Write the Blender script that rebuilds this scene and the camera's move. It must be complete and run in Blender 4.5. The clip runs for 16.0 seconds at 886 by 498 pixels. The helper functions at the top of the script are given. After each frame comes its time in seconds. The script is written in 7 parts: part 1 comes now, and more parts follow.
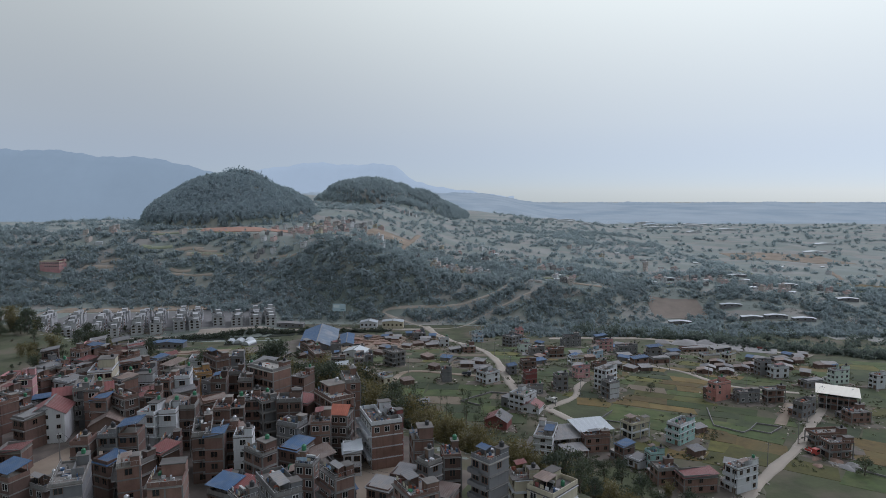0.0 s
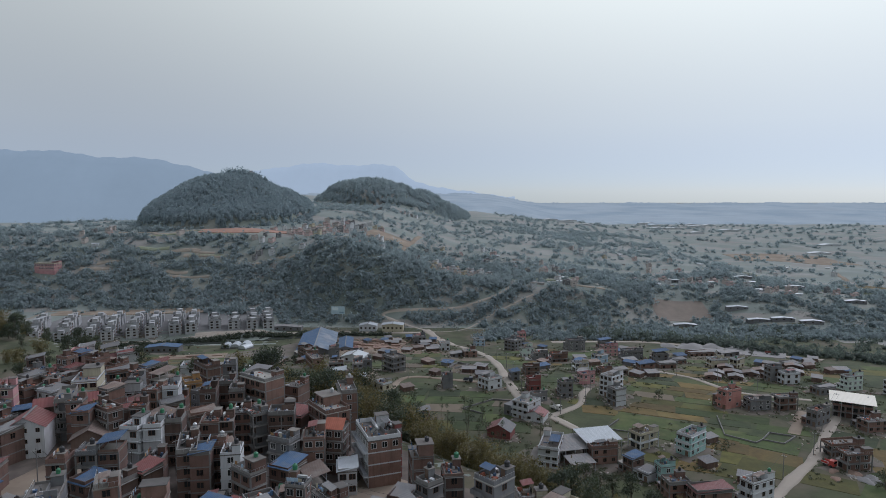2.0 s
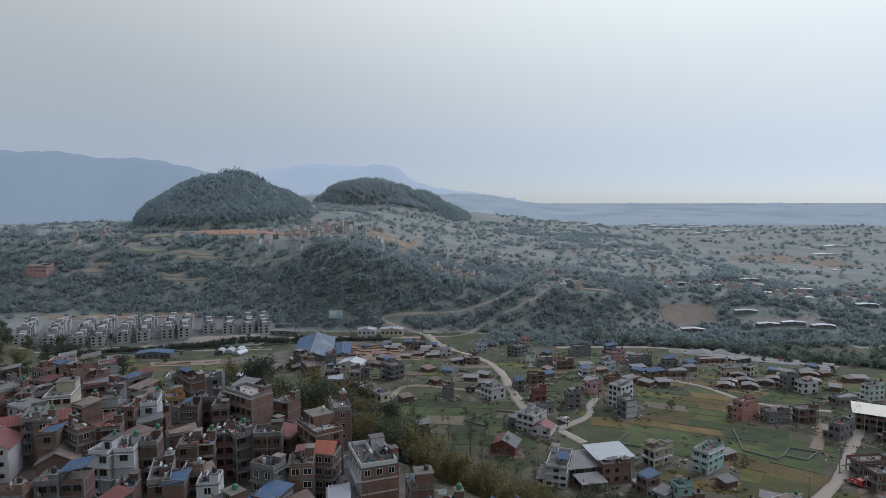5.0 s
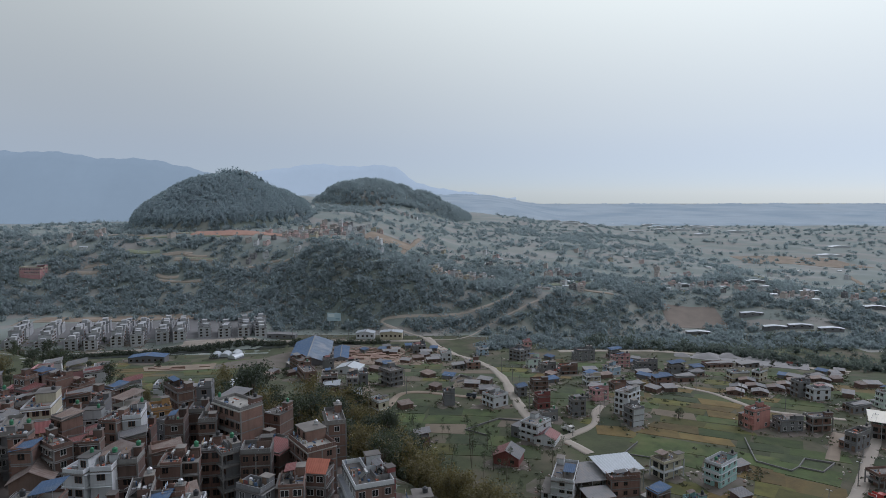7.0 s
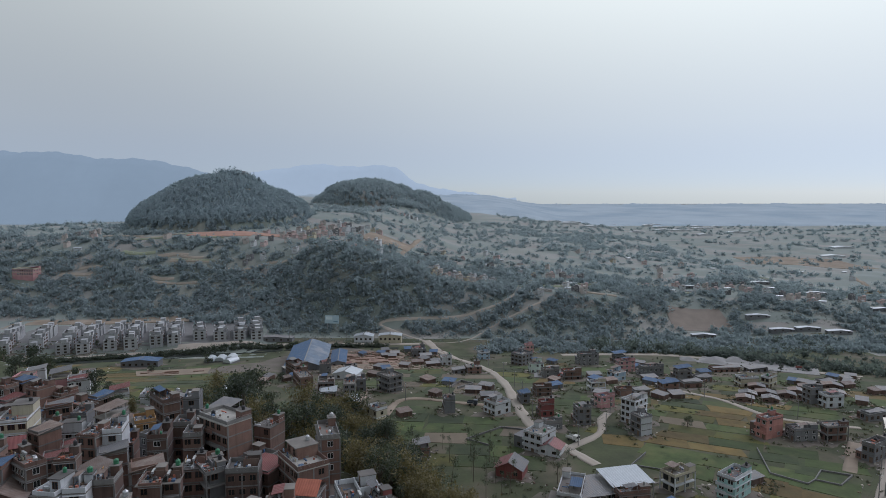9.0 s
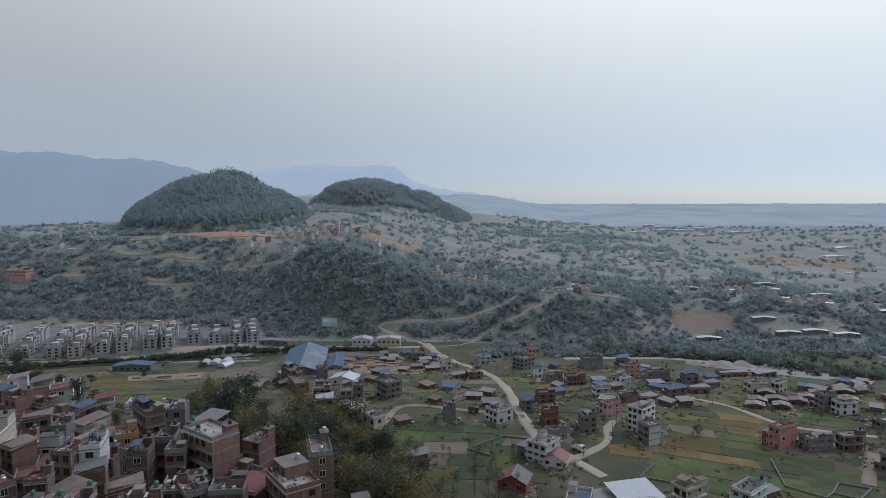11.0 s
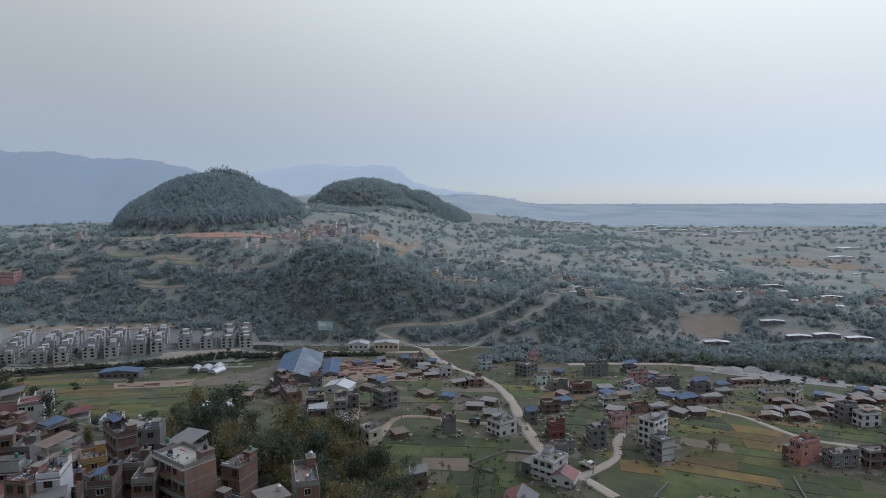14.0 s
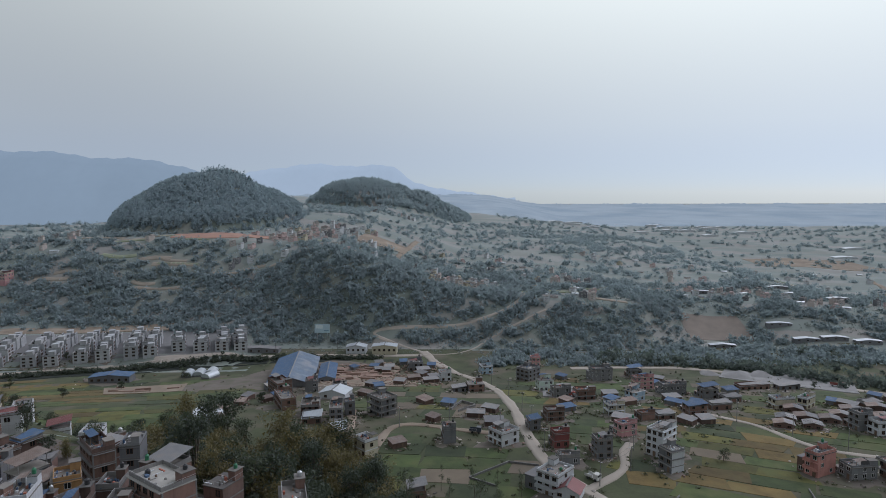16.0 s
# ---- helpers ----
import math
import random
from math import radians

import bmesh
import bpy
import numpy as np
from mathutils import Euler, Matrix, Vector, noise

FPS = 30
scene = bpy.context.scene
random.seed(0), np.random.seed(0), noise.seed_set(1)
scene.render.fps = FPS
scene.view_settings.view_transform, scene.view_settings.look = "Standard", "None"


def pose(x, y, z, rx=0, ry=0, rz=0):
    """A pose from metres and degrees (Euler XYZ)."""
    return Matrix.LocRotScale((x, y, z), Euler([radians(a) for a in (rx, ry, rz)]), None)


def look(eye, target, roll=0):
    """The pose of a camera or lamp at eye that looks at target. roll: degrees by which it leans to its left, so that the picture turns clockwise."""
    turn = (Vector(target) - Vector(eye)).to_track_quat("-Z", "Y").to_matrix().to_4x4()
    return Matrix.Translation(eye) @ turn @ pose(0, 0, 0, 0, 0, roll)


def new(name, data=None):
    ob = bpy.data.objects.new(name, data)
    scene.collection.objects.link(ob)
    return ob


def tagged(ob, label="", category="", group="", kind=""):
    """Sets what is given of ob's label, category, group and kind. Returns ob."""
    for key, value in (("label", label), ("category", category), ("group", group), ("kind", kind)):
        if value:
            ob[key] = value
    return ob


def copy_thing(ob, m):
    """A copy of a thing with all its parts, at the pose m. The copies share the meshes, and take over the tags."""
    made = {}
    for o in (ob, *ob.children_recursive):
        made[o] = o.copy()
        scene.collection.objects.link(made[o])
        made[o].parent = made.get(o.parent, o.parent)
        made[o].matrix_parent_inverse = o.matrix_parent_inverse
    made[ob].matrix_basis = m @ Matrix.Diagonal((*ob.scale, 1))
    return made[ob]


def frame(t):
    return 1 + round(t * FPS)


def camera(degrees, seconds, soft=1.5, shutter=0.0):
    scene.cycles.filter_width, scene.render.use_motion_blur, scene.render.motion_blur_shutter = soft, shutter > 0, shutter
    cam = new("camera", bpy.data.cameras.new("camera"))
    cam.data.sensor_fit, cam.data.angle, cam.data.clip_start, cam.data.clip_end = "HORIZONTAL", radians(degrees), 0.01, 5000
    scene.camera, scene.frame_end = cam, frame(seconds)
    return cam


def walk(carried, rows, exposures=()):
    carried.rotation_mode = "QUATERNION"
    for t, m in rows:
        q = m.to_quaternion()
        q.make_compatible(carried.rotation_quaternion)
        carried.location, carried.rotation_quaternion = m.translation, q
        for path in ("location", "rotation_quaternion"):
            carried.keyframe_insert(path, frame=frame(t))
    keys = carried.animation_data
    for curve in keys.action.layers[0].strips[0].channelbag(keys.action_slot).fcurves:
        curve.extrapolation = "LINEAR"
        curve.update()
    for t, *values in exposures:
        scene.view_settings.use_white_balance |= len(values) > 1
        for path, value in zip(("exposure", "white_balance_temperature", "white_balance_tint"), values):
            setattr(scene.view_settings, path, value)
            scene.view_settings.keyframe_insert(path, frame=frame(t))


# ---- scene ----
# ---------------------------------------------------------------- camera and its flight
cam = camera(69.98, 16.0, soft=0.9)
PATH = [
    (0, pose(0.00, 0.00, 97.00, 84.744, -0.000, 0.000)),
    (1, pose(-0.03, 4.54, 97.03, 84.770, 0.011, 0.032)),
    (2, pose(-0.05, 9.10, 97.05, 84.794, 0.021, 0.060)),
    (3, pose(-0.08, 13.69, 97.06, 84.816, 0.031, 0.084)),
    (4, pose(-0.10, 18.30, 97.06, 84.835, 0.040, 0.103)),
    (5, pose(-0.13, 22.94, 97.05, 84.852, 0.048, 0.118)),
    (6, pose(-0.15, 27.59, 97.04, 84.867, 0.055, 0.129)),
    (7, pose(-0.18, 32.27, 97.01, 84.880, 0.062, 0.136)),
    (8, pose(-0.20, 36.98, 96.98, 84.891, 0.067, 0.138)),
    (9, pose(-0.23, 41.71, 96.94, 84.899, 0.072, 0.136)),
    (10, pose(-0.26, 46.46, 96.89, 84.905, 0.077, 0.130)),
    (11, pose(-0.28, 51.23, 96.84, 84.909, 0.080, 0.119)),
    (12, pose(-0.31, 56.03, 96.77, 84.910, 0.083, 0.105)),
    (13, pose(-0.34, 60.86, 96.70, 84.909, 0.085, 0.086)),
    (14, pose(-0.36, 65.70, 96.61, 84.906, 0.086, 0.062)),
    (15, pose(-0.39, 70.57, 96.52, 84.901, 0.086, 0.035)),
    (16, pose(-0.42, 75.46, 96.42, 84.893, 0.086, 0.003)),
]
walk(cam, PATH, exposures=[(0, 0.0, 5780, 21), (16, 0.0, 5780, 21)])


# ---------------------------------------------------------------- hazy spring daylight
SUN_ELEVATION, SUN_AZIMUTH = radians(48), radians(52)   # azimuth from straight ahead (+y) towards the east (+x)
sun_way = Vector((math.sin(SUN_AZIMUTH) * math.cos(SUN_ELEVATION), math.cos(SUN_AZIMUTH) * math.cos(SUN_ELEVATION),
                  math.sin(SUN_ELEVATION)))
world = bpy.data.worlds.new("hazy_sky")
scene.world = world
world.use_nodes = True
wn, wl = world.node_tree.nodes, world.node_tree.links
wn.clear()
w_out = wn.new("ShaderNodeOutputWorld")
sky = wn.new("ShaderNodeTexSky")
sky.sky_type, sky.sun_disc = "NISHITA", False
sky.sun_elevation, sky.sun_rotation = SUN_ELEVATION, SUN_AZIMUTH
sky.air_density, sky.dust_density, sky.ozone_density, sky.altitude = 0.4, 0.6, 1.0, 1300
bg_sky = wn.new("ShaderNodeBackground")
bg_sky.inputs["Strength"].default_value = 0.05
wl.new(sky.outputs["Color"], bg_sky.inputs["Color"])
# the dust veil: whitish, a little darker overhead and away from the sun
coord = wn.new("ShaderNodeTexCoord")
split = wn.new("ShaderNodeSeparateXYZ")
wl.new(coord.outputs["Generated"], split.inputs["Vector"])
ramp = wn.new("ShaderNodeValToRGB")
wl.new(split.outputs["Z"], ramp.inputs["Fac"])
ramp.color_ramp.elements[0].position, ramp.color_ramp.elements[0].color = 0.0, (0.264, 0.258, 0.148, 1)
ramp.color_ramp.elements[1].position, ramp.color_ramp.elements[1].color = 1.0, (0.270, 0.285, 0.285, 1)
low = ramp.color_ramp.elements.new(0.10)
low.color = (0.440, 0.442, 0.285, 1)
middle = ramp.color_ramp.elements.new(0.35)
middle.color = (0.745, 0.775, 0.585, 1)
dot = wn.new("ShaderNodeVectorMath")
dot.operation = "DOT_PRODUCT"
wl.new(coord.outputs["Generated"], dot.inputs[0])
dot.inputs[1].default_value = sun_way
glow = wn.new("ShaderNodeMapRange")
glow.interpolation_type = "SMOOTHSTEP"
wl.new(dot.outputs["Value"], glow.inputs["Value"])
for key, value in (("From Min", 0.15), ("From Max", 1.0), ("To Min", 0.70), ("To Max", 1.32)):
    glow.inputs[key].default_value = value
bg_veil = wn.new("ShaderNodeBackground")
wl.new(ramp.outputs["Color"], bg_veil.inputs["Color"])
wl.new(glow.outputs["Result"], bg_veil.inputs["Strength"])
both = wn.new("ShaderNodeAddShader")
wl.new(bg_sky.outputs[0], both.inputs[0])
wl.new(bg_veil.outputs[0], both.inputs[1])
wl.new(both.outputs[0], w_out.inputs["Surface"])

sun = new("sun", bpy.data.lights.new("sun", "SUN"))
sun.data.energy, sun.data.angle, sun.data.color = 1.2, radians(35), (1.0, 0.97, 0.94)
sun.matrix_world = look(sun_way * 500, (0, 0, 0))


# ---------------------------------------------------------------- materials
def paint(name, colour, rough=0.9, spread=0.25, scale=0.6, fine=6.0, bump=0.3, metal=0.0, random_tint=0.0,
          stain=None, stain_scale=0.15, stain_amount=0.35, sheen=0.03, islands=False, streaks=0.0):
    """A weathered surface: base colour, broad stains, fine grain, bump; object-space metres."""
    m = bpy.data.materials.new(name)
    m.use_nodes = True
    n, l = m.node_tree.nodes, m.node_tree.links
    b = n["Principled BSDF"]
    b.inputs["Roughness"].default_value, b.inputs["Metallic"].default_value = rough, metal
    geo = n.new("ShaderNodeNewGeometry")
    def noise_of(size, detail=4.0, stretch=None):
        t = n.new("ShaderNodeTexNoise")
        t.inputs["Scale"].default_value, t.inputs["Detail"].default_value = size, detail
        if stretch:
            mp = n.new("ShaderNodeMapping")
            mp.inputs["Scale"].default_value = stretch
            l.new(geo.outputs["Position"], mp.inputs["Vector"])
            l.new(mp.outputs["Vector"], t.inputs["Vector"])
        else:
            l.new(geo.outputs["Position"], t.inputs["Vector"])
        return t
    def mix(a, bb, fac, mode="MIX"):
        x = n.new("ShaderNodeMix")
        x.data_type, x.blend_type = "RGBA", mode
        for sock, value in ((x.inputs[6], a), (x.inputs[7], bb), (x.inputs[0], fac)):
            if hasattr(value, "is_linked"):
                l.new(value, sock)
            else:
                sock.default_value = value
        return x.outputs[2]
    def span(value, lo, hi, to_lo, to_hi):
        r = n.new("ShaderNodeMapRange")
        l.new(value, r.inputs["Value"])
        for key, val in (("From Min", lo), ("From Max", hi), ("To Min", to_lo), ("To Max", to_hi)):
            r.inputs[key].default_value = val
        return r.outputs["Result"]
    dark = tuple(c * (1 - spread) for c in colour) + (1,)
    light = tuple(min(1, c * (1 + spread)) for c in colour) + (1,)
    broad, grain = noise_of(scale), noise_of(fine, 6.0)
    col = mix(dark, light, span(broad.outputs["Fac"], 0.3, 0.7, 0, 1))
    col = mix(col, mix(dark, light, grain.outputs["Fac"]), 0.45)
    if stain:
        s = noise_of(stain_scale, 6.0)
        col = mix(col, (*stain, 1), span(s.outputs["Fac"], 0.48, 0.68, 0, stain_amount))
    if streaks:
        s = noise_of(1.0, 5.0, (1.6, 1.6, 0.16))
        col = mix(col, tuple(c * 0.45 for c in colour) + (1,), span(s.outputs["Fac"], 0.5, 0.75, 0, streaks))
    if random_tint:
        if islands:
            rnd = geo.outputs["Random Per Island"]
        else:
            rnd = n.new("ShaderNodeObjectInfo").outputs["Random"]
        col = mix(col, mix((1 - random_tint,) * 3 + (1,), (1 + random_tint, 1 + random_tint * 0.9, 1 + random_tint * 0.7, 1), rnd), 1.0, "MULTIPLY")
    l.new(col, b.inputs["Base Color"])
    if sheen:
        # bluish sheen on every surface, painted in to stand for haze
        b.inputs["Sheen Weight"].default_value, b.inputs["Sheen Roughness"].default_value = sheen, 0.6 if sheen < 0.5 else 1.0
        b.inputs["Sheen Tint"].default_value = (0.80, 0.89, 1.0, 1)
    if bump:
        bp = n.new("ShaderNodeBump")
        bp.inputs["Strength"].default_value, bp.inputs["Distance"].default_value = bump, 0.05
        l.new(grain.outputs["Fac"], bp.inputs["Height"])
        l.new(bp.outputs["Normal"], b.inputs["Normal"])
    return m


BRICK = paint("brick_wall", (0.178, 0.108, 0.090), 0.95, 0.35, 0.35, 3.0, 0.5, random_tint=0.25, stain=(0.16, 0.13, 0.11), streaks=0.5)
BRICK_DARK = paint("old_brick_wall", (0.120, 0.076, 0.064), 0.95, 0.35, 0.35, 3.0, 0.5, random_tint=0.25, stain=(0.13, 0.12, 0.11), streaks=0.5)
CONCRETE = paint("raw_concrete", (0.185, 0.182, 0.18), 0.9, 0.22, 0.4, 7.0, 0.35, random_tint=0.15, stain=(0.11, 0.105, 0.10), streaks=0.5)
CEMENT = paint("cement_render", (0.155, 0.160, 0.172), 0.9, 0.16, 0.3, 7.0, 0.25, random_tint=0.15, stain=(0.17, 0.17, 0.17), streaks=0.4)
ROOFTOP = paint("weathered_roof_slab", (0.145, 0.138, 0.132), 0.92, 0.35, 0.4, 2.5, 0.3, random_tint=0.42, stain=(0.13, 0.12, 0.115), stain_scale=0.35, stain_amount=0.6)
PALE_SLAB = paint("sun_bleached_slab", (0.34, 0.33, 0.30), 0.92, 0.2, 0.4, 2.5, 0.3, stain=(0.2, 0.19, 0.18), stain_scale=0.3)
WHITE = paint("white_paint", (0.50, 0.52, 0.55), 0.8, 0.1, 0.4, 7.0, 0.15, random_tint=0.08, stain=(0.40, 0.40, 0.40), streaks=0.3)
CREAM = paint("cream_paint", (0.42, 0.385, 0.29), 0.8, 0.12, 0.4, 7.0, 0.15, random_tint=0.08, stain=(0.35, 0.33, 0.28), streaks=0.35)
PINK = paint("pink_paint", (0.47, 0.25, 0.26), 0.8, 0.14, 0.4, 7.0, 0.15, random_tint=0.08, stain=(0.24, 0.15, 0.15), streaks=0.35)
CORAL = paint("coral_paint", (0.43, 0.205, 0.175), 0.8, 0.12, 0.4, 7.0, 0.15, stain=(0.28, 0.14, 0.11), streaks=0.35)
ORANGE = paint("orange_paint", (0.34, 0.20, 0.085), 0.8, 0.14, 0.4, 7.0, 0.15, stain=(0.24, 0.14, 0.07), streaks=0.35)
TEAL = paint("teal_paint", (0.30, 0.48, 0.47), 0.8, 0.1, 0.4, 7.0, 0.15, random_tint=0.08, stain=(0.2, 0.28, 0.28), streaks=0.35)
BLUE = paint("pale_blue_paint", (0.34, 0.46, 0.58), 0.8, 0.1, 0.4, 7.0, 0.15, random_tint=0.08, stain=(0.2, 0.25, 0.3), streaks=0.35)
MINT = paint("pale_mint_paint", (0.52, 0.62, 0.55), 0.8, 0.1, 0.4, 7.0, 0.15, stain=(0.3, 0.34, 0.3), streaks=0.35)
MAROON = paint("maroon_paint", (0.20, 0.06, 0.055), 0.8, 0.15, 0.4, 7.0, 0.15, stain=(0.1, 0.05, 0.05), streaks=0.35)
TIN = paint("grey_tin_sheet", (0.20, 0.205, 0.215), 0.75, 0.25, 0.5, 5.0, 0.2, metal=0.1, random_tint=0.3, stain=(0.22, 0.17, 0.13), stain_scale=0.5)
TIN_WHITE = paint("bright_tin_sheet", (0.44, 0.48, 0.52), 0.45, 0.08, 0.5, 5.0, 0.1, metal=0.3, random_tint=0.1)
TIN_BLUE = paint("blue_tin_sheet", (0.048, 0.100, 0.195), 0.75, 0.2, 0.5, 5.0, 0.15, metal=0.0, random_tint=0.2, stain=(0.16, 0.18, 0.2), stain_scale=0.4)
TIN_RED = paint("red_tin_sheet", (0.16, 0.048, 0.046), 0.55, 0.2, 0.5, 5.0, 0.15, metal=0.1, random_tint=0.15, stain=(0.18, 0.1, 0.08), stain_scale=0.4)
TIN_RUST = paint("rusty_tin_sheet", (0.18, 0.135, 0.115), 0.7, 0.3, 0.6, 5.0, 0.3, metal=0.1, random_tint=0.25, stain=(0.30, 0.29, 0.28), stain_scale=0.5)
TILE_RED = paint("terracotta_tile", (0.36, 0.12, 0.075), 0.85, 0.25, 0.8, 6.0, 0.4, stain=(0.2, 0.1, 0.08))
GLASS = paint("dark_window_glass", (0.018, 0.021, 0.025), 0.12, 0.3, 0.8, 3.0, 0.0, random_tint=0.6)
FRAME_WHITE = paint("white_frame", (0.55, 0.55, 0.54), 0.7, 0.1, 0.5, 5.0, 0.0)
FRAME_WOOD = paint("brown_wood_frame", (0.12, 0.065, 0.04), 0.7, 0.2, 0.5, 5.0, 0.0)
PLASTIC_BLACK = paint("black_plastic", (0.018, 0.018, 0.02), 0.5, 0.2, 1.0, 5.0, 0.0, sheen=0.1)
PLASTIC_GREEN = paint("green_plastic", (0.03, 0.16, 0.08), 0.5, 0.2, 1.0, 5.0, 0.0)
PLASTIC_YELLOW = paint("yellow_plastic", (0.55, 0.30, 0.03), 0.5, 0.1, 1.0, 5.0, 0.0)
STEEL = paint("galvanised_steel", (0.5, 0.51, 0.52), 0.4, 0.1, 1.0, 5.0, 0.0, metal=0.8)
DIRT = paint("trodden_earth", (0.22, 0.175, 0.13), 0.97, 0.22, 0.12, 1.6, 0.4, stain=(0.38, 0.33, 0.27), stain_scale=0.06)
ROADM = paint("dusty_road", (0.33, 0.295, 0.25), 0.97, 0.16, 0.1, 1.5, 0.3, stain=(0.34, 0.29, 0.24), stain_scale=0.2)
GRAVEL = paint("grey_gravel", (0.25, 0.247, 0.245), 0.97, 0.2, 0.2, 2.0, 0.5)
RUBBLE = paint("brick_rubble", (0.235, 0.155, 0.12), 0.97, 0.35, 0.2, 2.0, 0.5, stain=(0.38, 0.3, 0.24), stain_scale=0.12)
WOOD = paint("weathered_wood", (0.16, 0.11, 0.08), 0.9, 0.25, 0.5, 6.0, 0.2)
BARK = paint("grey_bark", (0.11, 0.09, 0.07), 0.95, 0.3, 0.6, 6.0, 0.4)


# ---------------------------------------------------------------- the lie of the land
def smooth(a, b, v):
    """0 below a, 1 above b, with eased ends (arrays or numbers)."""
    q = np.clip((v - a) / (b - a), 0.0, 1.0)
    return q * q * (3 - 2 * q)


def dome(x, y, cx, cy, rx, ry, power):
    q = np.clip(1 - ((x - cx) / rx) ** 2 - ((y - cy) / ry) ** 2, 0.0, 1.0)
    return q ** power


def wobble(x, y):
    """Soft undulation of a few decimetres to metres."""
    return (np.sin(x * 0.021 + 1.3) * np.cos(y * 0.017 + 0.4) + 0.5 * np.sin(x * 0.047 - y * 0.031 + 2.0)
            + 0.3 * np.cos(x * 0.083 + y * 0.071))


def ground_z(x, y):
    """Height of the ground: town ridge near, flat valley with fields, wooded slope, two dome hills, far plain."""
    x, y = np.asarray(x, float), np.asarray(y, float)
    z = 3.5 - 13.0 * smooth(300, 470, y)
    # low river meadow towards the west
    z = z - 3.0 * smooth(-60, -150, x) * smooth(330, 400, y) * smooth(485, 450, y)
    # levelled ground of the terrace colony
    z = z + 3.0 * smooth(462, 474, y) * smooth(545, 530, y) * smooth(-125, -140, x) * smooth(-350, -330, x)
    # town ridge, cut off along an oblique edge
    edge = 272 - 0.62 * (x + 110) - 0.0006 * np.clip(x + 110, 0, 400) ** 2
    wide = 40 + 22 * smooth(-40, 20, x)
    z = z + 26.0 * smooth(0, 1, (edge + 0.35 * wide - y) / wide) * smooth(150, 20, x)
    # wooded slope behind the river
    rise = 62 - 34 * smooth(-110, 40, x) - 10 * smooth(60, 230, x) - 6 * smooth(300, 400, x)
    foot = 500 - 12 * smooth(0, 50, x) + 26 * smooth(120, 190, x) - 48 * smooth(200, 275, x) + 14 * smooth(-130, -220, x)
    top = foot + 66 + 100 * smooth(-60, -160, x) + 50 * smooth(150, 330, x)
    z = z + rise * smooth(foot, top, y)
    # plateau climbing slowly behind it, falling away to the east and far west
    z = z + 16 * smooth(600, 900, y) * smooth(360, 120, x) * smooth(-420, -250, x)
    z = z + 14 * smooth(800, 1500, y) + 26 * smooth(1500, 2300, y)
    z = z - 10 * smooth(300, 420, x) * smooth(560, 680, y) * smooth(1300, 900, y)
    z = z - 30 * smooth(2000, 2500, y)
    # dome hills
    z = z + 25.7 * dome(x, y, -270.8, 815, 102, 124, 0.34) + 26.2 * dome(x, y, -288, 825, 111, 110, 1.6) + 2.5 * dome(x, y, -175, 850, 38, 60, 0.4)
    z = z + 27.5 * dome(x, y, -152, 1225, 92.5, 110, 0.57) + 10.6 * dome(x, y, -113.5, 1225, 106.6, 110, 0.2) + 26.5 * dome(x, y, -17, 1270, 75, 100, 1.1)
    # the land falls away to a deep north-west valley, its edge fitted to a camera sight line
    z = z - 150 * smooth(900, 1300, y) * smooth(-0.34, -0.46, x / np.maximum(y, 200.0))
    z = z + wobble(x, y) * (0.25 + 1.5 * smooth(510, 640, y))
    return z


# ---------------------------------------------------------------- mesh helpers
def mesh_of(name, verts, faces, materials, slots=None, shade=False):
    me = bpy.data.meshes.new(name)
    me.from_pydata([tuple(v) for v in verts], [], [tuple(q) for q in faces])
    for m in materials:
        me.materials.append(m)
    if slots is not None:
        me.polygons.foreach_set("material_index", list(slots))
    if shade:
        me.polygons.foreach_set("use_smooth", [True] * len(me.polygons))
    me.update()
    return me


def box_data(x0, y0, z0, x1, y1, z1, verts=None, faces=None):
    """Adds a box to lists of corners and faces."""
    verts = [] if verts is None else verts
    faces = [] if faces is None else faces
    k = len(verts)
    verts += [(x0, y0, z0), (x1, y0, z0), (x1, y1, z0), (x0, y1, z0), (x0, y0, z1), (x1, y0, z1), (x1, y1, z1), (x0, y1, z1)]
    faces += [(k, k + 3, k + 2, k + 1), (k + 4, k + 5, k + 6, k + 7), (k, k + 1, k + 5, k + 4), (k + 1, k + 2, k + 6, k + 5),
              (k + 2, k + 3, k + 7, k + 6), (k + 3, k, k + 4, k + 7)]
    return verts, faces


def boxes(name, sizes, material):
    verts, faces = [], []
    for s in sizes:
        box_data(*s, verts, faces)
    return mesh_of(name, verts, faces, [material])


def part(name, me, parent, label=""):
    """Links a mesh as one object under a thing or a part."""
    ob = new(name, me)
    ob.parent = parent
    return tagged(ob, label) if label else ob


# ---------------------------------------------------------------- ground
def steps(core_lo, core_hi, step, far_lo, far_hi, growth=1.25):
    line = list(np.arange(core_lo, core_hi + 0.1, step))
    s = step
    while line[-1] < far_hi:
        s *= growth
        line.append(min(line[-1] + s, far_hi))
    s = step
    while line[0] > far_lo:
        s *= growth
        line.insert(0, max(line[0] - s, far_lo))
    return np.array(line)


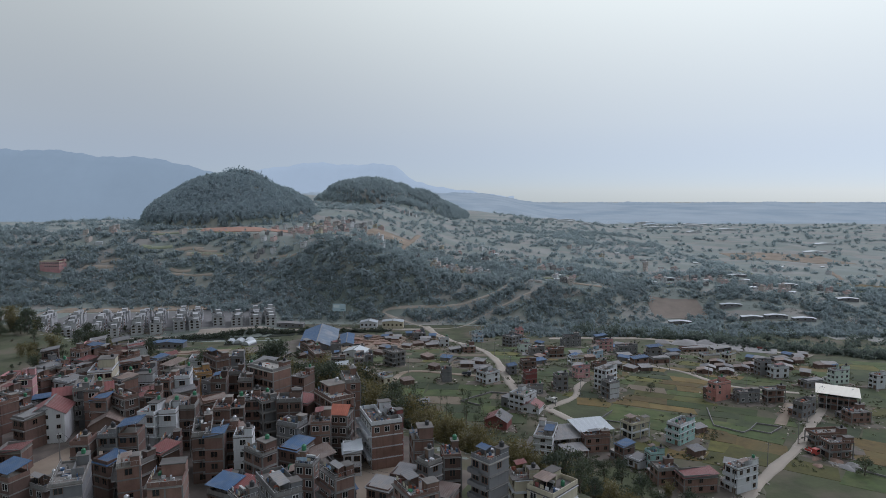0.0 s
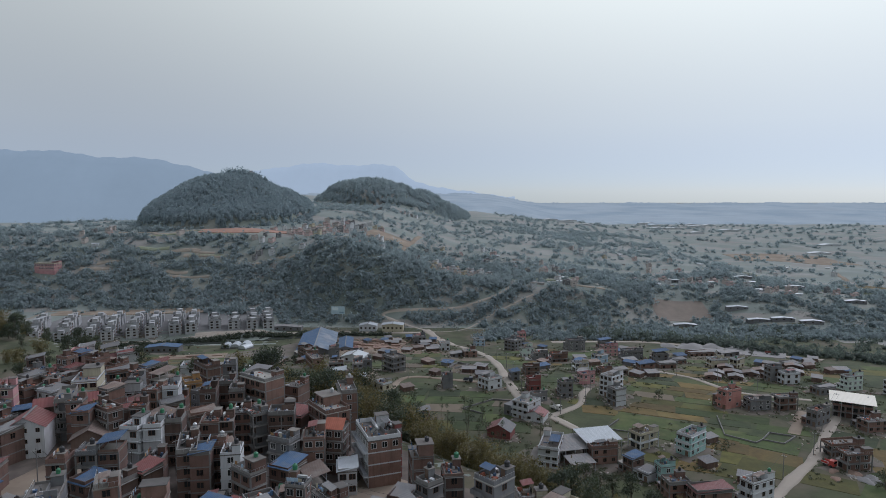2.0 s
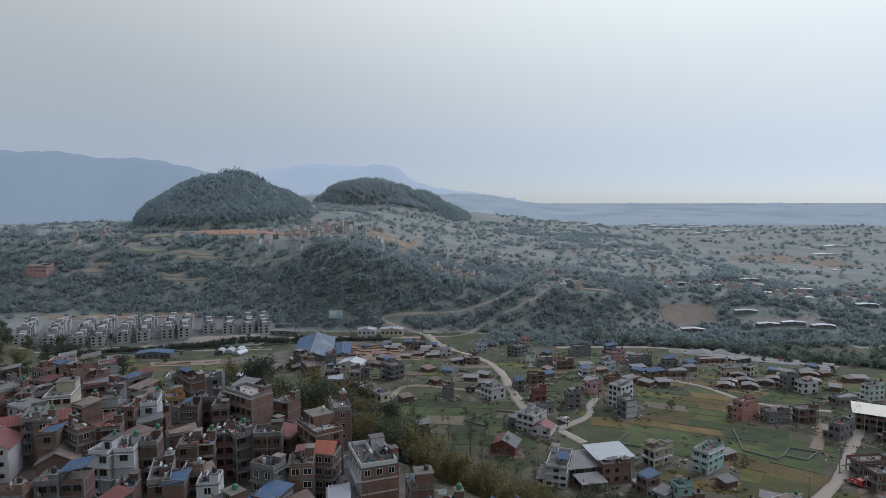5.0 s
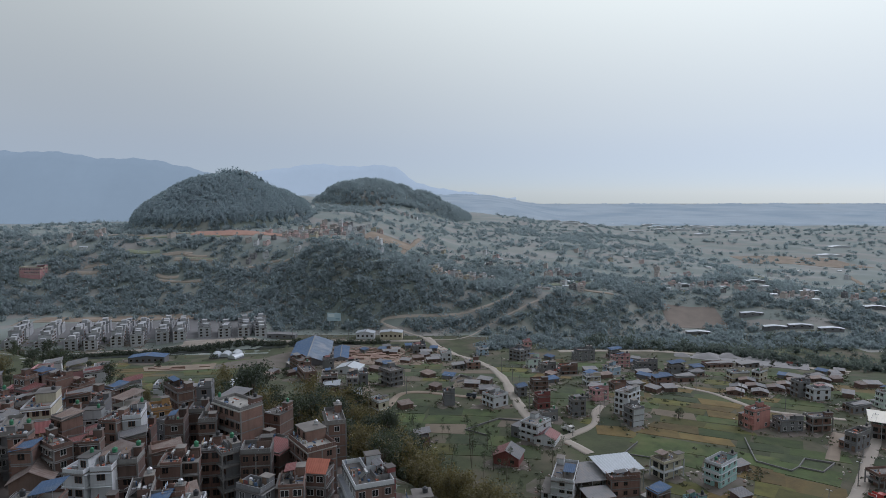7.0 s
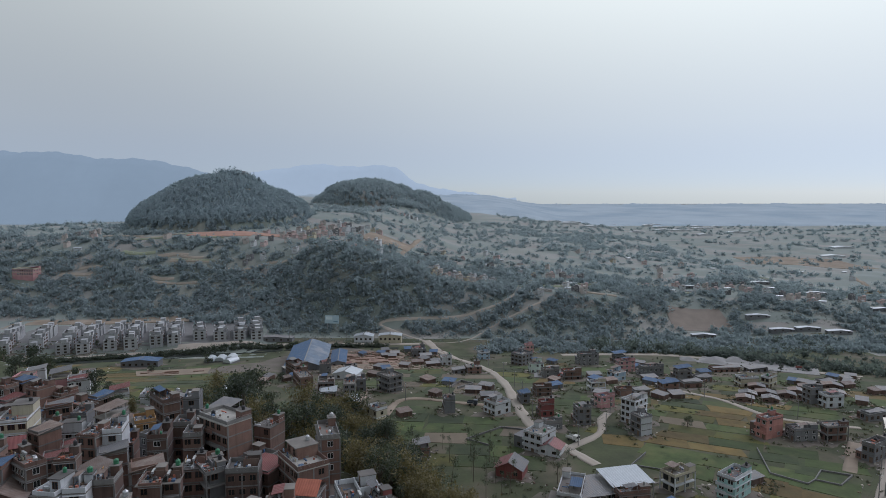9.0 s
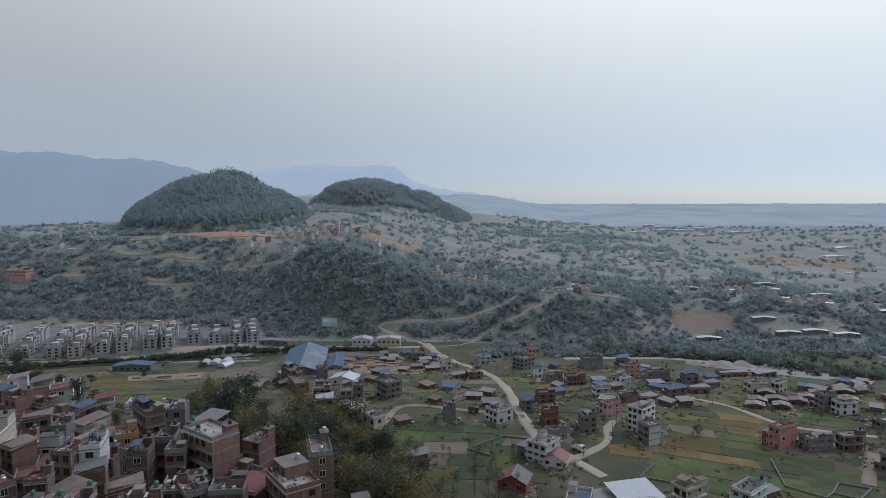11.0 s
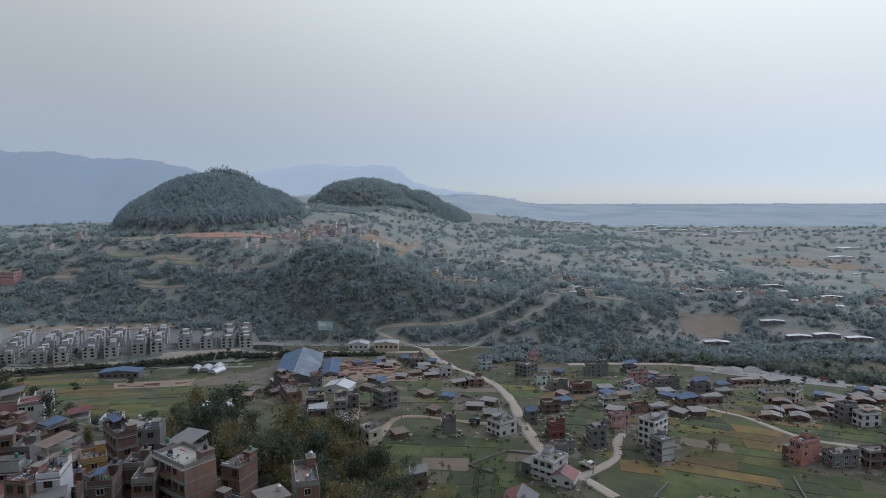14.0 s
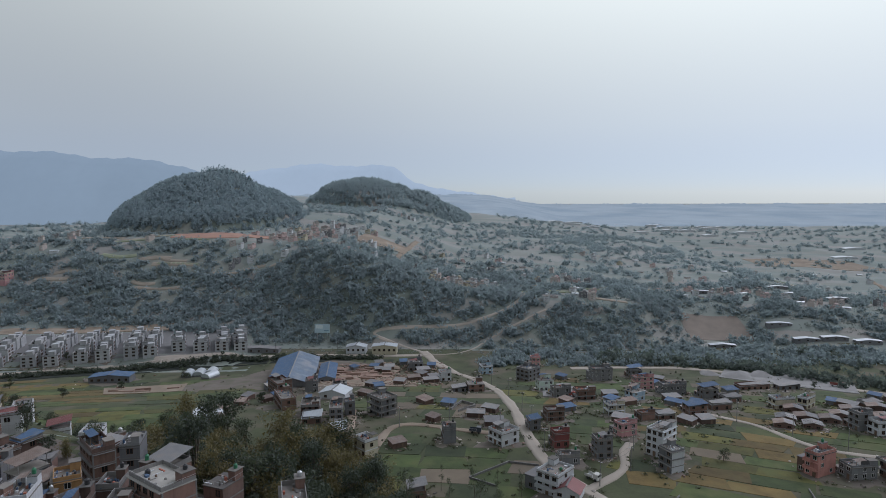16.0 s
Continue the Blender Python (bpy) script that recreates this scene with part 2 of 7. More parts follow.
def ground_material():
    """Dusty scrub and fallow plots: irregular parcels of dull green, olive, brown and tan, roughened by noise."""
    # haze imitated by strong bluish sheen that pales the ground with distance
    m = paint("dry_hill_ground", (0.175, 0.188, 0.165), 0.97, 0.22, 0.03, 0.5, 0.4, sheen=0.21)
    n, l = m.node_tree.nodes, m.node_tree.links
    bsdf = n["Principled BSDF"]
    scrub = bsdf.inputs["Base Color"].links[0].from_socket
    spot, warp, shift, scaled = n.new("ShaderNodeNewGeometry"), n.new("ShaderNodeTexNoise"), n.new("ShaderNodeVectorMath"), n.new("ShaderNodeMapping")
    warp.inputs["Scale"].default_value, warp.inputs["Detail"].default_value = 0.02, 3.0
    l.new(spot.outputs["Position"], warp.inputs["Vector"])
    shift.operation, shift.inputs[1].default_value = "MULTIPLY_ADD", (26, 26, 0)
    l.new(warp.outputs["Color"], shift.inputs[0])
    l.new(spot.outputs["Position"], shift.inputs[2])
    scaled.inputs["Scale"].default_value = (0.022, 0.05, 0.0)
    l.new(shift.outputs[0], scaled.inputs["Vector"])
    cells = n.new("ShaderNodeTexVoronoi")
    cells.inputs["Scale"].default_value = 1.0
    l.new(scaled.outputs[0], cells.inputs["Vector"])
    split_cell = n.new("ShaderNodeSeparateColor")
    l.new(cells.outputs["Color"], split_cell.inputs[0])
    plots = n.new("ShaderNodeValToRGB")
    plots.color_ramp.interpolation = "CONSTANT"
    tones = ((0.0, (0.125, 0.155, 0.125)), (0.22, (0.180, 0.185, 0.150)), (0.42, (0.145, 0.175, 0.150)), (0.60, (0.210, 0.185, 0.160)), (0.78, (0.225, 0.215, 0.190)), (0.9, (0.110, 0.145, 0.120)))
    plots.color_ramp.elements[0].position, plots.color_ramp.elements[0].color = 0.0, (*tones[0][1], 1)
    plots.color_ramp.elements[1].position, plots.color_ramp.elements[1].color = tones[1][0], (*tones[1][1], 1)
    for at, tone in tones[2:]:
        plots.color_ramp.elements.new(at).color = (*tone, 1)
    l.new(split_cell.outputs[0], plots.inputs["Fac"])
    blend = n.new("ShaderNodeMix")
    blend.data_type = "RGBA"
    blend.inputs[0].default_value = 0.62
    l.new(scrub, blend.inputs[6])
    l.new(plots.outputs["Color"], blend.inputs[7])
    l.new(blend.outputs[2], bsdf.inputs["Base Color"])
    return m


xs = steps(-420, 620, 6.0, -5000, 5000)
ys = steps(90, 1100, 6.0, -900, 4700)
gx, gy = np.meshgrid(xs, ys)
gz = ground_z(gx, gy)
count_x, count_y = len(xs), len(ys)
corner = (np.arange(count_y - 1)[:, None] * count_x + np.arange(count_x - 1)[None, :]).ravel()
ground_faces = np.stack([corner, corner + 1, corner + 1 + count_x, corner + count_x], 1)
ground = new("ground", mesh_of("ground", np.stack([gx, gy, gz], -1).reshape(-1, 3).tolist(), ground_faces.tolist(), [ground_material()], shade=True))
tagged(ground, "dry brown and green valley ground with rising hillsides", "ground", kind="structure")


# ---------------------------------------------------------------- houses
FLOOR = 2.95
STYLES = {   # wall, trim, window frame, words
    "brick": (BRICK, CONCRETE, FRAME_WOOD, "bare red brick"),
    "brickdark": (BRICK_DARK, CONCRETE, FRAME_WOOD, "old dark brick"),
    "cement": (CEMENT, CONCRETE, FRAME_WOOD, "grey cement-rendered"),
    "white": (WHITE, WHITE, FRAME_WOOD, "white painted"),
    "cream": (CREAM, WHITE, FRAME_WOOD, "cream painted"),
    "pink": (PINK, CREAM, FRAME_WHITE, "dull pink painted"),
    "coral": (CORAL, CORAL, FRAME_WHITE, "coral red painted"),
    "orange": (ORANGE, ORANGE, FRAME_WHITE, "orange painted"),
    "teal": (TEAL, WHITE, FRAME_WHITE, "pale teal painted"),
    "blue": (BLUE, WHITE, FRAME_WHITE, "pale blue painted"),
    "mint": (MINT, WHITE, FRAME_WHITE, "pale mint painted"),
    "maroon": (MAROON, CONCRETE, FRAME_WOOD, "dark maroon painted"),
}
SITES = []   # built-over ground: x, y, radius
COUNT = ("", "single-storey", "two-storey", "three-storey", "four-storey", "five-storey")
SHEETS = {"tin": (TIN, "grey tin"), "tinwhite": (TIN_WHITE, "bright tin"), "tinblue": (TIN_BLUE, "blue tin"),
          "tinred": (TIN_RED, "red tin"), "rust": (TIN_RUST, "rusty tin"), "tile": (TILE_RED, "red tile")}


def framed(name, frame_mat, pane_mat, cols=2, border=0.06, proud=0.06, sunk=0.04):
    """A unit window in one piece, facing -y: a frame standing proud of the wall with panes set back into it."""
    xs1, zs1 = [-0.5], [-0.5, -0.5 + border, 0.5 - border, 0.5]
    for c in range(cols):
        a, b = -0.5 + c / cols, -0.5 + (c + 1) / cols
        xs1 += [a + border * (1.0 if c == 0 else 0.5), b - border * (1.0 if c == cols - 1 else 0.5)]
    xs1.append(0.5)
    v = [(a, -proud, b) for b in zs1 for a in xs1]
    nx = len(xs1)
    q, slots = [], []
    for j in range(3):
        for i in range(nx - 1):
            c = (j * nx + i, j * nx + i + 1, (j + 1) * nx + i + 1, (j + 1) * nx + i)
            if j == 1 and i % 2 == 1:
                k = len(v)
                v += [(v[m][0], -proud + sunk, v[m][2]) for m in c]
                q += [(c[m], c[(m + 1) % 4], k + (m + 1) % 4, k + m) for m in range(4)] + [(k, k + 1, k + 2, k + 3)]
                slots += [0, 0, 0, 0, 1]
            else:
                q.append(c)
                slots.append(0)
    rim = [i for i in range(nx)] + [nx - 1 + nx * m for m in (1, 2, 3)] + [3 * nx + i for i in range(nx - 2, -1, -1)] + [nx * m for m in (2, 1)]
    k = len(v)
    v += [(v[m][0], 0.0, v[m][2]) for m in rim]
    for m in range(len(rim)):
        n = (m + 1) % len(rim)
        q.append((rim[n], rim[m], k + m, k + n))
        slots.append(0)
    return mesh_of(name, v, q, [frame_mat, pane_mat], slots)


def window_meshes():
    """Unit windows and doors, one metre square, facing -y; scaled to size where they are set in."""
    made = {}
    for key, frame_mat in (("wood", FRAME_WOOD), ("white", FRAME_WHITE)):
        made[key + "_whole"] = framed("window_" + key, frame_mat, GLASS)
        made[key + "_triple"] = framed("window_band_" + key, frame_mat, GLASS, 3, 0.12)
    made["sill"] = boxes("window_sill", [(-0.58, -0.16, -0.57, 0.58, 0.0, -0.5)], CONCRETE)
    made["door"] = framed("door_leaf", FRAME_WOOD, WOOD, 1)
    # dark pane on the solid wall, painting in the shade of an opening
    made["opening"] = framed("opening_shade_pane", CONCRETE, GLASS, 1, 0.05, 0.03, 0.02)
    return made


WINDOWS = window_meshes()


def tank_mesh(name, material):
    v, q = [], []
    rings = ((0.0, 0.52), (0.1, 0.56), (0.42, 0.56), (0.46, 0.53), (0.5, 0.56), (0.92, 0.56), (1.0, 0.5), (1.12, 0.26), (1.14, 0.2), (1.24, 0.2), (1.25, 0.0))
    for z, r in rings:
        for i in range(12):
            a = i * math.tau / 12
            v.append((r * math.cos(a), r * math.sin(a), z))
    for k in range(len(rings) - 1):
        for i in range(12):
            j = (i + 1) % 12
            q.append((k * 12 + i, k * 12 + j, k * 12 + 12 + j, k * 12 + 12 + i))
    return mesh_of(name, v, q, [material], shade=True)


TANKS = [tank_mesh("tank_black", PLASTIC_BLACK), tank_mesh("tank_green", PLASTIC_GREEN), tank_mesh("tank_yellow", PLASTIC_YELLOW),
         tank_mesh("tank_steel", STEEL)]


def water_tank(parent, x, y, z, rnd, kind=None):
    t = part("water_tank", TANKS[kind if kind is not None else rnd.choice((0, 0, 0, 0, 1, 1, 1, 3))], parent)
    t.location, t.scale = (x, y, z), (rnd.uniform(0.68, 0.95),) * 2 + (rnd.uniform(0.8, 1.05),)
    return t


def sheet_mesh(name, w, d, rise, material, ridge=False, pitch=0.45):
    """Corrugated roof sheet, w by d, about the origin; one slope (rising to +y) or two."""
    n = max(6, int(w / pitch))
    v, q = [], []
    lines = (-0.5, 0.0, 0.5) if ridge else (-0.5, 0.5)
    for j, f in enumerate(lines):
        for i in range(2 * n + 1):
            z = rise * ((1 - abs(f) * 2) if ridge else (f + 0.5)) + (0.05 if i % 2 else 0.0)
            v.append((w * (i / (2 * n) - 0.5), d * f, z))
    row = 2 * n + 1
    for j in range(len(lines) - 1):
        for i in range(2 * n):
            q.append((j * row + i, j * row + i + 1, (j + 1) * row + i + 1, (j + 1) * row + i))
    k = len(v)
    v += [(a, b, c - 0.06) for a, b, c in v]
    q += [tuple(reversed([i + k for i in f])) for f in q]
    edge = [(i, i + 1) for i in range(row - 1)] + [(k - 1 - i, k - 2 - i) for i in range(row - 1)]
    q += [(b, a, a + k, b + k) for a, b in edge]
    return mesh_of(name, v, q, [material])


def parapet_mesh(name, w, d, z, h, material, t=0.14):
    return boxes(name, [(-w / 2, -d / 2, z, w / 2, -d / 2 + t, z + h), (-w / 2, d / 2 - t, z, w / 2, d / 2, z + h),
                        (-w / 2, -d / 2 + t, z, -w / 2 + t, d / 2 - t, z + h), (w / 2 - t, -d / 2 + t, z, w / 2, d / 2 - t, z + h)], material)


def house(x, y, turn, w, d, floors, style, detail=1, roof="", top=0.0, balcony=False, blank=False, open_frame=False,
          group="houses in the valley", seed=0, extra="", side=None, storey=FLOOR, bare=False, slab=None):
    """A flat-roofed town house: front (-y) w wide, side (+x) d deep, turned clockwise by that many degrees.
    roof: a tin sheet on posts over the terrace; top: share of the width that carries one more storey; blank: no side windows."""
    rnd = random.Random(seed * 7919 + 13)
    wall, trim, frame_mat, words = STYLES[style]
    if group == "town houses on the ridge":
        shrink = 0.86 if y < 140 else 0.92
        w, d, storey = w * shrink, d * shrink, storey * (0.90 if y < 140 else 0.95)
    elif group == "houses in the valley":
        w, d, storey = w * 0.92, d * 0.90, storey * 0.87
    side_wall = STYLES[side][0] if side else wall
    gz_here = min(float(ground_z(x + a, y + b)) for a in (-w / 3, w / 3) for b in (-d / 3, d / 3))
    SITES.append((x, y, max(w, d) * 0.62))
    root = new("house")
    root.matrix_basis = pose(x, y, gz_here, 0, 0, -turn)
    high = floors * storey
    tags = f"{COUNT[floors]} {words} house"
    if open_frame:
        tags = f"{COUNT[floors]} unfinished concrete frame house, {words} infill"
    if roof:
        tags += f", {SHEETS[roof][1]} roof sheet"
    elif top:
        tags += ", part-built top storey"
    elif balcony:
        tags += " with front balconies"
    else:
        tags += " with flat terrace roof"
    tagged(root, " ".join((tags + extra).split()[:12]), "house", group)
    inset = 1.0 if open_frame else 0.0
    ta, tb = math.sin(radians(turn)), math.cos(radians(turn))
    front_in_view = ta * x + tb * (y - 30) > 0   # front faces the camera's path; fronts out of view get no windows
    hw, hd = w / 2, d / 2
    # walls: front block and side cladding
    v, q = box_data(-hw + inset, -hd + inset, -3.0, hw - inset, hd, high)
    slots = [0] * 6
    if side:
        slots[3] = 1
    part("wall", mesh_of("wall", v, q, [wall, side_wall], slots), root)
    # floor slabs and corner columns in concrete
    eave = 0.45 if rnd.random() < 0.3 else 0.07
    ledge = rnd.uniform(0.25, 0.5) if rnd.random() < 0.65 and not open_frame else 0.0
    def hood(k):
        """Sun ledge over the windows of a storey."""
        return [(hw + 0.06, -hd + 0.1, k * storey + 2.42, hw + ledge, hd - 0.1, k * storey + 2.5)] if ledge else []
    for k in range(1, floors):
        part("floor_slab", boxes("floor_slab", [(-hw - 0.06, -hd - 0.06 - (eave if k > 0 else 0), k * storey - 0.16, hw + 0.06, hd + 0.06, k * storey + 0.12)] + hood(k), trim), root)
    part("roof_slab", boxes("roof_slab", [(-hw - 0.12, -hd - 0.12 - eave, high - 0.14, hw + 0.12, hd + 0.12, high + 0.06)], slab or ROOFTOP), root)
    if style in ("brick", "brickdark") or open_frame:
        nx, ny = (max(1, round(w / 4.2)), max(1, round(d / 4.2))) if detail >= 2 or open_frame else (0, 0) if seed > 2000 else (1, 1)
        for i in range(nx + 1) if nx and (front_in_view or open_frame) else ():
            cx = -hw + i * w / nx
            part("column", boxes("column", [(cx - 0.15, -hd - 0.04, -3, cx + 0.15, -hd + 0.26, high - 0.15)], trim), root)
        for j in range(1, ny + 1):
            cy = -hd + j * d / ny
            part("column", boxes("column", [(hw - 0.26, cy - 0.15, -3, hw + 0.04, cy + 0.15, high - 0.15)], trim), root)
    # parapet
    if roof != "tile" and rnd.random() < 0.9:
        part("parapet", parapet_mesh("parapet", w, d, high + 0.06, rnd.choice((0.5, 0.8, 0.95)), trim if rnd.random() < 0.5 else wall), root)
    # windows
    look_of = "white" if frame_mat is FRAME_WHITE or rnd.random() < 0.22 else "wood"
    def set_window(px, py, pz, sx, sz, spin):
        o = part("window", WINDOWS[look_of + "_whole"], root)
        o.location, o.rotation_euler, o.scale = (px, py, pz), (0, 0, spin), (sx, 1, sz)
    wide, tall = rnd.uniform(1.3, 1.75), rnd.uniform(1.4, 1.65)
    n_front = max(2, int(w / rnd.uniform(1.9, 2.4)))
    n_side = max(1, int(d / (rnd.uniform(2.5, 3.4) if front_in_view else rnd.uniform(1.9, 2.4))))
    gaps = rnd.uniform(0.0, 0.12)
    for k in range(floors):
        zc = k * storey + 1.62
        if k == 0 and group != "houses in the valley" and detail < 2:
            continue
        for i in range(n_front) if front_in_view or open_frame else ():
            if rnd.random() < gaps:
                continue
            px = -hw + (i + 0.5) * w / n_front
            if open_frame and rnd.random() < 0.6:
                o = part("wall_opening", WINDOWS["opening"], root)
                o.location, o.scale = (px, -hd + inset - 0.003, zc - 0.2), (w / n_front * 0.72, 1, 2.1)
            elif k == 0 and i == n_front // 2:
                o = part("door", WINDOWS["door"], root)
                o.location, o.scale = (px, -hd + inset - 0.003, 1.05), (1.1, 1, 2.1)
            else:
                set_window(px, -hd + inset - 0.003, zc, min(wide, w / n_front * 0.72), tall, 0)
        if not bare and (not blank or k == floors - 1) or not bare and (not front_in_view and k):
            for j in range(n_side):
                if rnd.random() < ((0.55 if front_in_view else 0.35) if blank else 0.2 if front_in_view else 0.08):
                    continue
                set_window(hw - inset + 0.003, -hd + (j + 0.5) * d / n_side, zc, min(wide, 1.3 if front_in_view else d / n_side * 0.72), tall * 0.92, math.pi / 2)
    if balcony:
        for k in range(1, floors):
            span = hw * rnd.choice((1.0, 1.0, 0.6))
            b = part("balcony", boxes("balcony", [(-hw, -hd - 1.15, k * storey - 0.12, -hw + 2 * span, -hd - 0.06, k * storey + 0.04)], trim), root)
            part("railing", boxes("railing", [(-hw, -hd - 1.15, k * storey + 0.04, -hw + 2 * span, -hd - 1.05, k * storey + 0.9),
                                              (-hw, -hd - 1.05, k * storey + 0.04, -hw + 0.1, -hd - 0.06, k * storey + 0.9)], trim if rnd.random() < 0.6 else wall), b)
    # upper storey on part of the roof, stair head, tanks, starter bars
    z = high + 0.06
    if top:
        tw = w * top
        x0 = -hw + 0.02 if rnd.random() < 0.5 else hw - tw - 0.02
        s = part("top_storey", boxes("top_storey", [(x0, -hd + d * 0.3, z, x0 + tw, hd - 0.02, z + 2.55)], side_wall if side and rnd.random() < 0.5 else wall), root)
        part("top_slab", boxes("top_slab", [(x0 - 0.25, -hd + d * 0.3 - 0.4, z + 2.55, x0 + tw + 0.25, hd + 0.1, z + 2.72)], ROOFTOP), s)
        n = max(1, int(tw / 2.6))
        for i in range(n):
            set_window(x0 + (i + 0.5) * tw / n, -hd + d * 0.3 - 0.003, z + 1.3, min(1.2, tw / n * 0.6), 1.5, 0)
        if rnd.random() < 0.8:
            water_tank(root, x0 + tw * 0.5, hd - 1.2, z + 2.72, rnd)
    elif roof:
        sheet, _ = SHEETS[roof]
        ridge = roof == "tile"
        r = part("roof_sheet", sheet_mesh("roof_sheet", w + 0.7, d + 0.9, 0.9 if not ridge else 1.8, sheet, ridge), root)
        lift = 0.12 if (ridge or rnd.random() < 0.72) else 2.0
        r.location = (0, 0, z + lift)
        if lift > 1:
            for a in (-hw + 0.3, hw - 0.3):
                for b, h in ((-hd + 0.3, lift + 0.06), (hd - 0.3, lift + 0.8)):
                    part("post", boxes("post", [(a - 0.06, b - 0.06, z, a + 0.06, b + 0.06, z + h)], STEEL), root)
        else:
            part("attic_wall", boxes("attic_wall", [(-hw + 0.1, hd - 0.3, z - 0.02, hw - 0.1, hd - 0.1, z + lift + 0.75)] if not ridge else [(-hw + 0.1, -0.1, z - 0.02, hw - 0.1, 0.1, z + lift + 1.6)], wall), root)
    else:
        sw, sd = min(2.3, w * 0.34), min(3.0, d * 0.4)
        sx, sy = rnd.choice((-1, 1)) * (hw - sw / 2 - 0.03), hd - sd / 2 - 0.03
        hv, hq = box_data(sx - sw / 2, sy - sd / 2, z, sx + sw / 2, sy + sd / 2, z + 1.95)
        box_data(sx - sw / 2 - 0.2, sy - sd / 2 - 0.2, z + 1.95, sx + sw / 2 + 0.2, sy + sd / 2 + 0.1, z + 2.08, hv, hq)
        s = part("stair_head", mesh_of("stair_head", hv, hq, [wall, ROOFTOP], [0] * 6 + [1] * 6), root)
        if detail >= 2:
            o = part("door", WINDOWS["door"], s)
            o.location, o.scale = (sx, sy - sd / 2 - 0.003, z + 0.98), (0.95, 1, 1.95)
        if rnd.random() < 0.55:
            water_tank(root, sx, sy, z + 2.08, rnd)
        if rnd.random() < 0.5:
            water_tank(root, -sx * 0.7, rnd.uniform(-hd * 0.4, hd * 0.5), z, rnd)
    if style in ("brick", "brickdark", "cement") and not roof and detail >= 2 and rnd.random() < 0.7:
        for a in (-hw + 0.12, hw - 0.12):
            for b in (-hd + 0.12,):
                hh = rnd.uniform(0.5, 1.3)
                part("starter_bars", boxes("starter_bars", [(a - 0.1, b - 0.1, z, a + 0.1, b + 0.1, z + hh * 0.5), (a - 0.06, b - 0.06, z + hh * 0.5, a - 0.03, b - 0.03, z + hh + 0.5),
                                                            (a + 0.03, b + 0.03, z + hh * 0.5, a + 0.06, b + 0.06, z + hh + 0.4)], CONCRETE), root)
    # tin shelter on posts over a part of the terrace, a half-built wall, laundry on a line
    if detail >= 1 and not roof and not top and not bare and rnd.random() < 0.42:
        lw, ld, a, b = w * rnd.uniform(0.35, 0.6), d * rnd.uniform(0.3, 0.5), 0.0, 0.0
        a, b = rnd.choice((-1, 1)) * (hw - lw / 2 - 0.1), -hd + ld / 2 + d * 0.18
        s = part("shelter_roof", sheet_mesh("shelter_roof", lw, ld, 0.35, rnd.choice((TIN, TIN, TIN_RUST, TIN_RUST, TIN_BLUE, TIN_RED)), pitch=0.7), root)
        s.location = (a, b, z + 1.95)
        for e in (-1, 1):
            part("post", boxes("post", [(a + e * (lw / 2 - 0.2) - 0.05, b - ld / 2 + 0.1, z, a + e * (lw / 2 - 0.2) + 0.05, b - ld / 2 + 0.2, z + 2.0)], WOOD), root)
        part("back_wall", boxes("back_wall", [(a - lw / 2 + 0.1, b + ld / 2 - 0.25, z, a + lw / 2 - 0.1, b + ld / 2 - 0.1, z + 2.22)], wall), root)
    elif detail >= 2 and not roof and not top and rnd.random() < 0.7:
        a, b = rnd.uniform(-hw * 0.2, hw * 0.5), rnd.uniform(-hd * 0.3, hd * 0.2)
        part("half_built_wall", boxes("half_built_wall", [(-hw + 0.15, b - 0.12, z, a, b, z + 1.1), (a, b - 0.12, z, a + 0.12, hd - 0.16, z + 1.6)], wall), root)
    if detail >= 2 and not roof and rnd.random() < 0.5:
        b = -hd + rnd.uniform(0.3, 0.8)
        n_cloth = rnd.randint(2, 4)
        for i in range(n_cloth):
            a = -hw + (i + 0.6) * w / (n_cloth + 1)
            part("laundry", boxes("laundry", [(a - 0.4, b - 0.02, z + 0.9, a + 0.4, b + 0.02, z + rnd.uniform(1.5, 1.7))], rnd.choice((WHITE, MAROON, BLUE, CREAM, TIN_BLUE, ORANGE))), root)
    # solar water heater: slanted collector with a steel drum
    if detail >= 2 and not roof and not top and rnd.random() < 0.4:
        a, b = rnd.uniform(-hw * 0.3, hw * 0.5), -hd * 0.35
        hv = [(a - 0.9, b - 0.8, z + 0.25), (a + 0.9, b - 0.8, z + 0.25), (a + 0.9, b + 0.5, z + 1.25), (a - 0.9, b + 0.5, z + 1.25)]
        hv += [(p[0], p[1] + 0.05, p[2] - 0.1) for p in hv]
        col = part("solar_collector", mesh_of("solar_collector", hv, [(0, 1, 2, 3), (7, 6, 5, 4), (0, 4, 5, 1), (1, 5, 6, 2), (2, 6, 7, 3), (3, 7, 4, 0)], [GLASS]), root)
        part("drum", boxes("drum", [(a - 1.0, b + 0.4, z + 1.2, a + 1.0, b + 0.85, z + 1.65)], STEEL), col)
        part("stand", boxes("stand", [(a - 0.85, b + 0.5, z, a - 0.75, b + 0.62, z + 1.2), (a - 0.75, b + 0.54, z + 0.5, a + 0.75, b + 0.58, z + 0.56), (a + 0.75, b + 0.5, z, a + 0.85, b + 0.62, z + 1.2)], STEEL), col)
    # pipe rail along the terrace and heaps of bricks, pots, drums and planks left on it
    if group == "houses in the valley" and not open_frame and rnd.random() < 0.65:
        aw, ad, ah = w * rnd.uniform(0.35, 0.6), d * rnd.uniform(0.5, 0.8), storey * rnd.choice((1, 1, max(1, floors - 1)))
        av, aq = box_data(-hw - aw, -hd + 0.1, -3.0, -hw - 0.004, -hd + ad, ah)
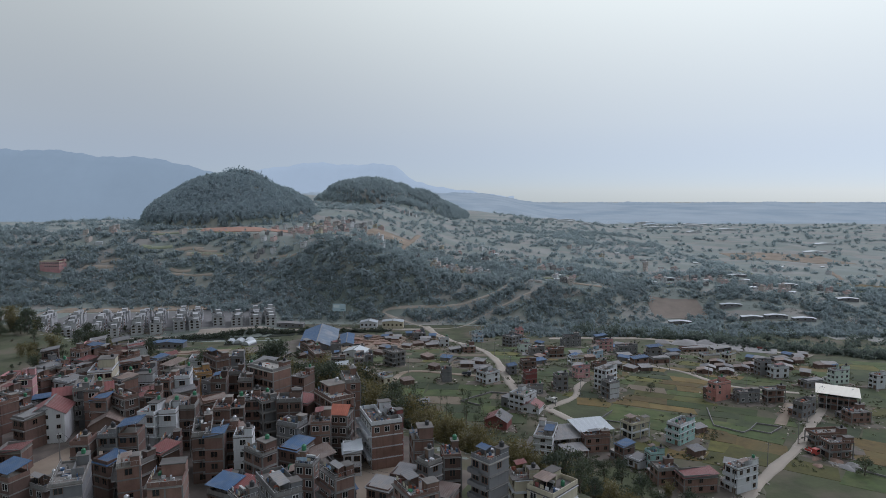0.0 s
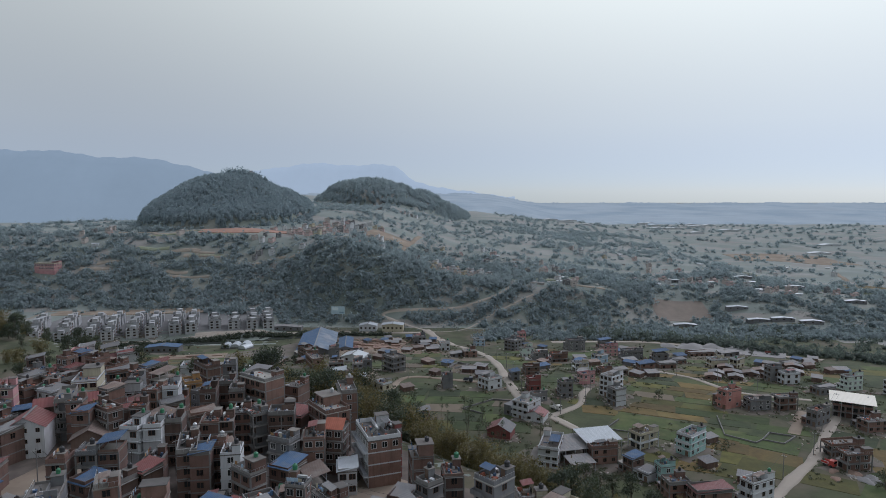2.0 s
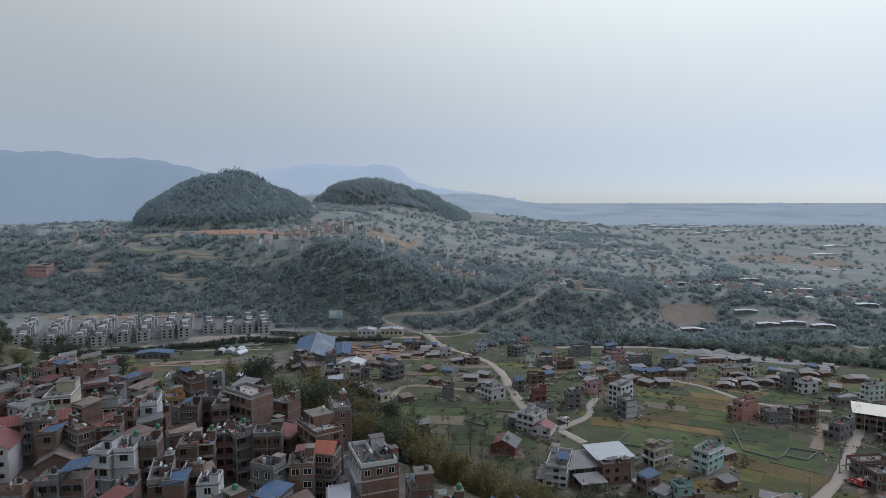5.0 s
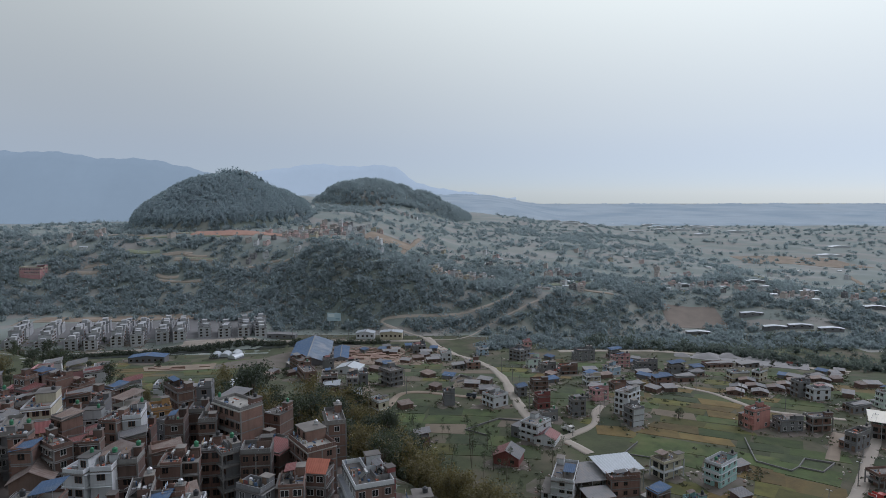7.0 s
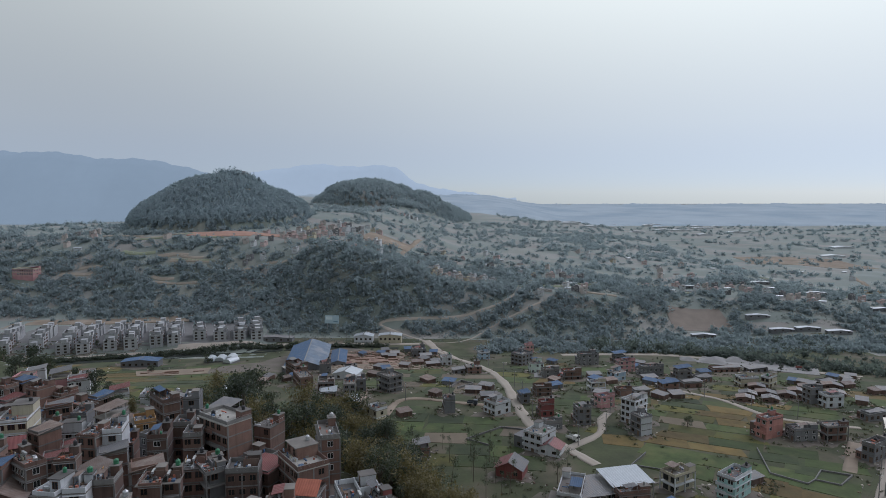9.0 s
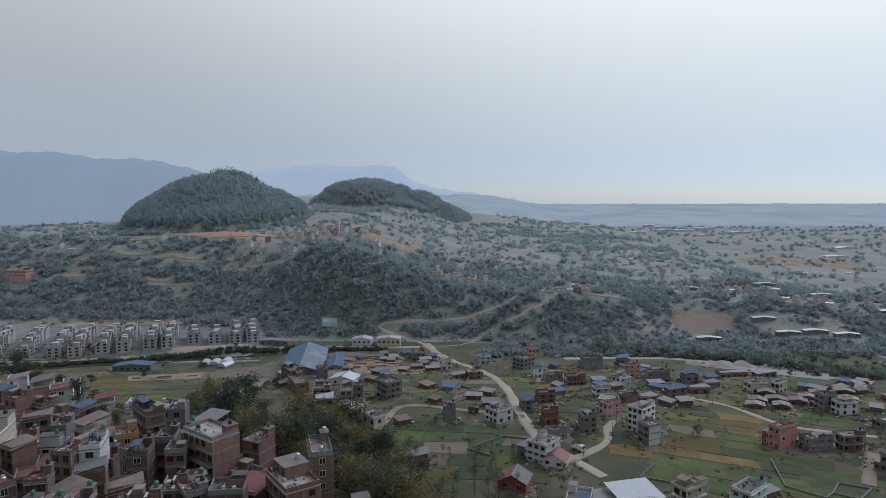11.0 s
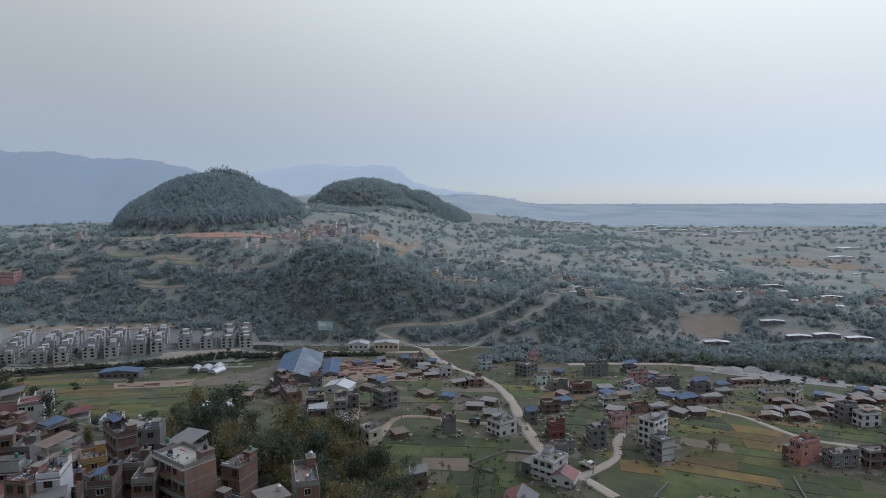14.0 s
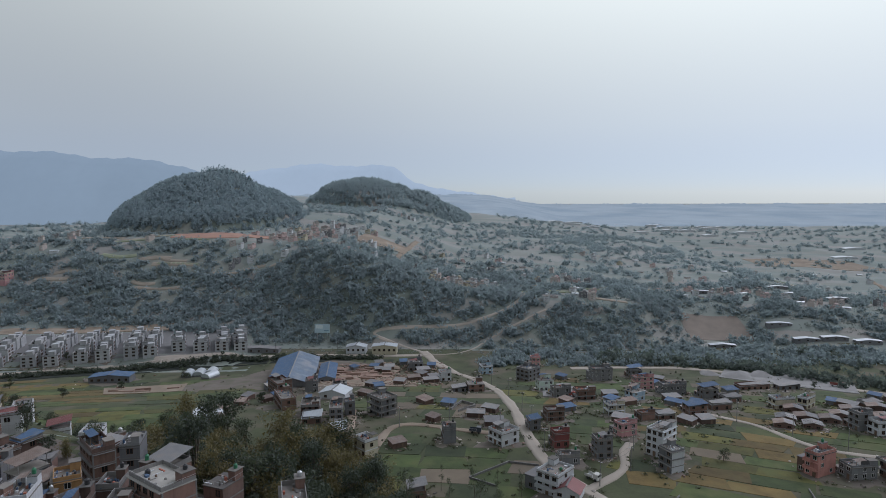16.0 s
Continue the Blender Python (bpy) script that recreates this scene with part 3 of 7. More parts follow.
        box_data(-hw - aw - 0.2, -hd - 0.1, ah, -hw - 0.004, -hd + ad + 0.15, ah + 0.16, av, aq)
        wing_of = part("annex", mesh_of("annex", av, aq, [rnd.choice((wall, BRICK, CEMENT)), rnd.choice((ROOFTOP, TIN, TIN_RUST, PALE_SLAB))], [0] * 6 + [1] * 6), root)
        o = part("window", WINDOWS[look_of + "_whole"], wing_of)
        o.location, o.scale = (-hw - aw / 2, -hd + 0.097, 1.5), (min(1.3, aw * 0.6), 1, 1.3)
    if not roof and group in ("town houses on the ridge", "houses in the valley"):
        if rnd.random() < 0.55:
            rail = [(-hw, -hd, z + 1.0, hw, -hd + 0.05, z + 1.05), (hw - 0.05, -hd + 0.05, z + 1.0, hw, hd, z + 1.05)]
            rail += [(-hw + f * w, -hd, z + 0.4, -hw + f * w + 0.05, -hd + 0.05, z + 1.0) for f in (0.0, 0.25, 0.5, 0.75)]
            rail += [(hw - 0.05, -hd + f * d, z + 0.4, hw, -hd + f * d + 0.05, z + 1.0) for f in (0.1, 0.35, 0.6, 0.85)]
            part("terrace_rail", boxes("terrace_rail", rail, STEEL), root)
        cv, cq, cs = [], [], []
        for _ in range(rnd.randint(10, 20)):
            a, b = rnd.uniform(-hw * 0.85, hw * 0.8), rnd.uniform(-hd * 0.85, hd * 0.8)
            l1, l2, hh = rnd.choice(((1.6, 0.25, 0.15), (0.5, 0.4, 0.5), (0.3, 0.3, 0.35), (0.9, 0.6, 0.4), (0.35, 0.35, 0.8), (0.15, 1.7, 0.12)))
            f = rnd.uniform(0.7, 1.3)
            box_data(a - l1 * f / 2, b - l2 * f / 2, z - 0.01, a + l1 * f / 2, b + l2 * f / 2, z + hh * f, cv, cq)
            cs += [rnd.randrange(5)] * 6
        tagged(part("terrace_clutter", mesh_of("terrace_clutter", cv, cq, [TILE_RED, CONCRETE, WOOD, TIN_BLUE, WHITE], cs), root), kind="stuff")
    # plant boxes
    if detail >= 2 and not roof:
        for _ in range(rnd.randint(0, 1)):
            a, b = rnd.uniform(-hw * 0.8, hw * 0.8), rnd.uniform(-hd * 0.85, -hd * 0.1)
            if top and b > -hd + d * 0.25:
                continue
            l1, l2, hh = rnd.uniform(0.3, 1.4), rnd.uniform(0.3, 0.9), rnd.uniform(0.2, 0.7)
            part("planter", boxes("planter", [(a - l1 / 2, b - l2 / 2, z, a + l1 / 2, b + l2 / 2, z + hh), (a - l1 / 2 + 0.06, b - l2 / 2 + 0.06, z + hh, a + l1 / 2 - 0.06, b + l2 / 2 - 0.06, z + hh + 0.12)],
                                          rnd.choice((TILE_RED, PLASTIC_GREEN, CONCRETE, WOOD, TIN_BLUE))), root)
    return root


# ---------------------------------------------------------------- the houses, one line each
RIDGE, VALLEY = "town houses on the ridge", "houses in the valley"
house(-126.3, 187.6, 71, 5.6, 4.5, 4, "pink", 1, group=RIDGE, seed=1)
house(-108.2, 197.3, 73, 11.4, 7.5, 4, "cream", 1, top=0.5, group=RIDGE, seed=2)
house(-104.8, 180.3, 67, 13.6, 4.5, 4, "cement", 1, open_frame=True, group=RIDGE, seed=3)
house(-93.1, 168.4, 82, 6.0, 4.5, 4, "brick", 2, roof="tinblue", group=RIDGE, seed=4)
house(-88.9, 171.0, 36, 10.4, 4.5, 4, "brickdark", 2, group=RIDGE, seed=5)
house(-97.8, 202.8, 82, 6.0, 7.3, 2, "white", 1, top=0.5, group=RIDGE, seed=6)
house(-82.9, 186.1, 8, 5.1, 6.0, 4, "brick", 1, group=RIDGE, seed=7)
house(-79.4, 189.5, 75, 8.7, 4.6, 4, "white", 1, group=RIDGE, seed=8)
house(-79.0, 203.0, 60, 6.5, 5.5, 3, "orange", 1, balcony=True, group=RIDGE, seed=9)
house(-67.1, 185.8, 78, 7.3, 4.7, 4, "brickdark", 1, group=RIDGE, seed=10)
house(-77.6, 212.1, 47, 11.0, 5.0, 4, "brickdark", 1, group=RIDGE, seed=11)
house(-70.9, 214.9, 76, 8.2, 4.5, 4, "cement", 1, group=RIDGE, seed=12)
house(-74.5, 157.4, 8, 5.0, 6.0, 4, "white", 2, top=0.5, group=RIDGE, seed=13)
house(-70.2, 158.4, 82, 6.0, 4.5, 4, "white", 2, balcony=True, group=RIDGE, seed=14)
house(-66.9, 162.0, 80, 6.0, 4.5, 4, "brickdark", 2, group=RIDGE, seed=15)
house(-77.3, 142.8, 82, 6.0, 4.5, 4, "cement", 2, open_frame=True, group=RIDGE, seed=16)
house(-73.2, 144.3, 82, 6.0, 4.5, 4, "brick", 2, roof="tinblue", group=RIDGE, seed=17)
house(-66.6, 129.6, 66, 9.0, 5.0, 4, "brick", 2, balcony=True, blank=True, group=RIDGE, seed=18)
house(-54.5, 120.8, 77, 8.3, 7.4, 4, "brick", 2, top=0.4, blank=True, group=RIDGE, seed=19)
house(-57.1, 145.9, 72, 11.8, 4.5, 4, "brickdark", 2, group=RIDGE, seed=20)
house(-52.8, 142.8, 82, 6.0, 4.5, 4, "brick", 2, roof="tinblue", group=RIDGE, seed=21)
house(-50.8, 146.7, 78, 4.5, 4.5, 4, "brick", 2, group=RIDGE, seed=22)
house(-46.3, 142.9, 80, 6.0, 4.5, 4, "white", 2, group=RIDGE, seed=23)
house(-82.0, 139.8, 82, 6.0, 4.5, 4, "brick", 2, group=RIDGE, seed=24)
house(-75.1, 123.2, 69, 13.1, 6.4, 4, "cement", 2, blank=True, group=RIDGE, seed=25)
house(-103.0, 147.0, 82, 6.0, 5.9, 2, "brick", 2, roof="tinred", group=RIDGE, seed=26)
house(-67.5, 151.8, 82, 6.0, 4.5, 2, "brick", 2, group=RIDGE, seed=27)
house(-46.1, 131.8, 82, 6.0, 4.7, 2, "brickdark", 2, group=RIDGE, seed=29)
house(-99.5, 176.0, 79, 4.5, 4.5, 4, "brick", 1, group=RIDGE, seed=30)
house(-120.1, 184.7, 82, 6.0, 7.1, 2, "cement", 1, roof="tinblue", group=RIDGE, seed=31)
house(-125.9, 205.7, 82, 6.0, 5.6, 2, "brick", 1, group=RIDGE, seed=32)
house(-105.3, 205.5, 77, 4.5, 4.5, 2, "brick", 1, group=RIDGE, seed=33)
house(-102.3, 215.1, 82, 6.0, 4.5, 2, "cement", 1, group=RIDGE, seed=34)
house(-96.8, 223.3, 77, 4.5, 4.5, 1, "brick", 1, roof="tin", group=RIDGE, seed=35)
house(-57.5, 161.5, 81, 6.0, 4.5, 4, "brick", 2, group=RIDGE, seed=36)
house(-54.3, 161.8, 79, 4.6, 4.5, 4, "brickdark", 2, open_frame=True, group=RIDGE, seed=37)
house(-79.6, 195.0, 82, 6.0, 4.5, 2, "brick", 1, group=RIDGE, seed=39)
house(-80.6, 171.9, 77, 4.5, 4.5, 4, "brickdark", 1, group=RIDGE, seed=40)
house(-133.3, 194.6, 81, 6.0, 4.5, 2, "cement", 1, roof="tin", group=RIDGE, seed=41)
house(-53.0, 189.6, 37, 12.4, 7.3, 5, "brick", 1, blank=True, balcony=True, slab=PALE_SLAB, group=RIDGE, seed=42)
house(-48.2, 167.1, 53, 6.6, 4.5, 4, "cement", 2, open_frame=True, group=RIDGE, seed=43)
house(-41.6, 167.6, 82, 6.0, 6.9, 4, "brickdark", 2, group=RIDGE, seed=44)
house(-30.3, 171.5, 54, 11.5, 7.5, 4, "brick", 2, side="brick", blank=True, top=0.5, slab=PALE_SLAB, group=RIDGE, seed=45)
house(-28.1, 188.2, 74, 11.1, 4.8, 4, "brick", 1, group=RIDGE, seed=46)
house(-36.6, 149.4, 24, 6.4, 4.5, 4, "cement", 2, group=RIDGE, seed=48)
house(-30.2, 152.4, 82, 7.0, 5.2, 4, "brick", 2, group=RIDGE, seed=49)
house(-15.8, 155.3, 69, 13.3, 8.4, 4, "white", 2, side="brick", blank=True, balcony=True, group=RIDGE, seed=51)
house(-26.0, 158.0, 8, 4.5, 6.0, 4, "brickdark", 2, roof="tile", group=RIDGE, seed=52)
house(-13.0, 155.5, 62, 5.6, 4.5, 4, "maroon", 2, balcony=True, group=RIDGE, seed=53)
house(-5.1, 143.4, 79, 7.0, 5.0, 4, "brick", 2, blank=True, top=0.5, group=RIDGE, seed=54)
house(-28.5, 128.6, 11, 4.5, 4.5, 4, "brick", 2, group=RIDGE, seed=55)
house(-21.7, 124.5, 51, 7.5, 5.1, 4, "brick", 2, balcony=True, group=RIDGE, seed=56)
house(-22.0, 148.0, 80, 7.0, 4.5, 2, "white", 2, roof="tinwhite", group=RIDGE, seed=57)
house(-2.9, 130.1, 48, 4.5, 4.5, 4, "cement", 2, balcony=True, group=RIDGE, seed=58)
house(1.7, 134.8, 82, 6.0, 4.5, 4, "brickdark", 2, group=RIDGE, seed=59)
house(-5.2, 117.9, 61, 8.5, 7.2, 4, "brick", 2, group=RIDGE, seed=60)
house(-40.2, 134.7, 39, 7.6, 4.5, 4, "brick", 2, top=0.5, group=RIDGE, seed=61)
house(-32.2, 119.1, 56, 13.0, 6.3, 4, "cement", 2, group=RIDGE, seed=63)
house(-37.4, 113.8, 48, 5.2, 4.5, 4, "cement", 2, group=RIDGE, seed=64)
house(-32.4, 134.8, 81, 8.1, 5.0, 2, "cement", 2, group=RIDGE, seed=65)
house(-64.5, 193.6, 81, 6.0, 4.5, 4, "brickdark", 1, group=RIDGE, seed=67)
house(-59.2, 186.5, 81, 6.0, 4.5, 4, "brickdark", 1, group=RIDGE, seed=68)
house(-52.0, 168.3, 79, 4.5, 4.5, 4, "brick", 2, group=RIDGE, seed=69)
house(-21.6, 133.1, 67, 6.6, 4.5, 1, "cement", 2, roof="tinblue", group=RIDGE, seed=71)
house(-27.5, 162.6, 82, 10.5, 4.5, 2, "brick", 2, roof="tin", group=RIDGE, seed=74)
house(-28.0, 140.5, 60, 7.0, 4.5, 2, "brick", 2, roof="rust", group=RIDGE, seed=75)
house(9.7, 126.2, 46, 5.9, 6.9, 5, "cement", 2, blank=True, balcony=True, slab=PALE_SLAB, group=RIDGE, seed=77)
house(17.2, 129.6, 82, 6.0, 6.2, 3, "cream", 2, group=RIDGE, seed=78)
house(22.3, 123.9, 44, 7.2, 10.4, 3, "cream", 2, group=RIDGE, seed=79)
house(37.5, 223.3, 18, 7.3, 16.5, 3, "white", 1, storey=2.53, group=VALLEY, seed=80)
house(54.9, 222.2, 80, 6.0, 10.5, 2, "brick", 1, storey=3.40, group=VALLEY, seed=81)
house(34.5, 266.2, 41, 8.3, 10.6, 3, "white", 1, balcony=True, storey=2.53, group=VALLEY, seed=82)
house(22.1, 304.3, 54, 8.3, 9.4, 2, "white", 1, storey=2.81, group=VALLEY, seed=83)
house(1.6, 305.5, 82, 6.0, 5.1, 2, "cement", 1, blank=True, storey=3.40, group=VALLEY, seed=84)
house(77.3, 294.2, 48, 6.8, 10.6, 4, "white", 1, storey=2.75, group=VALLEY, seed=85)
house(76.0, 280.5, 66, 6.5, 6.0, 3, "cement", 1, blank=True, bare=True, side="white", storey=2.9, group=VALLEY, seed=86)
house(69.6, 311.8, 66, 5.3, 8.1, 2, "pink", 1, storey=2.80, group=VALLEY, seed=87)
house(55.4, 291.1, 82, 6.0, 6.2, 3, "cement", 1, storey=2.52, group=VALLEY, seed=88)
house(42.1, 299.7, 76, 4.5, 6.4, 2, "maroon", 1, storey=3.40, group=VALLEY, seed=89)
house(45.3, 330.8, 81, 6.0, 8.4, 2, "brickdark", 1, storey=2.50, group=VALLEY, seed=90)
house(42.5, 285.5, 80, 4.5, 7.4, 1, "cement", 1, storey=3.40, group=VALLEY, seed=91)
house(50.9, 389.2, 78, 5.7, 8.5, 2, "mint", 1, storey=3.40, group=VALLEY, seed=92)
house(46.4, 417.6, 45, 9.3, 11.3, 3, "cement", 1, storey=2.63, group=VALLEY, seed=93)
house(55.5, 454.1, 76, 4.5, 5.8, 2, "pink", 1, storey=3.10, group=VALLEY, seed=94)
house(56.1, 373.2, 82, 6.0, 9.5, 2, "cement", 1, storey=2.71, group=VALLEY, seed=95)
house(66.1, 366.8, 82, 6.0, 10.4, 2, "brick", 1, open_frame=True, storey=2.79, group=VALLEY, seed=96)
house(85.8, 415.3, 79, 6.7, 12.5, 3, "cement", 1, storey=2.63, group=VALLEY, seed=97)
house(89.5, 365.3, 59, 5.7, 8.7, 2, "blue", 1, storey=2.84, group=VALLEY, seed=98)
house(101.6, 392.2, 78, 5.4, 10.9, 3, "pink", 1, storey=2.50, group=VALLEY, seed=99)
house(111.4, 377.5, 82, 6.0, 13.1, 2, "cement", 1, storey=3.22, group=VALLEY, seed=100)
house(107.8, 340.8, 82, 6.0, 9.2, 2, "brick", 1, roof="tinblue", storey=2.50, group=VALLEY, seed=101)
house(121.5, 348.9, 82, 6.0, 10.5, 1, "brick", 1, roof="tin", storey=3.40, group=VALLEY, seed=102)
house(72.5, 338.8, 81, 6.0, 8.1, 2, "cream", 1, open_frame=True, storey=2.69, group=VALLEY, seed=103)
house(83.5, 330.6, 79, 4.5, 6.7, 1, "brick", 1, storey=3.40, group=VALLEY, seed=104)
house(91.6, 332.8, 82, 6.0, 8.0, 1, "brick", 1, roof="tin", storey=2.50, group=VALLEY, seed=105)
house(24.3, 434.5, 77, 6.1, 7.2, 2, "blue", 1, storey=2.50, group=VALLEY, seed=106)
house(15.6, 387.1, 81, 7.8, 9.0, 2, "brick", 1, storey=2.50, group=VALLEY, seed=107)
house(73.4, 234.8, 60, 6.3, 10.6, 2, "cream", 1, open_frame=True, storey=3.40, group=VALLEY, seed=108)
house(63.3, 213.2, 61, 4.5, 5.9, 2, "brick", 1, roof="tinblue", storey=3.32, group=VALLEY, seed=109)
house(66.4, 208.1, 54, 4.5, 5.2, 1, "white", 1, roof="tin", storey=3.40, group=VALLEY, seed=110)
house(71.6, 207.1, 77, 4.5, 5.6, 2, "teal", 1, storey=3.23, group=VALLEY, seed=111)
house(89.2, 230.3, 51, 6.0, 11.5, 3, "teal", 1, balcony=True, storey=2.73, group=VALLEY, seed=112)
house(124.4, 278.1, 64, 5.0, 10.3, 3, "coral", 1, balcony=True, storey=2.90, group=VALLEY, seed=113)
house(135.2, 275.3, 82, 6.0, 10.4, 2, "cement", 1, storey=2.50, group=VALLEY, seed=114)
house(146.3, 274.2, 82, 6.0, 9.7, 2, "brick", 1, open_frame=True, storey=3.40, group=VALLEY, seed=115)
house(150.6, 256.8, 58, 4.5, 10.9, 2, "cement", 1, storey=3.40, group=VALLEY, seed=116)
house(168.0, 250.1, 82, 6.0, 9.8, 2, "brick", 1, storey=2.50, group=VALLEY, seed=117)
house(141.8, 227.3, 82, 6.0, 14.1, 2, "brick", 1, open_frame=True, storey=2.50, group=VALLEY, seed=118)
house(137.9, 215.0, 82, 6.0, 10.3, 2, "brick", 1, open_frame=True, storey=3.40, group=VALLEY, seed=119)
house(93.7, 191.4, 63, 5.0, 10.5, 3, "white", 1, balcony=True, storey=3.09, group=VALLEY, seed=120)
house(79.5, 191.2, 82, 6.0, 12.5, 2, "brick", 1, roof="tinred", group=VALLEY, seed=121)
house(71.4, 196.7, 82, 6.0, 7.9, 2, "brick", 1, storey=2.97, group=VALLEY, seed=122)
house(150.7, 351.3, 82, 6.0, 10.3, 2, "cream", 1, storey=2.72, group=VALLEY, seed=123)
house(161.5, 350.7, 53, 4.5, 9.0, 2, "cream", 1, storey=2.97, group=VALLEY, seed=124)
house(166.3, 321.4, 79, 4.5, 5.6, 2, "cement", 1, storey=2.50, group=VALLEY, seed=125)
house(169.5, 313.3, 82, 6.0, 9.1, 2, "white", 1, storey=2.92, group=VALLEY, seed=126)
house(192.5, 301.2, 75, 4.5, 9.9, 3, "mint", 1, storey=2.68, group=VALLEY, seed=127)
house(206.4, 293.8, 72, 4.5, 6.3, 3, "white", 1, storey=2.50, group=VALLEY, seed=128)
house(176.7, 296.1, 75, 4.5, 10.2, 1, "cement", 1, roof="tin", storey=3.40, group=VALLEY, seed=129)
house(-82.6, 386.6, 56, 15.5, 8.4, 3, "brick", 1, storey=2.50, group=VALLEY, seed=130)
house(-71.5, 352.6, 64, 16.5, 7.2, 2, "brick", 1, storey=3.40, group=VALLEY, seed=131)
house(-57.3, 340.1, 82, 11.0, 8.5, 2, "brickdark", 1, storey=2.90, group=VALLEY, seed=132)
house(-44.3, 328.0, 82, 11.0, 5.8, 3, "cement", 1, blank=True, storey=2.68, group=VALLEY, seed=133)
house(-40.6, 339.6, 76, 6.0, 4.5, 2, "cement", 1, storey=3.40, group=VALLEY, seed=134)
house(-54.4, 328.8, 82, 9.4, 8.3, 1, "brick", 1, roof="tinwhite", storey=3.04, group=VALLEY, seed=135)
house(-41.5, 313.4, 82, 11.0, 7.2, 1, "brick", 1, roof="tinwhite", group=VALLEY, seed=136)
house(-28.0, 293.4, 47, 7.5, 6.1, 2, "cream", 1, storey=3.40, group=VALLEY, seed=137)
house(-26.6, 339.8, 50, 11.1, 9.2, 3, "cement", 1, open_frame=True, storey=3.05, group=VALLEY, seed=138)
house(-67.1, 388.8, 80, 9.0, 6.9, 2, "cement", 1, storey=3.21, group=VALLEY, seed=139)
house(-51.7, 381.9, 82, 9.0, 7.6, 2, "cement", 1, storey=2.50, group=VALLEY, seed=140)
house(-17.2, 446.2, 82, 11.0, 9.5, 2, "cement", 1, storey=2.74, group=VALLEY, seed=141)
house(0.5, 414.7, 79, 6.8, 6.6, 2, "white", 1, storey=2.88, group=VALLEY, seed=142)
house(-8.6, 261.1, 82, 6.0, 5.8, 1, "brick", 1, roof="tin", group=VALLEY, seed=143)
house(7.4, 385.8, 82, 6.0, 7.2, 1, "cement", 1, roof="tin", storey=2.94, group=VALLEY, seed=145)
house(35.2, 318.4, 82, 6.0, 4.5, 2, "cement", 1, roof="tinblue", storey=2.50, group=VALLEY, seed=146)
house(106.6, 422.7, 82, 6.0, 7.6, 2, "cement", 1, roof="tinblue", storey=2.50, group=VALLEY, seed=149)
house(125.9, 370.5, 82, 6.0, 8.7, 2, "cement", 1, roof="tinblue", storey=2.50, group=VALLEY, seed=150)
house(133.6, 363.5, 82, 6.0, 8.4, 1, "brick", 1, roof="tin", storey=2.69, group=VALLEY, seed=151)
house(191.4, 353.1, 82, 6.0, 8.7, 1, "brick", 1, roof="tin", storey=2.50, group=VALLEY, seed=155)
house(158.0, 393.0, 82, 6.0, 18.0, 1, "brick", 1, roof="tin", storey=3.00, group=VALLEY, seed=156)
house(175.7, 392.7, 82, 6.0, 12.4, 1, "cement", 1, roof="tin", storey=3.00, group=VALLEY, seed=157)
house(164.3, 318.6, 81, 6.0, 6.3, 3, "cement", 1, storey=2.68, group=VALLEY, seed=158)


# ---------------------------------------------------------------- roads, river, fields
LANES = []   # points along roads with their half width


def drape(name, points, width, material, lift=0.22, cross=3):
    """A strip of that width laid along a line of points on the ground, with a skirt."""
    pts = np.array(points, float)
    seg = np.r_[0, np.cumsum(np.hypot(*np.diff(pts, axis=0).T))]
    n = max(4, int(seg[-1] / 4))
    at = np.linspace(0, seg[-1], n + 1)
    px, py = np.interp(at, seg, pts[:, 0]), np.interp(at, seg, pts[:, 1])
    for _ in range(3):
        px[1:-1], py[1:-1] = (px[:-2] + 2 * px[1:-1] + px[2:]) / 4, (py[:-2] + 2 * py[1:-1] + py[2:]) / 4
    tx, ty = np.gradient(px), np.gradient(py)
    ln = np.hypot(tx, ty) + 1e-6
    nx, ny = -ty / ln, tx / ln
    wob = 1 + 0.12 * np.sin(at * 0.21) + 0.08 * np.sin(at * 0.53 + 1)
    verts, faces = [], []
    row = cross + 3
    for i in range(n + 1):
        for j in range(row):
            f = min(max(j - 1, 0), cross) / cross - 0.5
            q = f * width * wob[i]
            vx, vy = px[i] + nx[i] * q, py[i] + ny[i] * q
            verts.append((vx, vy, float(ground_z(vx, vy)) + (lift if 0 < j < row - 1 else -0.5)))
        if i:
            a = (i - 1) * row
            faces += [(a + j, a + row + j, a + row + j + 1, a + j + 1) for j in range(row - 1)]
    LANES.extend((px[i], py[i], width / 2) for i in range(n + 1))
    return new(name, mesh_of(name, verts, faces, [material], shade=True))


def road(name, points, width, material):
    words = "pale dusty unpaved road across the valley" if width > 4.2 else "narrow dusty earth lane between the fields"
    return tagged(drape(name, points, width, material), words, "road", kind="structure")


road("valley_road", [(1, 451), (6, 434), (14, 422), (22, 404), (27, 384), (30, 359), (31, 340), (31, 326), (32, 309), (33, 297), (35, 284), (41, 271), (46, 263), (52, 252)], 4.6, ROADM)
road("field_lane", [(45, 266), (52, 272), (58, 277), (63, 283), (62, 290), (64, 296), (69, 303)], 3.2, ROADM)
road("river_road", [(-184, 469), (-140, 476), (-110, 478), (-72, 481), (-33, 480), (-10, 482)], 5.0, ROADM)
road("river_road", [(-14, 492), (-9, 476), (-5, 460), (1, 449)], 6.0, ROADM)
road("hill_road", [(-14, 490), (-26, 504), (-38, 510), (-53, 515), (-44, 519), (-28, 521), (-3, 524), (22, 526), (46, 532), (60, 546), (64, 575)], 2.3, ROADM)
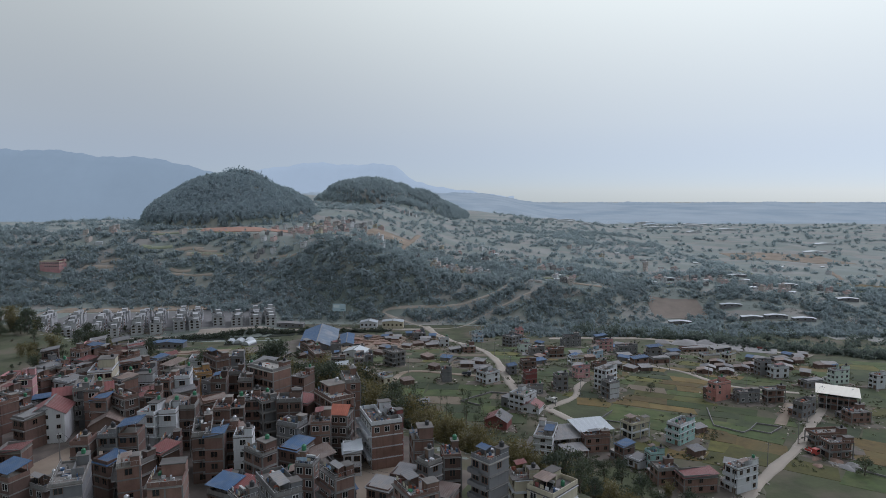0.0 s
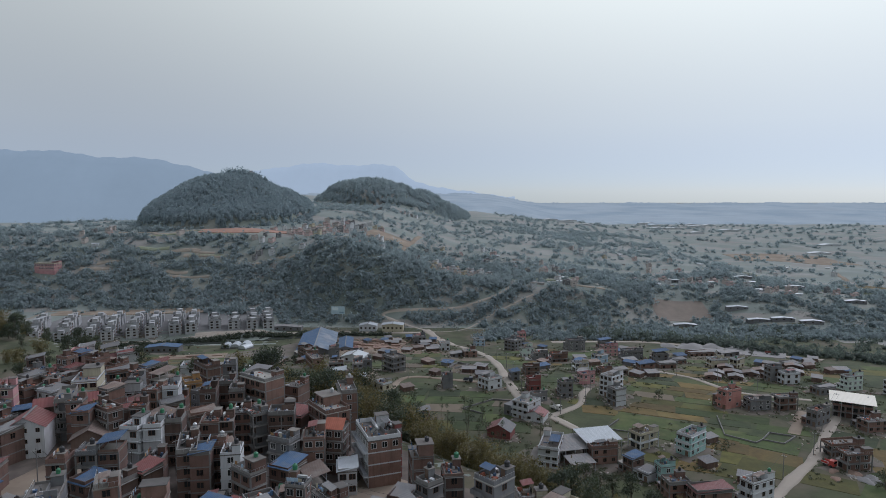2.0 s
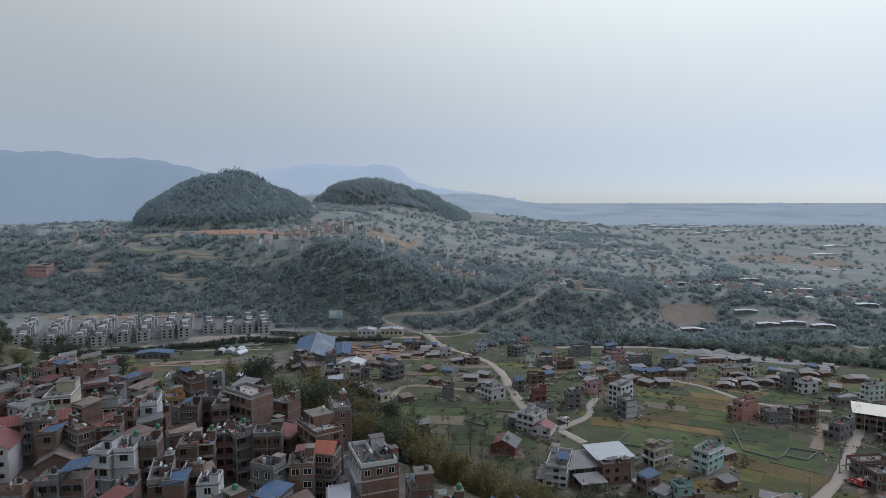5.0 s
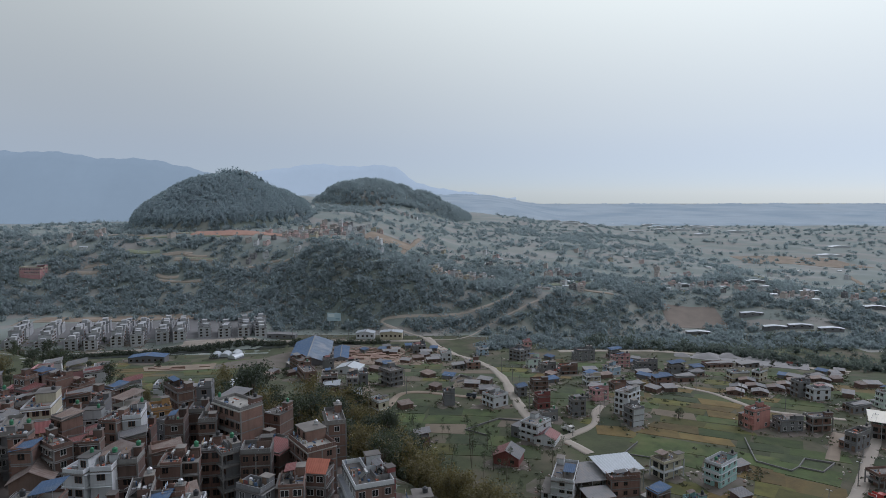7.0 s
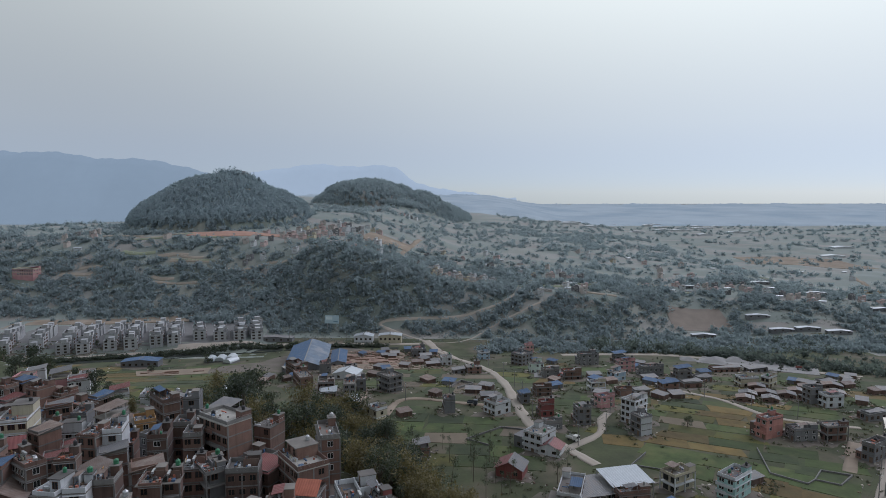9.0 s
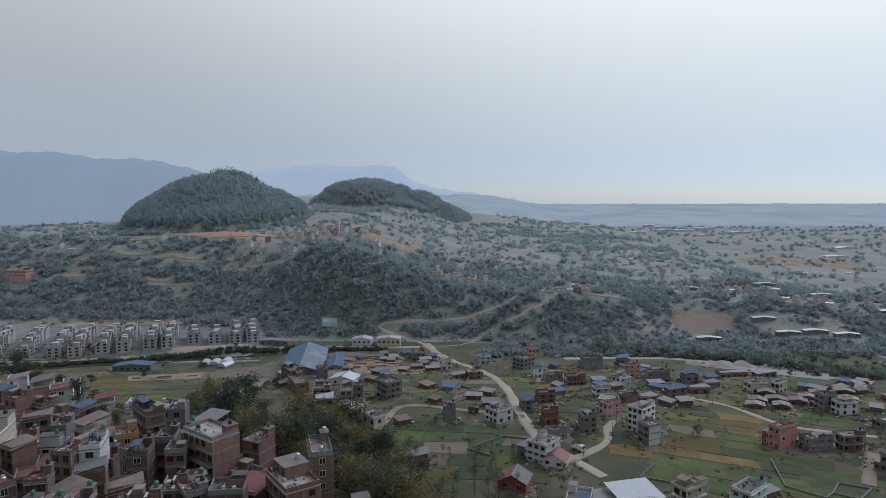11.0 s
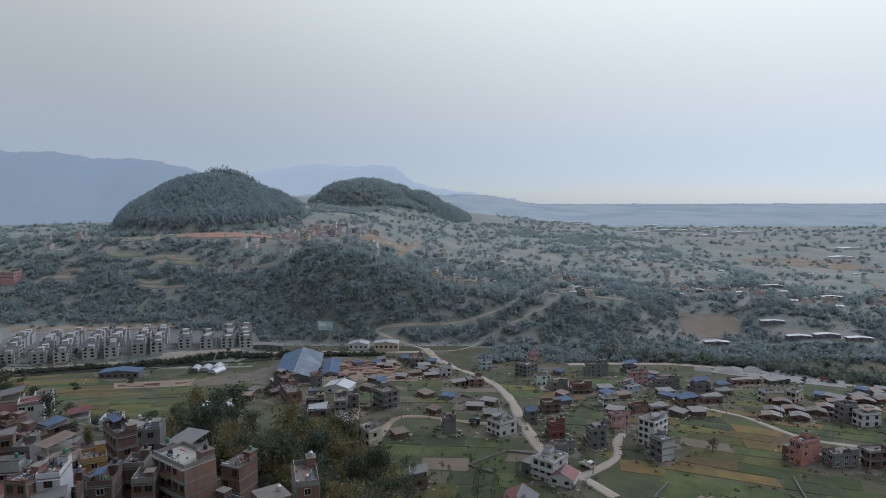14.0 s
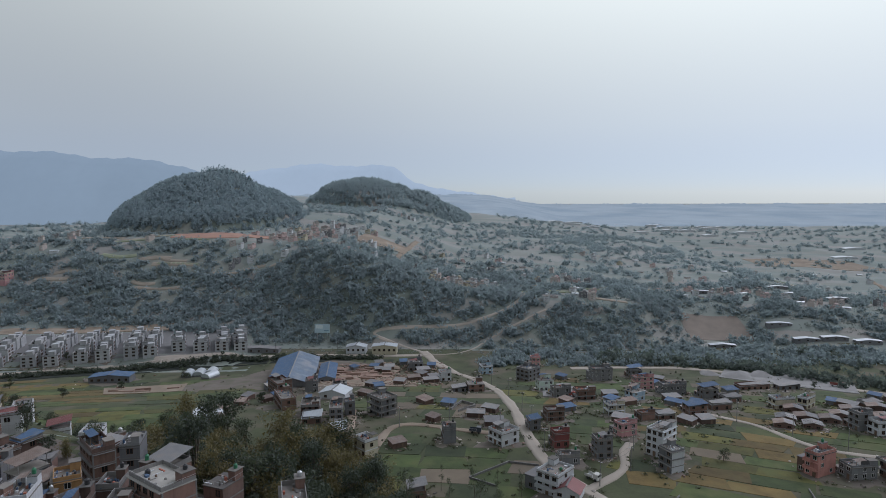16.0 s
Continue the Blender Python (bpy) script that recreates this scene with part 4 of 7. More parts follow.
road("hill_path", [(-12, 485), (-2, 483), (10, 486), (17, 494), (25, 504), (38, 512), (48, 517), (62, 525), (75, 532)], 1.4, ROADM)
road("river_road_east", [(76, 447), (102, 450), (140, 447), (160, 438), (175, 420), (188, 406), (200, 394), (222, 372)], 6.0, ROADM)
road("field_lane", [(112, 340), (118, 332), (126, 325), (129, 315), (131, 307), (135, 299), (142, 294), (165, 286)], 3.0, ROADM)
road("village_road", [(88, 180), (101, 195), (115, 209), (128, 221), (138, 233), (145, 243), (154, 254), (163, 264), (172, 276), (186, 300)], 3.9, ROADM)
road("colony_road", [(-300, 434), (-266, 447), (-229, 457), (-203, 463), (-175, 467), (-150, 473)], 4.5, ROADM)
road("village_lane", [(-26, 296), (-23, 315), (-20, 325), (-11, 325), (-2, 321), (12, 315), (24, 312)], 3.6, DIRT)
road("village_lane", [(-41, 346), (-38, 330), (-37, 314)], 3.6, DIRT)
road("village_lane", [(153, 271), (142, 256), (135, 246)], 4.5, DIRT)
road("plateau_track", [(-42, 640), (-37, 696), (-28, 759)], 5, DIRT)
road("east_track", [(500, 812), (486, 775), (473, 746)], 6, DIRT)

WATER = paint("dark_river_water", (0.030, 0.036, 0.032), 0.55, 0.3, 0.1, 1.0, 0.15, sheen=0.0)
WATER.node_tree.nodes["Principled BSDF"].inputs["Specular IOR Level"].default_value = 0.08   # reflection cut: the dark of wall shade and scrub is painted into the water
river = drape("river", [(-330, 400), (-262, 426), (-222, 443), (-198, 450), (-171, 457), (-140, 465), (-93, 469), (-32, 467)], 8, WATER, lift=0.05)
tagged(river, "dark shallow river in a walled channel", "river", kind="structure")


def patch(name, x, y, w, d, turn, material, label, category, lift=0.1, n=5, uneven=0.0, seed=1):
    """An irregular four-sided sheet on the ground with its edges tucked in."""
    rnd = random.Random(seed)
    ca, sa = math.cos(radians(-turn)), math.sin(radians(-turn))
    jag = [(rnd.uniform(-uneven, uneven), rnd.uniform(-uneven, uneven)) for _ in range(4)]
    verts, faces = [], []
    for j in range(n + 3):
        for i in range(n + 3):
            f, g = min(max(i - 1, 0), n) / n, min(max(j - 1, 0), n) / n
            ox = sum(wt * jag[k][0] for k, wt in enumerate(((1 - f) * (1 - g), f * (1 - g), f * g, (1 - f) * g)))
            oy = sum(wt * jag[k][1] for k, wt in enumerate(((1 - f) * (1 - g), f * (1 - g), f * g, (1 - f) * g)))
            lx, ly = (f - 0.5 + ox) * w, (g - 0.5 + oy) * d
            vx, vy = x + lx * ca - ly * sa, y + lx * sa + ly * ca
            inner = 0 < i < n + 2 and 0 < j < n + 2
            verts.append((vx, vy, float(ground_z(vx, vy)) + (lift if inner else -0.3)))
    r = n + 3
    faces = [(j * r + i, j * r + i + 1, (j + 1) * r + i + 1, (j + 1) * r + i) for j in range(r - 1) for i in range(r - 1)]
    return tagged(new(name, mesh_of(name, verts, faces, [material], shade=False)), label, category, kind="structure")


CROPS = [
    (paint("deep_green_crop", (0.046, 0.070, 0.018), 0.95, 0.5, 0.22, 1.1, 0.8, random_tint=0.3, stain=(0.09, 0.10, 0.035), stain_scale=0.12, stain_amount=0.75), "deep green wheat field with low earth bunds"),
    (paint("dark_green_crop", (0.034, 0.050, 0.018), 0.95, 0.5, 0.22, 1.1, 0.8, random_tint=0.3, stain=(0.06, 0.07, 0.03), stain_scale=0.12, stain_amount=0.75), "dark green vegetable field on valley floor"),
    (paint("olive_crop", (0.088, 0.085, 0.018), 0.95, 0.5, 0.22, 1.1, 0.8, random_tint=0.3, stain=(0.07, 0.085, 0.025), stain_scale=0.12, stain_amount=0.75), "yellowing olive wheat field on valley floor"),
    (paint("ripe_crop", (0.118, 0.084, 0.026), 0.95, 0.45, 0.22, 1.1, 0.8, random_tint=0.3, stain=(0.12, 0.10, 0.035), stain_scale=0.12, stain_amount=0.75), "ripe ochre wheat field on valley floor"),
    (paint("bare_soil", (0.128, 0.106, 0.078), 0.97, 0.22, 0.15, 2.5, 0.5, random_tint=0.2), "bare brown ploughed soil patch"),
]


def free(x, y, r):
    return all((x - a) ** 2 + (y - b) ** 2 > (c + r) ** 2 for a, b, c in SITES) and all((x - a) ** 2 + (y - b) ** 2 > (c + r) ** 2 for a, b, c in LANES)


def field_block(x0, y0, w, d, turn, nx, ny, weights, seed):
    """A patchwork of plots over a block of the valley floor; plots that roads or houses cover are left out."""
    rnd = random.Random(seed)
    ca, sa = math.cos(radians(-turn)), math.sin(radians(-turn))
    pw, pd = w / nx, d / ny
    for j in range(ny):
        shift = rnd.uniform(-0.35, 0.35) * pw
        for i in range(nx):
            lx, ly = (i + 0.5) * pw - w / 2 + shift, (j + 0.5) * pd - d / 2
            x, y = x0 + lx * ca - ly * sa, y0 + lx * sa + ly * ca
            if not free(x, y, min(pw, pd) * 0.32) or float(ground_z(x, y)) > 9:
                continue
            tone = 0.5 + 0.5 * math.sin(x * 0.045 + 1.7 * seed) * math.cos(y * 0.06 + seed)
            k = rnd.choices(range(5), [a * (0.35 + (tone if m in (2, 3) else 1 - tone)) for m, a in enumerate(weights)])[0]
            mat, words = CROPS[k]
            patch("field", x, y, pw * rnd.uniform(0.96, 1.02), pd * rnd.uniform(0.94, 1.0), turn + rnd.uniform(-2, 2), mat, words, "field", lift=0.10 + rnd.uniform(0, 0.08),
                  n=4, uneven=0.09, seed=rnd.randint(0, 9999))


MEADOW = paint("rough_meadow", (0.052, 0.062, 0.026), 0.97, 0.55, 0.09, 0.9, 0.8, stain=(0.115, 0.096, 0.068), stain_scale=0.06, stain_amount=0.9)
patch("meadow", -40, 288, 680, 310, 0, MEADOW, "rough green and brown meadow on the valley floor", "meadow", 0.03, 130, 0.0, 2)
patch("meadow", -235, 452, 230, 26, 0, MEADOW, "rough green meadow strip beside the river", "meadow", 0.03, 24, 0.0, 23)
patch("meadow", 80, 470, 400, 56, 0, MEADOW, "rough green meadow strip beside the river", "meadow", 0.05, 40, 0.0, 22)
field_block(118, 300, 92, 86, 24, 5, 11, (4, 3, 4, 4, 0.2), 3)      # broad fields, middle of the valley
field_block(150, 215, 90, 60, 36, 5, 5, (6, 3, 2, 0.6, 0.3), 5)    # green fields beside the village road
field_block(88, 238, 50, 46, 30, 4, 4, (5, 3, 2, 1, 0.2), 6)
field_block(60, 300, 46, 60, 12, 3, 6, (6, 4, 1, 0.3, 0.4), 8)
field_block(8, 280, 60, 60, 8, 4, 6, (5, 4, 1.5, 0.3, 0.6), 11)    # plots under the bamboo slope
field_block(-5, 370, 60, 70, 5, 4, 6, (4, 4, 1, 0.2, 1.5), 13)
field_block(75, 385, 90, 70, 14, 5, 5, (4, 3, 2, 0.5, 1.0), 15)
field_block(160, 365, 70, 60, 18, 5, 5, (4, 3, 2, 0.6, 0.6), 17)
field_block(-120, 400, 70, 66, -10, 3, 5, (6, 3, 1, 0.5, 0.4), 19)
field_block(-215, 385, 110, 70, -14, 4, 9, (3, 2, 3, 8, 0.5), 21)  # terraces by the river
field_block(-262, 412, 84, 44, -16, 3, 7, (0.5, 0.5, 2, 6, 0.3), 31)   # golden terraces
field_block(-160, 330, 90, 44, -14, 5, 5, (4, 3, 2, 1, 0.3), 23)
field_block(-300, 370, 80, 90, -20, 3, 8, (3, 3, 3, 3, 0.4), 25)
field_block(215, 300, 90, 110, 24, 4, 8, (4, 3, 3, 1.0, 0.4), 27)
field_block(430, 650, 220, 130, 6, 4, 4, (4, 3, 1.5, 0.5, 1.0), 29)   # flat land east of the slope

# bare and built-over ground
patch("trodden_yard", -52, 432, 46, 34, 8, RUBBLE, "reddish brick rubble and bare earth yard", "yard", 0.32, 6, 0.1, 3)
patch("trodden_yard", -38, 412, 52, 26, 4, DIRT, "bare trodden earth building ground", "yard", 0.32, 6, 0.1, 4)
patch("trodden_yard", -160, 404, 36, 20, -12, DIRT, "pale bare earth with brick stacks", "yard", 0.32, 6, 0.12, 5)
patch("gravel_yard", 185, 410, 70, 24, 40, GRAVEL, "pale grey gravel yard beside the river road", "yard", 0.32, 6, 0.08, 6)
patch("gravel_yard", 62, 385, 22, 26, 10, GRAVEL, "pale stone and gravel dump by the road", "yard", 0.32, 6, 0.12, 7)
patch("colony_ground", -222, 500, 185, 62, -4, paint("grey_paving", (0.165, 0.165, 0.165), 0.95, 0.2, 0.15, 2.0, 0.3), "paved pale ground of the terrace colony", "yard", 0.07, 12, 0.02, 8)
patch("bare_terrace", -270, 537, 150, 16, -3, DIRT, "cut bare sandy terrace below the wood", "terrace", 0.25, 8, 0.06, 9)
RED_EARTH = paint("red_earth", (0.34, 0.20, 0.15), 0.97, 0.2, 0.1, 1.5, 0.3)
patch("bare_terrace", -226, 678, 62, 22, -6, RED_EARTH, "bare reddish earth cut under the hill", "terrace", 0.5, 8, 0.08, 10)
patch("bare_terrace", -176, 684, 34, 16, 4, RED_EARTH, "bare reddish earth cut under the hill", "terrace", 0.5, 8, 0.08, 15)
patch("bare_terrace", -58, 690, 46, 40, 8, DIRT, "bare brown sloping field beside the village", "field", 0.5, 8, 0.08, 16)
SITES.extend([(192, 532, 15), (208, 538, 15), (-250, 676, 13), (-232, 676, 13), (-212, 677, 13), (-192, 682, 11), (-176, 684, 11), (-162, 685, 9), (-66, 690, 18), (-48, 690, 18)])
FALLOW = paint("fallow_terrace", (0.27, 0.235, 0.19), 0.97, 0.25, 0.1, 1.5, 0.3)
TERRACE_GREEN = paint("grassy_terrace", (0.19, 0.215, 0.14), 0.97, 0.25, 0.1, 1.5, 0.3)
terrace_rnd = random.Random(8)
for k in range(34):
    tx0, ty0 = terrace_rnd.uniform(-350, -40), terrace_rnd.uniform(592, 672)
    if k > 21:
        tx0, ty0 = terrace_rnd.uniform(20, 260), terrace_rnd.uniform(500, 640)
    if 130 < tx0 < 235 and 505 < ty0 < 565:
        continue
    tl, bend = terrace_rnd.uniform(18, 46), terrace_rnd.uniform(-5, 5)
    strip = drape("terrace", [(tx0, ty0), (tx0 + tl * 0.5, ty0 + bend), (tx0 + tl, ty0 + bend * 0.4)], terrace_rnd.uniform(2.0, 5.0), terrace_rnd.choice((FALLOW, FALLOW, TERRACE_GREEN)), lift=0.5)
    tagged(strip, "narrow farmed terrace along the hillside", "terrace", kind="structure")
patch("bare_terrace", 200, 536, 42, 36, 6, paint("fallow_slope", (0.195, 0.165, 0.138), 0.97, 0.22, 0.12, 1.5, 0.4), "bare brown sloping field above the river", "field", 0.3, 8, 0.08, 11)
patch("bare_terrace", 520, 960, 150, 90, 10, DIRT, "bare pale earth on the plain", "field", 0.3, 8, 0.1, 12)
# flat pale sheet at the place taken for a pond
patch("plastic_sheeting", 378, 690, 60, 34, 8, paint("pale_patch_paint", (0.62, 0.58, 0.54), 0.6, 0.1, 0.1, 1.0, 0.1), "pale flat patch on the plain", "sheeting", 0.5, 6, 0.03, 13)
patch("trodden_yard", -94, 152, 14, 20, 10, DIRT, "bare tan earth square between the houses", "yard", 0.09, 6, 0.1, 14)
patch("trodden_yard", -15, 145, 18, 20, 25, DIRT, "bare tan earth yard between the houses", "yard", 0.09, 6, 0.1, 15)
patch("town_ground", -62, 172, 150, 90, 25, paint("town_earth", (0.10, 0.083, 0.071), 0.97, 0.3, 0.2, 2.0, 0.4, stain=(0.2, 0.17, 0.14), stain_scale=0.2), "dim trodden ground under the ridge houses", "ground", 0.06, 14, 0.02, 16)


def field_wall(points, h=0.7, t=0.35):
    """A low pale boundary wall following the ground."""
    verts, faces = [], []
    for (ax, ay), (bx, by) in zip(points, points[1:]):
        ln = math.hypot(bx - ax, by - ay)
        ox, oy = -(by - ay) / ln * t / 2, (bx - ax) / ln * t / 2
        k = len(verts)
        za, zb = float(ground_z(ax, ay)), float(ground_z(bx, by))
        for zz in (-0.5, h):
            verts += [(ax - ox, ay - oy, za + zz), (bx - ox, by - oy, zb + zz), (bx + ox, by + oy, zb + zz), (ax + ox, ay + oy, za + zz)]
        faces += [(k, k + 3, k + 2, k + 1), (k + 4, k + 5, k + 6, k + 7), (k, k + 1, k + 5, k + 4), (k + 1, k + 2, k + 6, k + 5), (k + 2, k + 3, k + 7, k + 6), (k + 3, k, k + 4, k + 7)]
    return tagged(new("field_wall", mesh_of("field_wall", verts, faces, [CONCRETE])), "low grey concrete boundary wall in the fields", "wall", "field walls")


field_wall([(114, 266), (108, 245), (116, 237), (120, 240), (126, 236), (134, 243)])
field_wall([(120, 240), (126, 247), (134, 243)])
field_wall([(138, 205), (150, 193), (160, 200)])
field_wall([(3, 345), (8, 360), (14, 352), (6, 342)], 1.2)
field_wall([(16, 268), (8, 274), (22, 286), (32, 283)], 0.8)
field_wall([(72, 262), (64, 252), (78, 246)], 0.5)

# ---------------------------------------------------------------- large single buildings
def gable_block(name, x, y, turn, w, d, high, rise, wall, sheet, label, category="house", over=0.5, base=None, columns=0, group="", rows=1):
    """A building with a two-sided sheet roof, ridge along its depth."""
    z0 = float(ground_z(x, y)) if base is None else base
    SITES.append((x, y, max(w, d) * 0.6))
    root = tagged(new(name), label, category, group)
    root.matrix_basis = pose(x, y, z0, 0, 0, -turn)
    v = [(-w / 2, -d / 2, -3), (w / 2, -d / 2, -3), (w / 2, d / 2, -3), (-w / 2, d / 2, -3), (-w / 2, -d / 2, high), (w / 2, -d / 2, high), (w / 2, d / 2, high), (-w / 2, d / 2, high),
         (0, -d / 2, high + rise - 0.05), (0, d / 2, high + rise - 0.05)]
    q = [(0, 1, 5, 8, 4), (1, 2, 6, 5), (2, 3, 7, 9, 6), (3, 0, 4, 7), (3, 2, 1, 0), (4, 8, 9, 7), (8, 5, 6, 9)]
    part("wall", mesh_of("wall", v, q, [wall]), root)
    slope = math.hypot(w / 2 + over, rise * (1 + 2 * over / w))
    for s in (-1, 1):
        r = part("roof", sheet_mesh("roof", d + 2 * over, slope, 0.0, sheet if not isinstance(sheet, tuple) else sheet[(s + 1) // 2], pitch=0.9), root)
        r.matrix_basis = (Matrix.Translation((s * (w / 2 + over) / 2, 0, high + rise - rise * (w / 2 + over) / w + 0.06))
                          @ Matrix.Rotation(s * math.atan2(rise, w / 2), 4, "Y") @ Matrix.Rotation(radians(90), 4, "Z"))
    if not group or rows > 1:
        part("ridge_cap", boxes("ridge_cap", [(-0.3, -d / 2 - over, high + rise + 0.04, 0.3, d / 2 + over, high + rise + 0.16)], TIN), root)
    for i in range(columns):
        px = -w / 2 + (i + 0.5) * w / columns
        for k in range(rows):
            o = part("window", WINDOWS["wood_whole"], root)
            zc, tall = (high * 0.55, min(1.5, high * 0.35)) if rows == 1 else ((k + 0.62) * high / rows, 1.05)
            o.location, o.scale = (px, -d / 2 - 0.003, zc), (min(1.4, w / columns * (0.5 if rows == 1 else 0.33)), 1, tall)
    return root


hall = gable_block("market_hall", -84, 424, -7, 23, 54, 5.0, 4.0, CEMENT, (TIN_BLUE, paint("grey_blue_sheet", (0.125, 0.17, 0.23), 0.8, 0.2, 0.2, 2.0, 0.15, metal=0.0, stain=(0.4, 0.38, 0.36), stain_scale=0.12)),
                   "large blue and grey tin-roofed market hall", "hall", 0.8, columns=5)
gable_block("lean_to", -66, 428, -7, 9, 30, 3.2, 1.2, CEMENT, TIN_BLUE, "blue tin annex beside the large hall", "shed", 0.5, columns=2)
gable_block("long_shed", -189, 428, -6, 22, 9, 4.0, 1.2, CEMENT, TIN_BLUE, "long grey shed with a blue tin roof", "shed", 0.4, columns=6)
gable_block("riverside_house", -246, 366, -8, 15, 11, 6.0, 1.6, BLUE, TIN_BLUE, "blue-roofed house beside the river meadow", "house", 0.6, columns=4)
gable_block("riverside_house", -58, 489, 2, 13, 8, 4.5, 1.4, WHITE, TIN_WHITE, "small white house below the wooded slope", "house", 0.4, columns=4)
gable_block("riverside_house", -39, 487, 2, 16, 8, 5.5, 1.0, CREAM, TIN_WHITE, "small cream house below the wooded slope", "house", 0.4, columns=5)
gable_block("riverside_house", -122, 489, 2, 26, 7, 3.0, 0.8, CEMENT, TIN, "low grey shed below the wooded slope", "shed", 0.4, columns=5)
gable_block("white_shed", -52, 372, 12, 13, 10, 3.4, 1.8, WHITE, TIN_WHITE, "white gabled tin shed among the houses", "shed", 0.4, columns=2)
gabled = gable_block("white_gabled_house", -107, 168, -16, 8.6, 8.5, 8.4, 2.4, WHITE, TIN_RED, "white three-storey house with red gabled roof", "house", 0.7, columns=3, group="town houses on the ridge", rows=3)
wing = part("side_wing", boxes("side_wing", [(-7.2, -3.8, -3, -4.31, 3.8, 5.2)], WHITE), gabled, "lower white wing")
wing_roof = part("roof", sheet_mesh("roof", 8.6, 3.6, 1.2, TIN_RED, pitch=0.9), wing)
wing_roof.matrix_basis = pose(-5.8, 0, 5.3, 0, 0, -90)
gable_block("red_roofed_barn", -107, 184, 62, 7, 15, 8.6, 1.4, BRICK_DARK, TIN_RED, "long barn with a rusty red tin roof", "house", 0.6, columns=3, group="town houses on the ridge")
gable_block("old_brick_house", -90, 166, -18, 8, 8, 6.2, 2.2, BRICK_DARK, TIN_RUST, "old brown brick house with gabled roof", "house", 0.6, columns=2, group="town houses on the ridge")
gable_block("annex", 38, 262, 25, 8, 7, 3.0, 1.8, WHITE, TIN_RED, "white annex with a red tin roof", "house", 0.4, columns=2)
gable_block("annex", 22, 245, 20, 9, 8, 3.4, 2.2, MAROON, (TIN_RED, TIN), "small house with red and grey tin roof", "house", 0.5, columns=2)
for gx1, gy1, gw in ((136, 322, 12), (141, 330, 12), (150, 331, 14), (158, 328, 12), (147, 321, 11), (166, 334, 12), (152, 344, 12), (176, 342, 14), (182, 330, 12), (190, 346, 14), (120, 352, 9)):
    gable_block("workshop_shed", gx1, gy1, 22, gw * 0.6, 5.0, 2.1, 0.8, BRICK_DARK, (TIN, TIN) if gx1 % 2 else (TIN_RUST, TIN), "low workshop shed with weathered tin roof", "shed", 0.4, columns=2, group="workshop sheds")
for gx1, gy1 in ((250, 505), (268, 503), (288, 498), (352, 545), (224, 619), (244, 530), (330, 600), (300, 640), (420, 640), (190, 500)):
    gable_block("long_shed", gx1, gy1, 4, 17, 5, 2.0, 0.8, CEMENT, TIN_WHITE, "long low farm shed with bright tin roof", "shed", 0.3, columns=3, group="farm sheds")


def open_shed(x, y, turn, w, d, high, material, label, slope=1.0, walls=False):
    """A sheet roof on steel posts with rafters."""
    root = tagged(new("open_shed"), label, "shed")
    root.matrix_basis = pose(x, y, float(ground_z(x, y)), 0, 0, -turn)
    r = part("roof", sheet_mesh("roof", w, d, slope, material), root)
    r.location = (0, 0, high)
    for i in range(5):
        px = -w / 2 + 0.3 + i * (w - 0.6) / 4
        for py, hh in ((-d / 2 + 0.3, high + 0.02), (d / 2 - 0.3, high + slope - 0.06)):
            part("post", boxes("post", [(px - 0.12, py - 0.12, -2, px + 0.12, py + 0.12, hh - 0.02)], STEEL), root)
        a = math.atan2(slope, d)
        b = part("rafter", boxes("rafter", [(px - 0.06, -d / 2 / math.cos(a), -0.2, px + 0.06, d / 2 / math.cos(a), -0.08)], STEEL), root)
        b.location, b.rotation_euler = (0, 0, high + slope / 2), (a, 0, 0)
    if walls:
        part("back_wall", boxes("back_wall", [(-w / 2 + 0.2, d / 2 - 0.2, -2, w / 2 - 0.2, d / 2, high + slope - 0.3)], BRICK_DARK), root)
    SITES.append((x, y, max(w, d) * 0.6))
    return root


open_shed(55, 229, -14, 14, 11, 6.6, TIN_WHITE, "open shed with a bright white tin roof", 1.0)
open_shed(44, 226, -14, 15, 12, 4.8, TIN, "open shed with a grey tin roof", 0.9, True)
open_shed(46, 216, -14, 9, 7, 3.2, TIN, "small lean-to with a grey tin roof", 0.5, True)

# hall with a broad pale roof over open floors
house(170, 266, 30, 15, 11, 2, "brick", 1, open_frame=True, group=VALLEY, seed=501)
pale = open_shed(170, 266, 30, 16.5, 13, 7.4, paint("pale_roof_sheet", (0.72, 0.69, 0.60), 0.6, 0.06, 0.3, 3.0, 0.1), "broad cream tin roof on posts over terrace", 0.8)


def greenhouse(x, y, turn, w=6.0, d=9.0):
    """A tunnel greenhouse: a half-round sheet with end walls on a low kerb."""
    root = tagged(new("greenhouse"), "white plastic tunnel greenhouse on the meadow", "greenhouse", "tunnel greenhouses")
    root.matrix_basis = pose(x, y, float(ground_z(x, y)), 0, 0, -turn)
    n = 10
    v = [(-w / 2 * math.cos(i * math.pi / n), s * d / 2, 1.2 + w / 2 * 0.75 * math.sin(i * math.pi / n)) for s in (-1, 1) for i in range(n + 1)]
    v += [(a * 0.97, b, c - 0.08) for a, b, c in v]
    k = n + 1
    q = [(i, i + 1, k + i + 1, k + i) for i in range(n)] + [(2 * k + i + 1, 2 * k + i, 3 * k + i, 3 * k + i + 1) for i in range(n)]
    q += [tuple(range(k)), tuple(reversed(range(k, 2 * k)))]
    part("cover", mesh_of("cover", v, q, [TIN_WHITE], shade=False), root)
    part("side_wall", parapet_mesh("side_wall", w, d, -0.5, 1.72, CEMENT), root)
    return root


